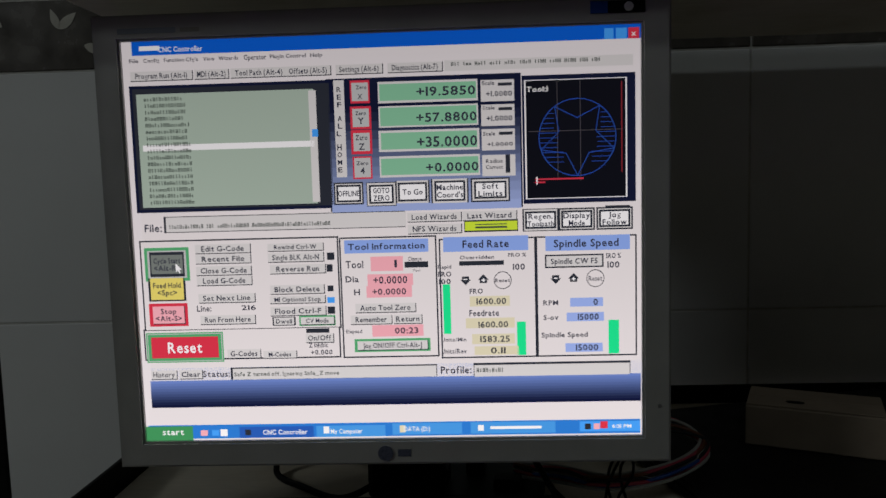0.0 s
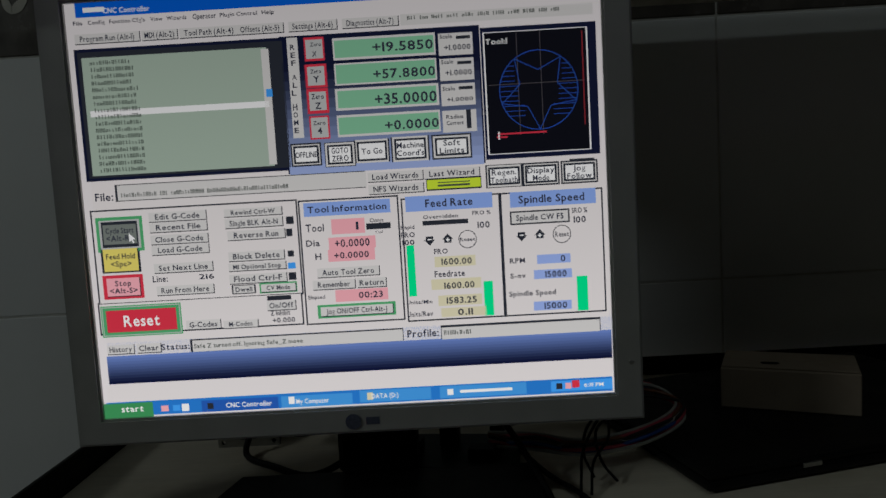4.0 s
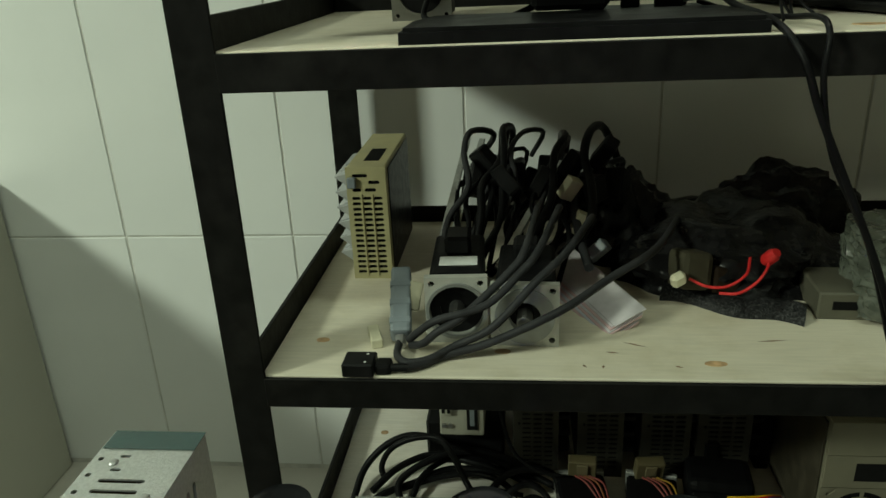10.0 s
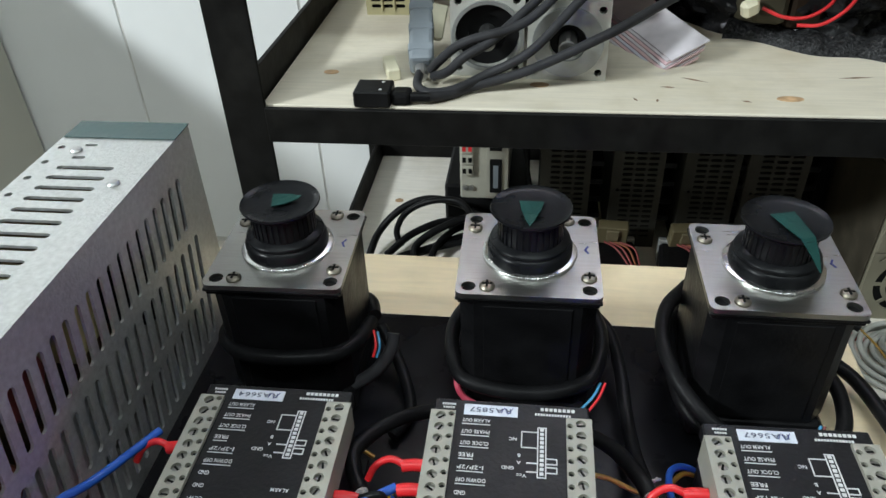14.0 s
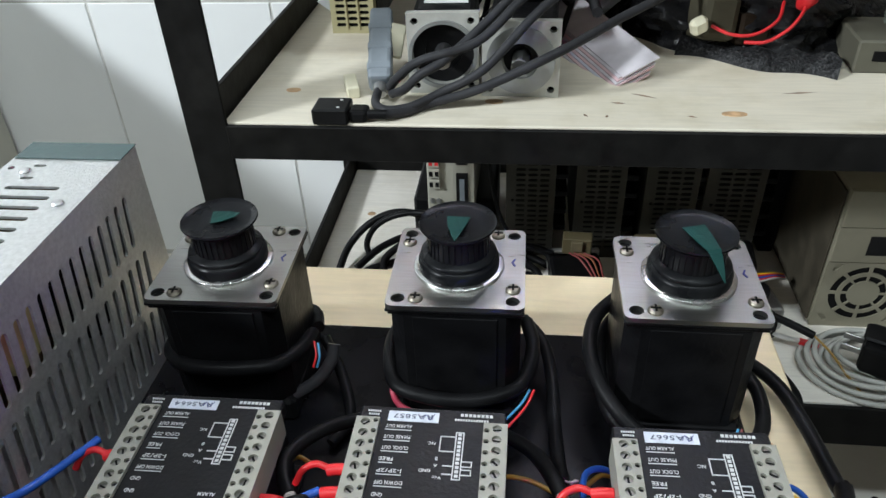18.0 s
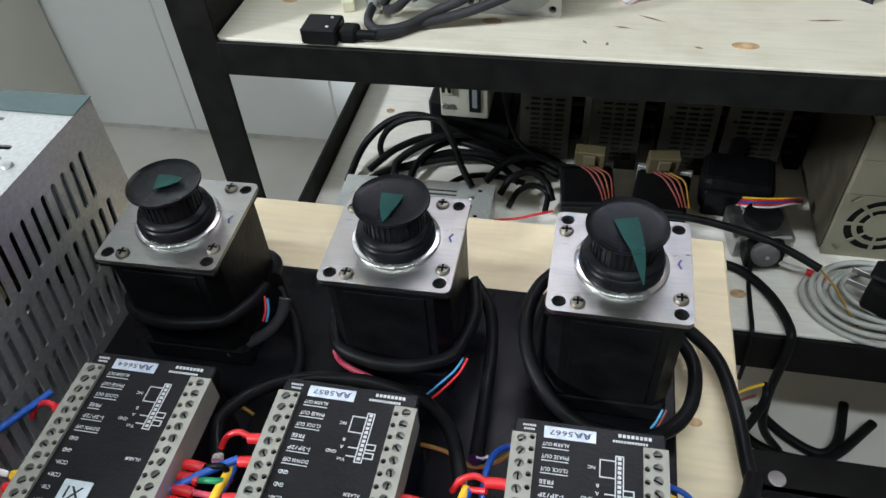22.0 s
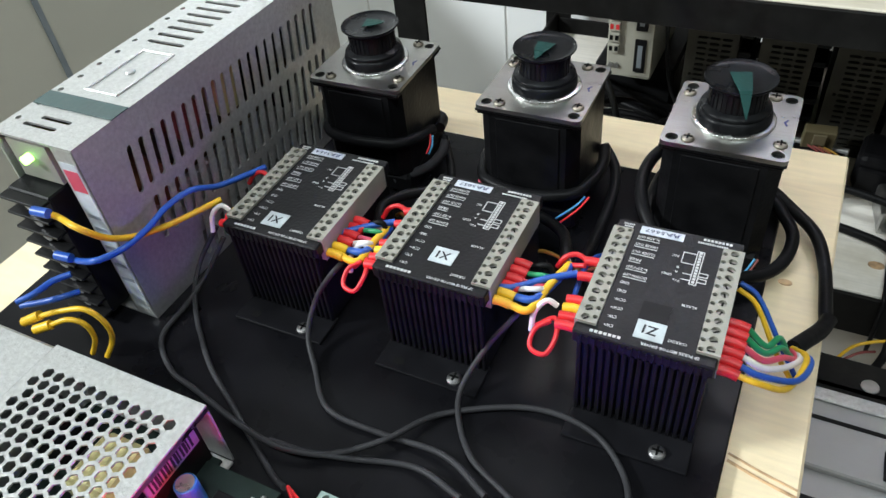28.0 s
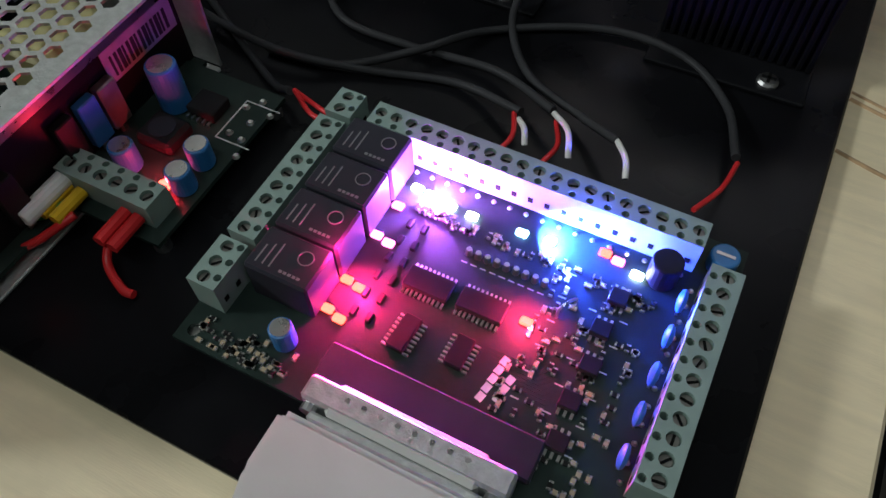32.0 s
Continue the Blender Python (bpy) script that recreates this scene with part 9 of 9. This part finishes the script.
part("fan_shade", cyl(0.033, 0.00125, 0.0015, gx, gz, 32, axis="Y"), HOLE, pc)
part("upper_face", box(-0.068, 0.075, -0.0015, 0.0014, 0.0755, 0.112, 0.0006), OLD_BEIGE, pc)
part("upper_face", box(-0.068, 0.075, -0.0030, 0.0014, 0.1135, 0.150, 0.0006), OLD_BEIGE, pc)
part("recess", box(-0.040, 0.055, -0.0019, -0.0015, 0.084, 0.104), DARK_PLASTIC, pc)
# this side's shade is put into the panel's dark brown
part("side_panel", box(-0.0705, -0.0683, 0.004, 0.13, 0.004, 0.146, 0.0005), mat("grimy_brown_panel", (0.055, 0.048, 0.035), 0.6, 0, 0.3, 40, 0.1, 200, 0.4, (0.1, 0.09, 0.065), 20), pc, "side panel darkened to brown for its shade")

# ---- under and beside the board ----
for k, pts in enumerate(([(0.17, 0.50, FLOOR_Z + 0.006), (0.20, 0.47, FLOOR_Z + 0.006), (0.23, 0.455, FLOOR_Z + 0.006), (0.25, 0.47, FLOOR_Z + 0.008), (0.265, 0.52, FLOOR_Z + 0.006)], [(0.14, 0.49, FLOOR_Z + 0.006), (0.165, 0.455, FLOOR_Z + 0.010), (0.20, 0.44, FLOOR_Z + 0.014), (0.24, 0.45, FLOOR_Z + 0.010), (0.29, 0.50, FLOOR_Z + 0.006)], [(0.13, 0.47, FLOOR_Z + 0.006), (0.16, 0.425, FLOOR_Z + 0.006), (0.21, 0.42, FLOOR_Z + 0.006), (0.26, 0.44, FLOOR_Z + 0.006)])):
    cable("floor_cable", pts, 0.0052, RUBBER, "black cable lying on the floor under the shelf", "cable", "floor cables")
cable("yellow_wire", [(0.085, 0.36, 0.430), (0.095, 0.365, 0.448), (0.108, 0.371, 0.453), (0.1195, 0.3755, 0.454)], 0.0013, YELLOW_PVC, "bare yellow wire end sticking up beside the bench", "wire")
cable("red_wire", [(0.075, 0.34, 0.420), (0.088, 0.352, 0.440), (0.100, 0.362, 0.446), (0.112, 0.370, 0.444)], 0.0011, DULL_RED, "bare red wire end beside the bench", "wire")
cable("floor_cable", [(0.119, 0.376, 0.454), (0.115, 0.36, 0.44), (0.09, 0.34, 0.36), (0.10, 0.36, 0.28), (0.14, 0.40, FLOOR_Z + 0.008)], 0.0034, RUBBER, "black cable rising beside the bench", "cable", "floor cables")

GREY_METAL = mat("grey_machine_metal", (0.34, 0.34, 0.34), 0.4, 0.2, 0.06, 30, 0.05, 200, 0.2, (0.24, 0.24, 0.24), 12)
mach = thing("grey_machine", "grey metal machine casing with grooves, standing on the bench frame", "machine", (0.055, 0.10, 0.516))
part("casing", box(0.0, 0.45, 0.006, 0.126, 0.0, 0.036, 0.0015), GREY_METAL, mach)
part("raised_band", box(0.0, 0.45, 0.068, 0.100, 0.0362, 0.041, 0.001), GREY_METAL, mach)
part("groove", box(0.0, 0.035, 0.046, 0.052, 0.0355, 0.0364), DARK_PLASTIC, mach)
part("groove", box(0.0, 0.45, 0.102, 0.106, 0.0355, 0.0364), DARK_PLASTIC, mach)
part("silver_strip", box(0.0, 0.45, 0.1165, 0.1255, 0.0362, 0.0385, 0.0008), ALU_CASE, mach)
rc = part("recess_plate", box(0.040, 0.10, 0.072, 0.090, 0.0412, 0.0422), DARK_PLASTIC, mach)
part("screw", screw_head(0.0028), STEEL, rc, at=(0.058, 0.080, 0.0422))
part("cross_bar", box(0.040, 0.064, -0.16, 0.005, 0.0, 0.034, 0.001), GREY_METAL, mach)
part("front_pan", box(0.0, 0.39, -0.16, 0.005, -0.004, 0.0, 0.0008), BLACK_STEEL, mach)
for k, (x0, y0, w, h) in enumerate(((0.004, -0.02, 0.022, 0.018), (0.008, -0.055, 0.02, 0.010), (0.002, -0.10, 0.028, 0.014), (0.07, -0.03, 0.05, 0.012), (0.08, -0.09, 0.06, 0.018))):
    part("inner_part", box(x0, x0 + w, y0 - 0.018, y0 + 0.012, 0.0005, h, 0.002), DARK_PLASTIC if k % 2 else GREY_METAL, mach)

# ---- wall tiles, last ----
TX0, TW, TH = -0.918, 0.25, 0.3985
b = box(0.0012, TW - 0.0012, 0, 0.0075, 0.0012, TH - 0.0012, 0.0011)
first = part("tile", b, TILE, wall_north, at=(TX0 - TW, WALL_Y, 0.237))
for j in range(6):
    for i in range(-2, 9):
        if (i, j) == (-1, 0):
            continue
        z = 0.237 + TH * j if j < 2 else 0.237 + TH * 3 + 0.0 + TH * (j - 3)
        if j == 2:
            continue
        if j == 3:
            z = 1.432
        if j > 3:
            z = 1.432 + TH * (j - 3)
        again(first, wall_north, (TX0 + TW * i, WALL_Y, z))
cut = part("tile", box(0.0012, TW - 0.0012, 0, 0.0075, 0.0012, 0.3105, 0.0011), TILE, wall_north, at=(TX0 - TW * 2, WALL_Y, 1.034))
for i in range(-1, 9):
    again(cut, wall_north, (TX0 + TW * i, WALL_Y, 1.034))
BORDER = mat("brown_grey_border_glaze", (0.10, 0.09, 0.08), 0.25, 0, 0.35, 25, 0, 100, 0.3, (0.20, 0.18, 0.15), 18)
LEAF_GLAZE = mat("pale_leaf_glaze", (0.52, 0.50, 0.44), 0.3, 0, 0.1, 60)
PETAL_GLAZE = mat("dull_red_petal_glaze", (0.30, 0.07, 0.07), 0.3, 0, 0.2, 60)
bord = part("border_tile", box(0.0012, TW - 0.0012, -0.0006, 0.0075, 0.0012, 0.0848, 0.0011), BORDER, wall_north, "dark border tile with pale leaves and red flowers", at=(TX0 - TW * 2, WALL_Y, 1.346))


def petal(ln, w):
    b = bmesh.new()
    n = 8
    up = [b.verts.new((ln * i / n, 0, w * math.sin(math.pi * (i / n) ** 0.8))) for i in range(1, n)]
    dn = [b.verts.new((ln * i / n, 0, -w * math.sin(math.pi * (i / n) ** 0.8))) for i in range(1, n)]
    a, c = b.verts.new((0, 0, 0)), b.verts.new((ln, 0, 0))
    f = b.faces.new([a, *up, c, *dn[::-1]])
    ex = bmesh.ops.extrude_face_region(b, geom=[f])
    bmesh.ops.translate(b, vec=(0, -0.0006, 0), verts=[v for v in ex["geom"] if isinstance(v, bmesh.types.BMVert)])
    return b


for i in range(-1, 9):
    bt = again(bord, wall_north, (TX0 + TW * i, WALL_Y, 1.346))
    if not 0 < i < 6:
        continue
    for k, (x, z, a, ln, w, mm) in enumerate(((0.03, 0.05, 20, 0.03, 0.006, LEAF_GLAZE), (0.03, 0.05, 75, 0.026, 0.005, LEAF_GLAZE), (0.04, 0.03, -25, 0.034, 0.006, LEAF_GLAZE), (0.10, 0.055, 150, 0.03, 0.006, LEAF_GLAZE), (0.17, 0.05, 40, 0.03, 0.006, LEAF_GLAZE), (0.17, 0.05, 110, 0.026, 0.005, LEAF_GLAZE), (0.20, 0.03, -20, 0.03, 0.006, LEAF_GLAZE),
                                                 (0.075, 0.035, 0, 0.018, 0.007, PETAL_GLAZE), (0.075, 0.035, 72, 0.018, 0.007, PETAL_GLAZE), (0.075, 0.035, 144, 0.018, 0.007, PETAL_GLAZE), (0.075, 0.035, 216, 0.018, 0.007, PETAL_GLAZE), (0.075, 0.035, 288, 0.018, 0.007, PETAL_GLAZE))):
        p = part("leaf" if mm is LEAF_GLAZE else "petal", petal(ln, w), mm, bt, at=pose(x, -0.0007, z, 0, -a, 0))
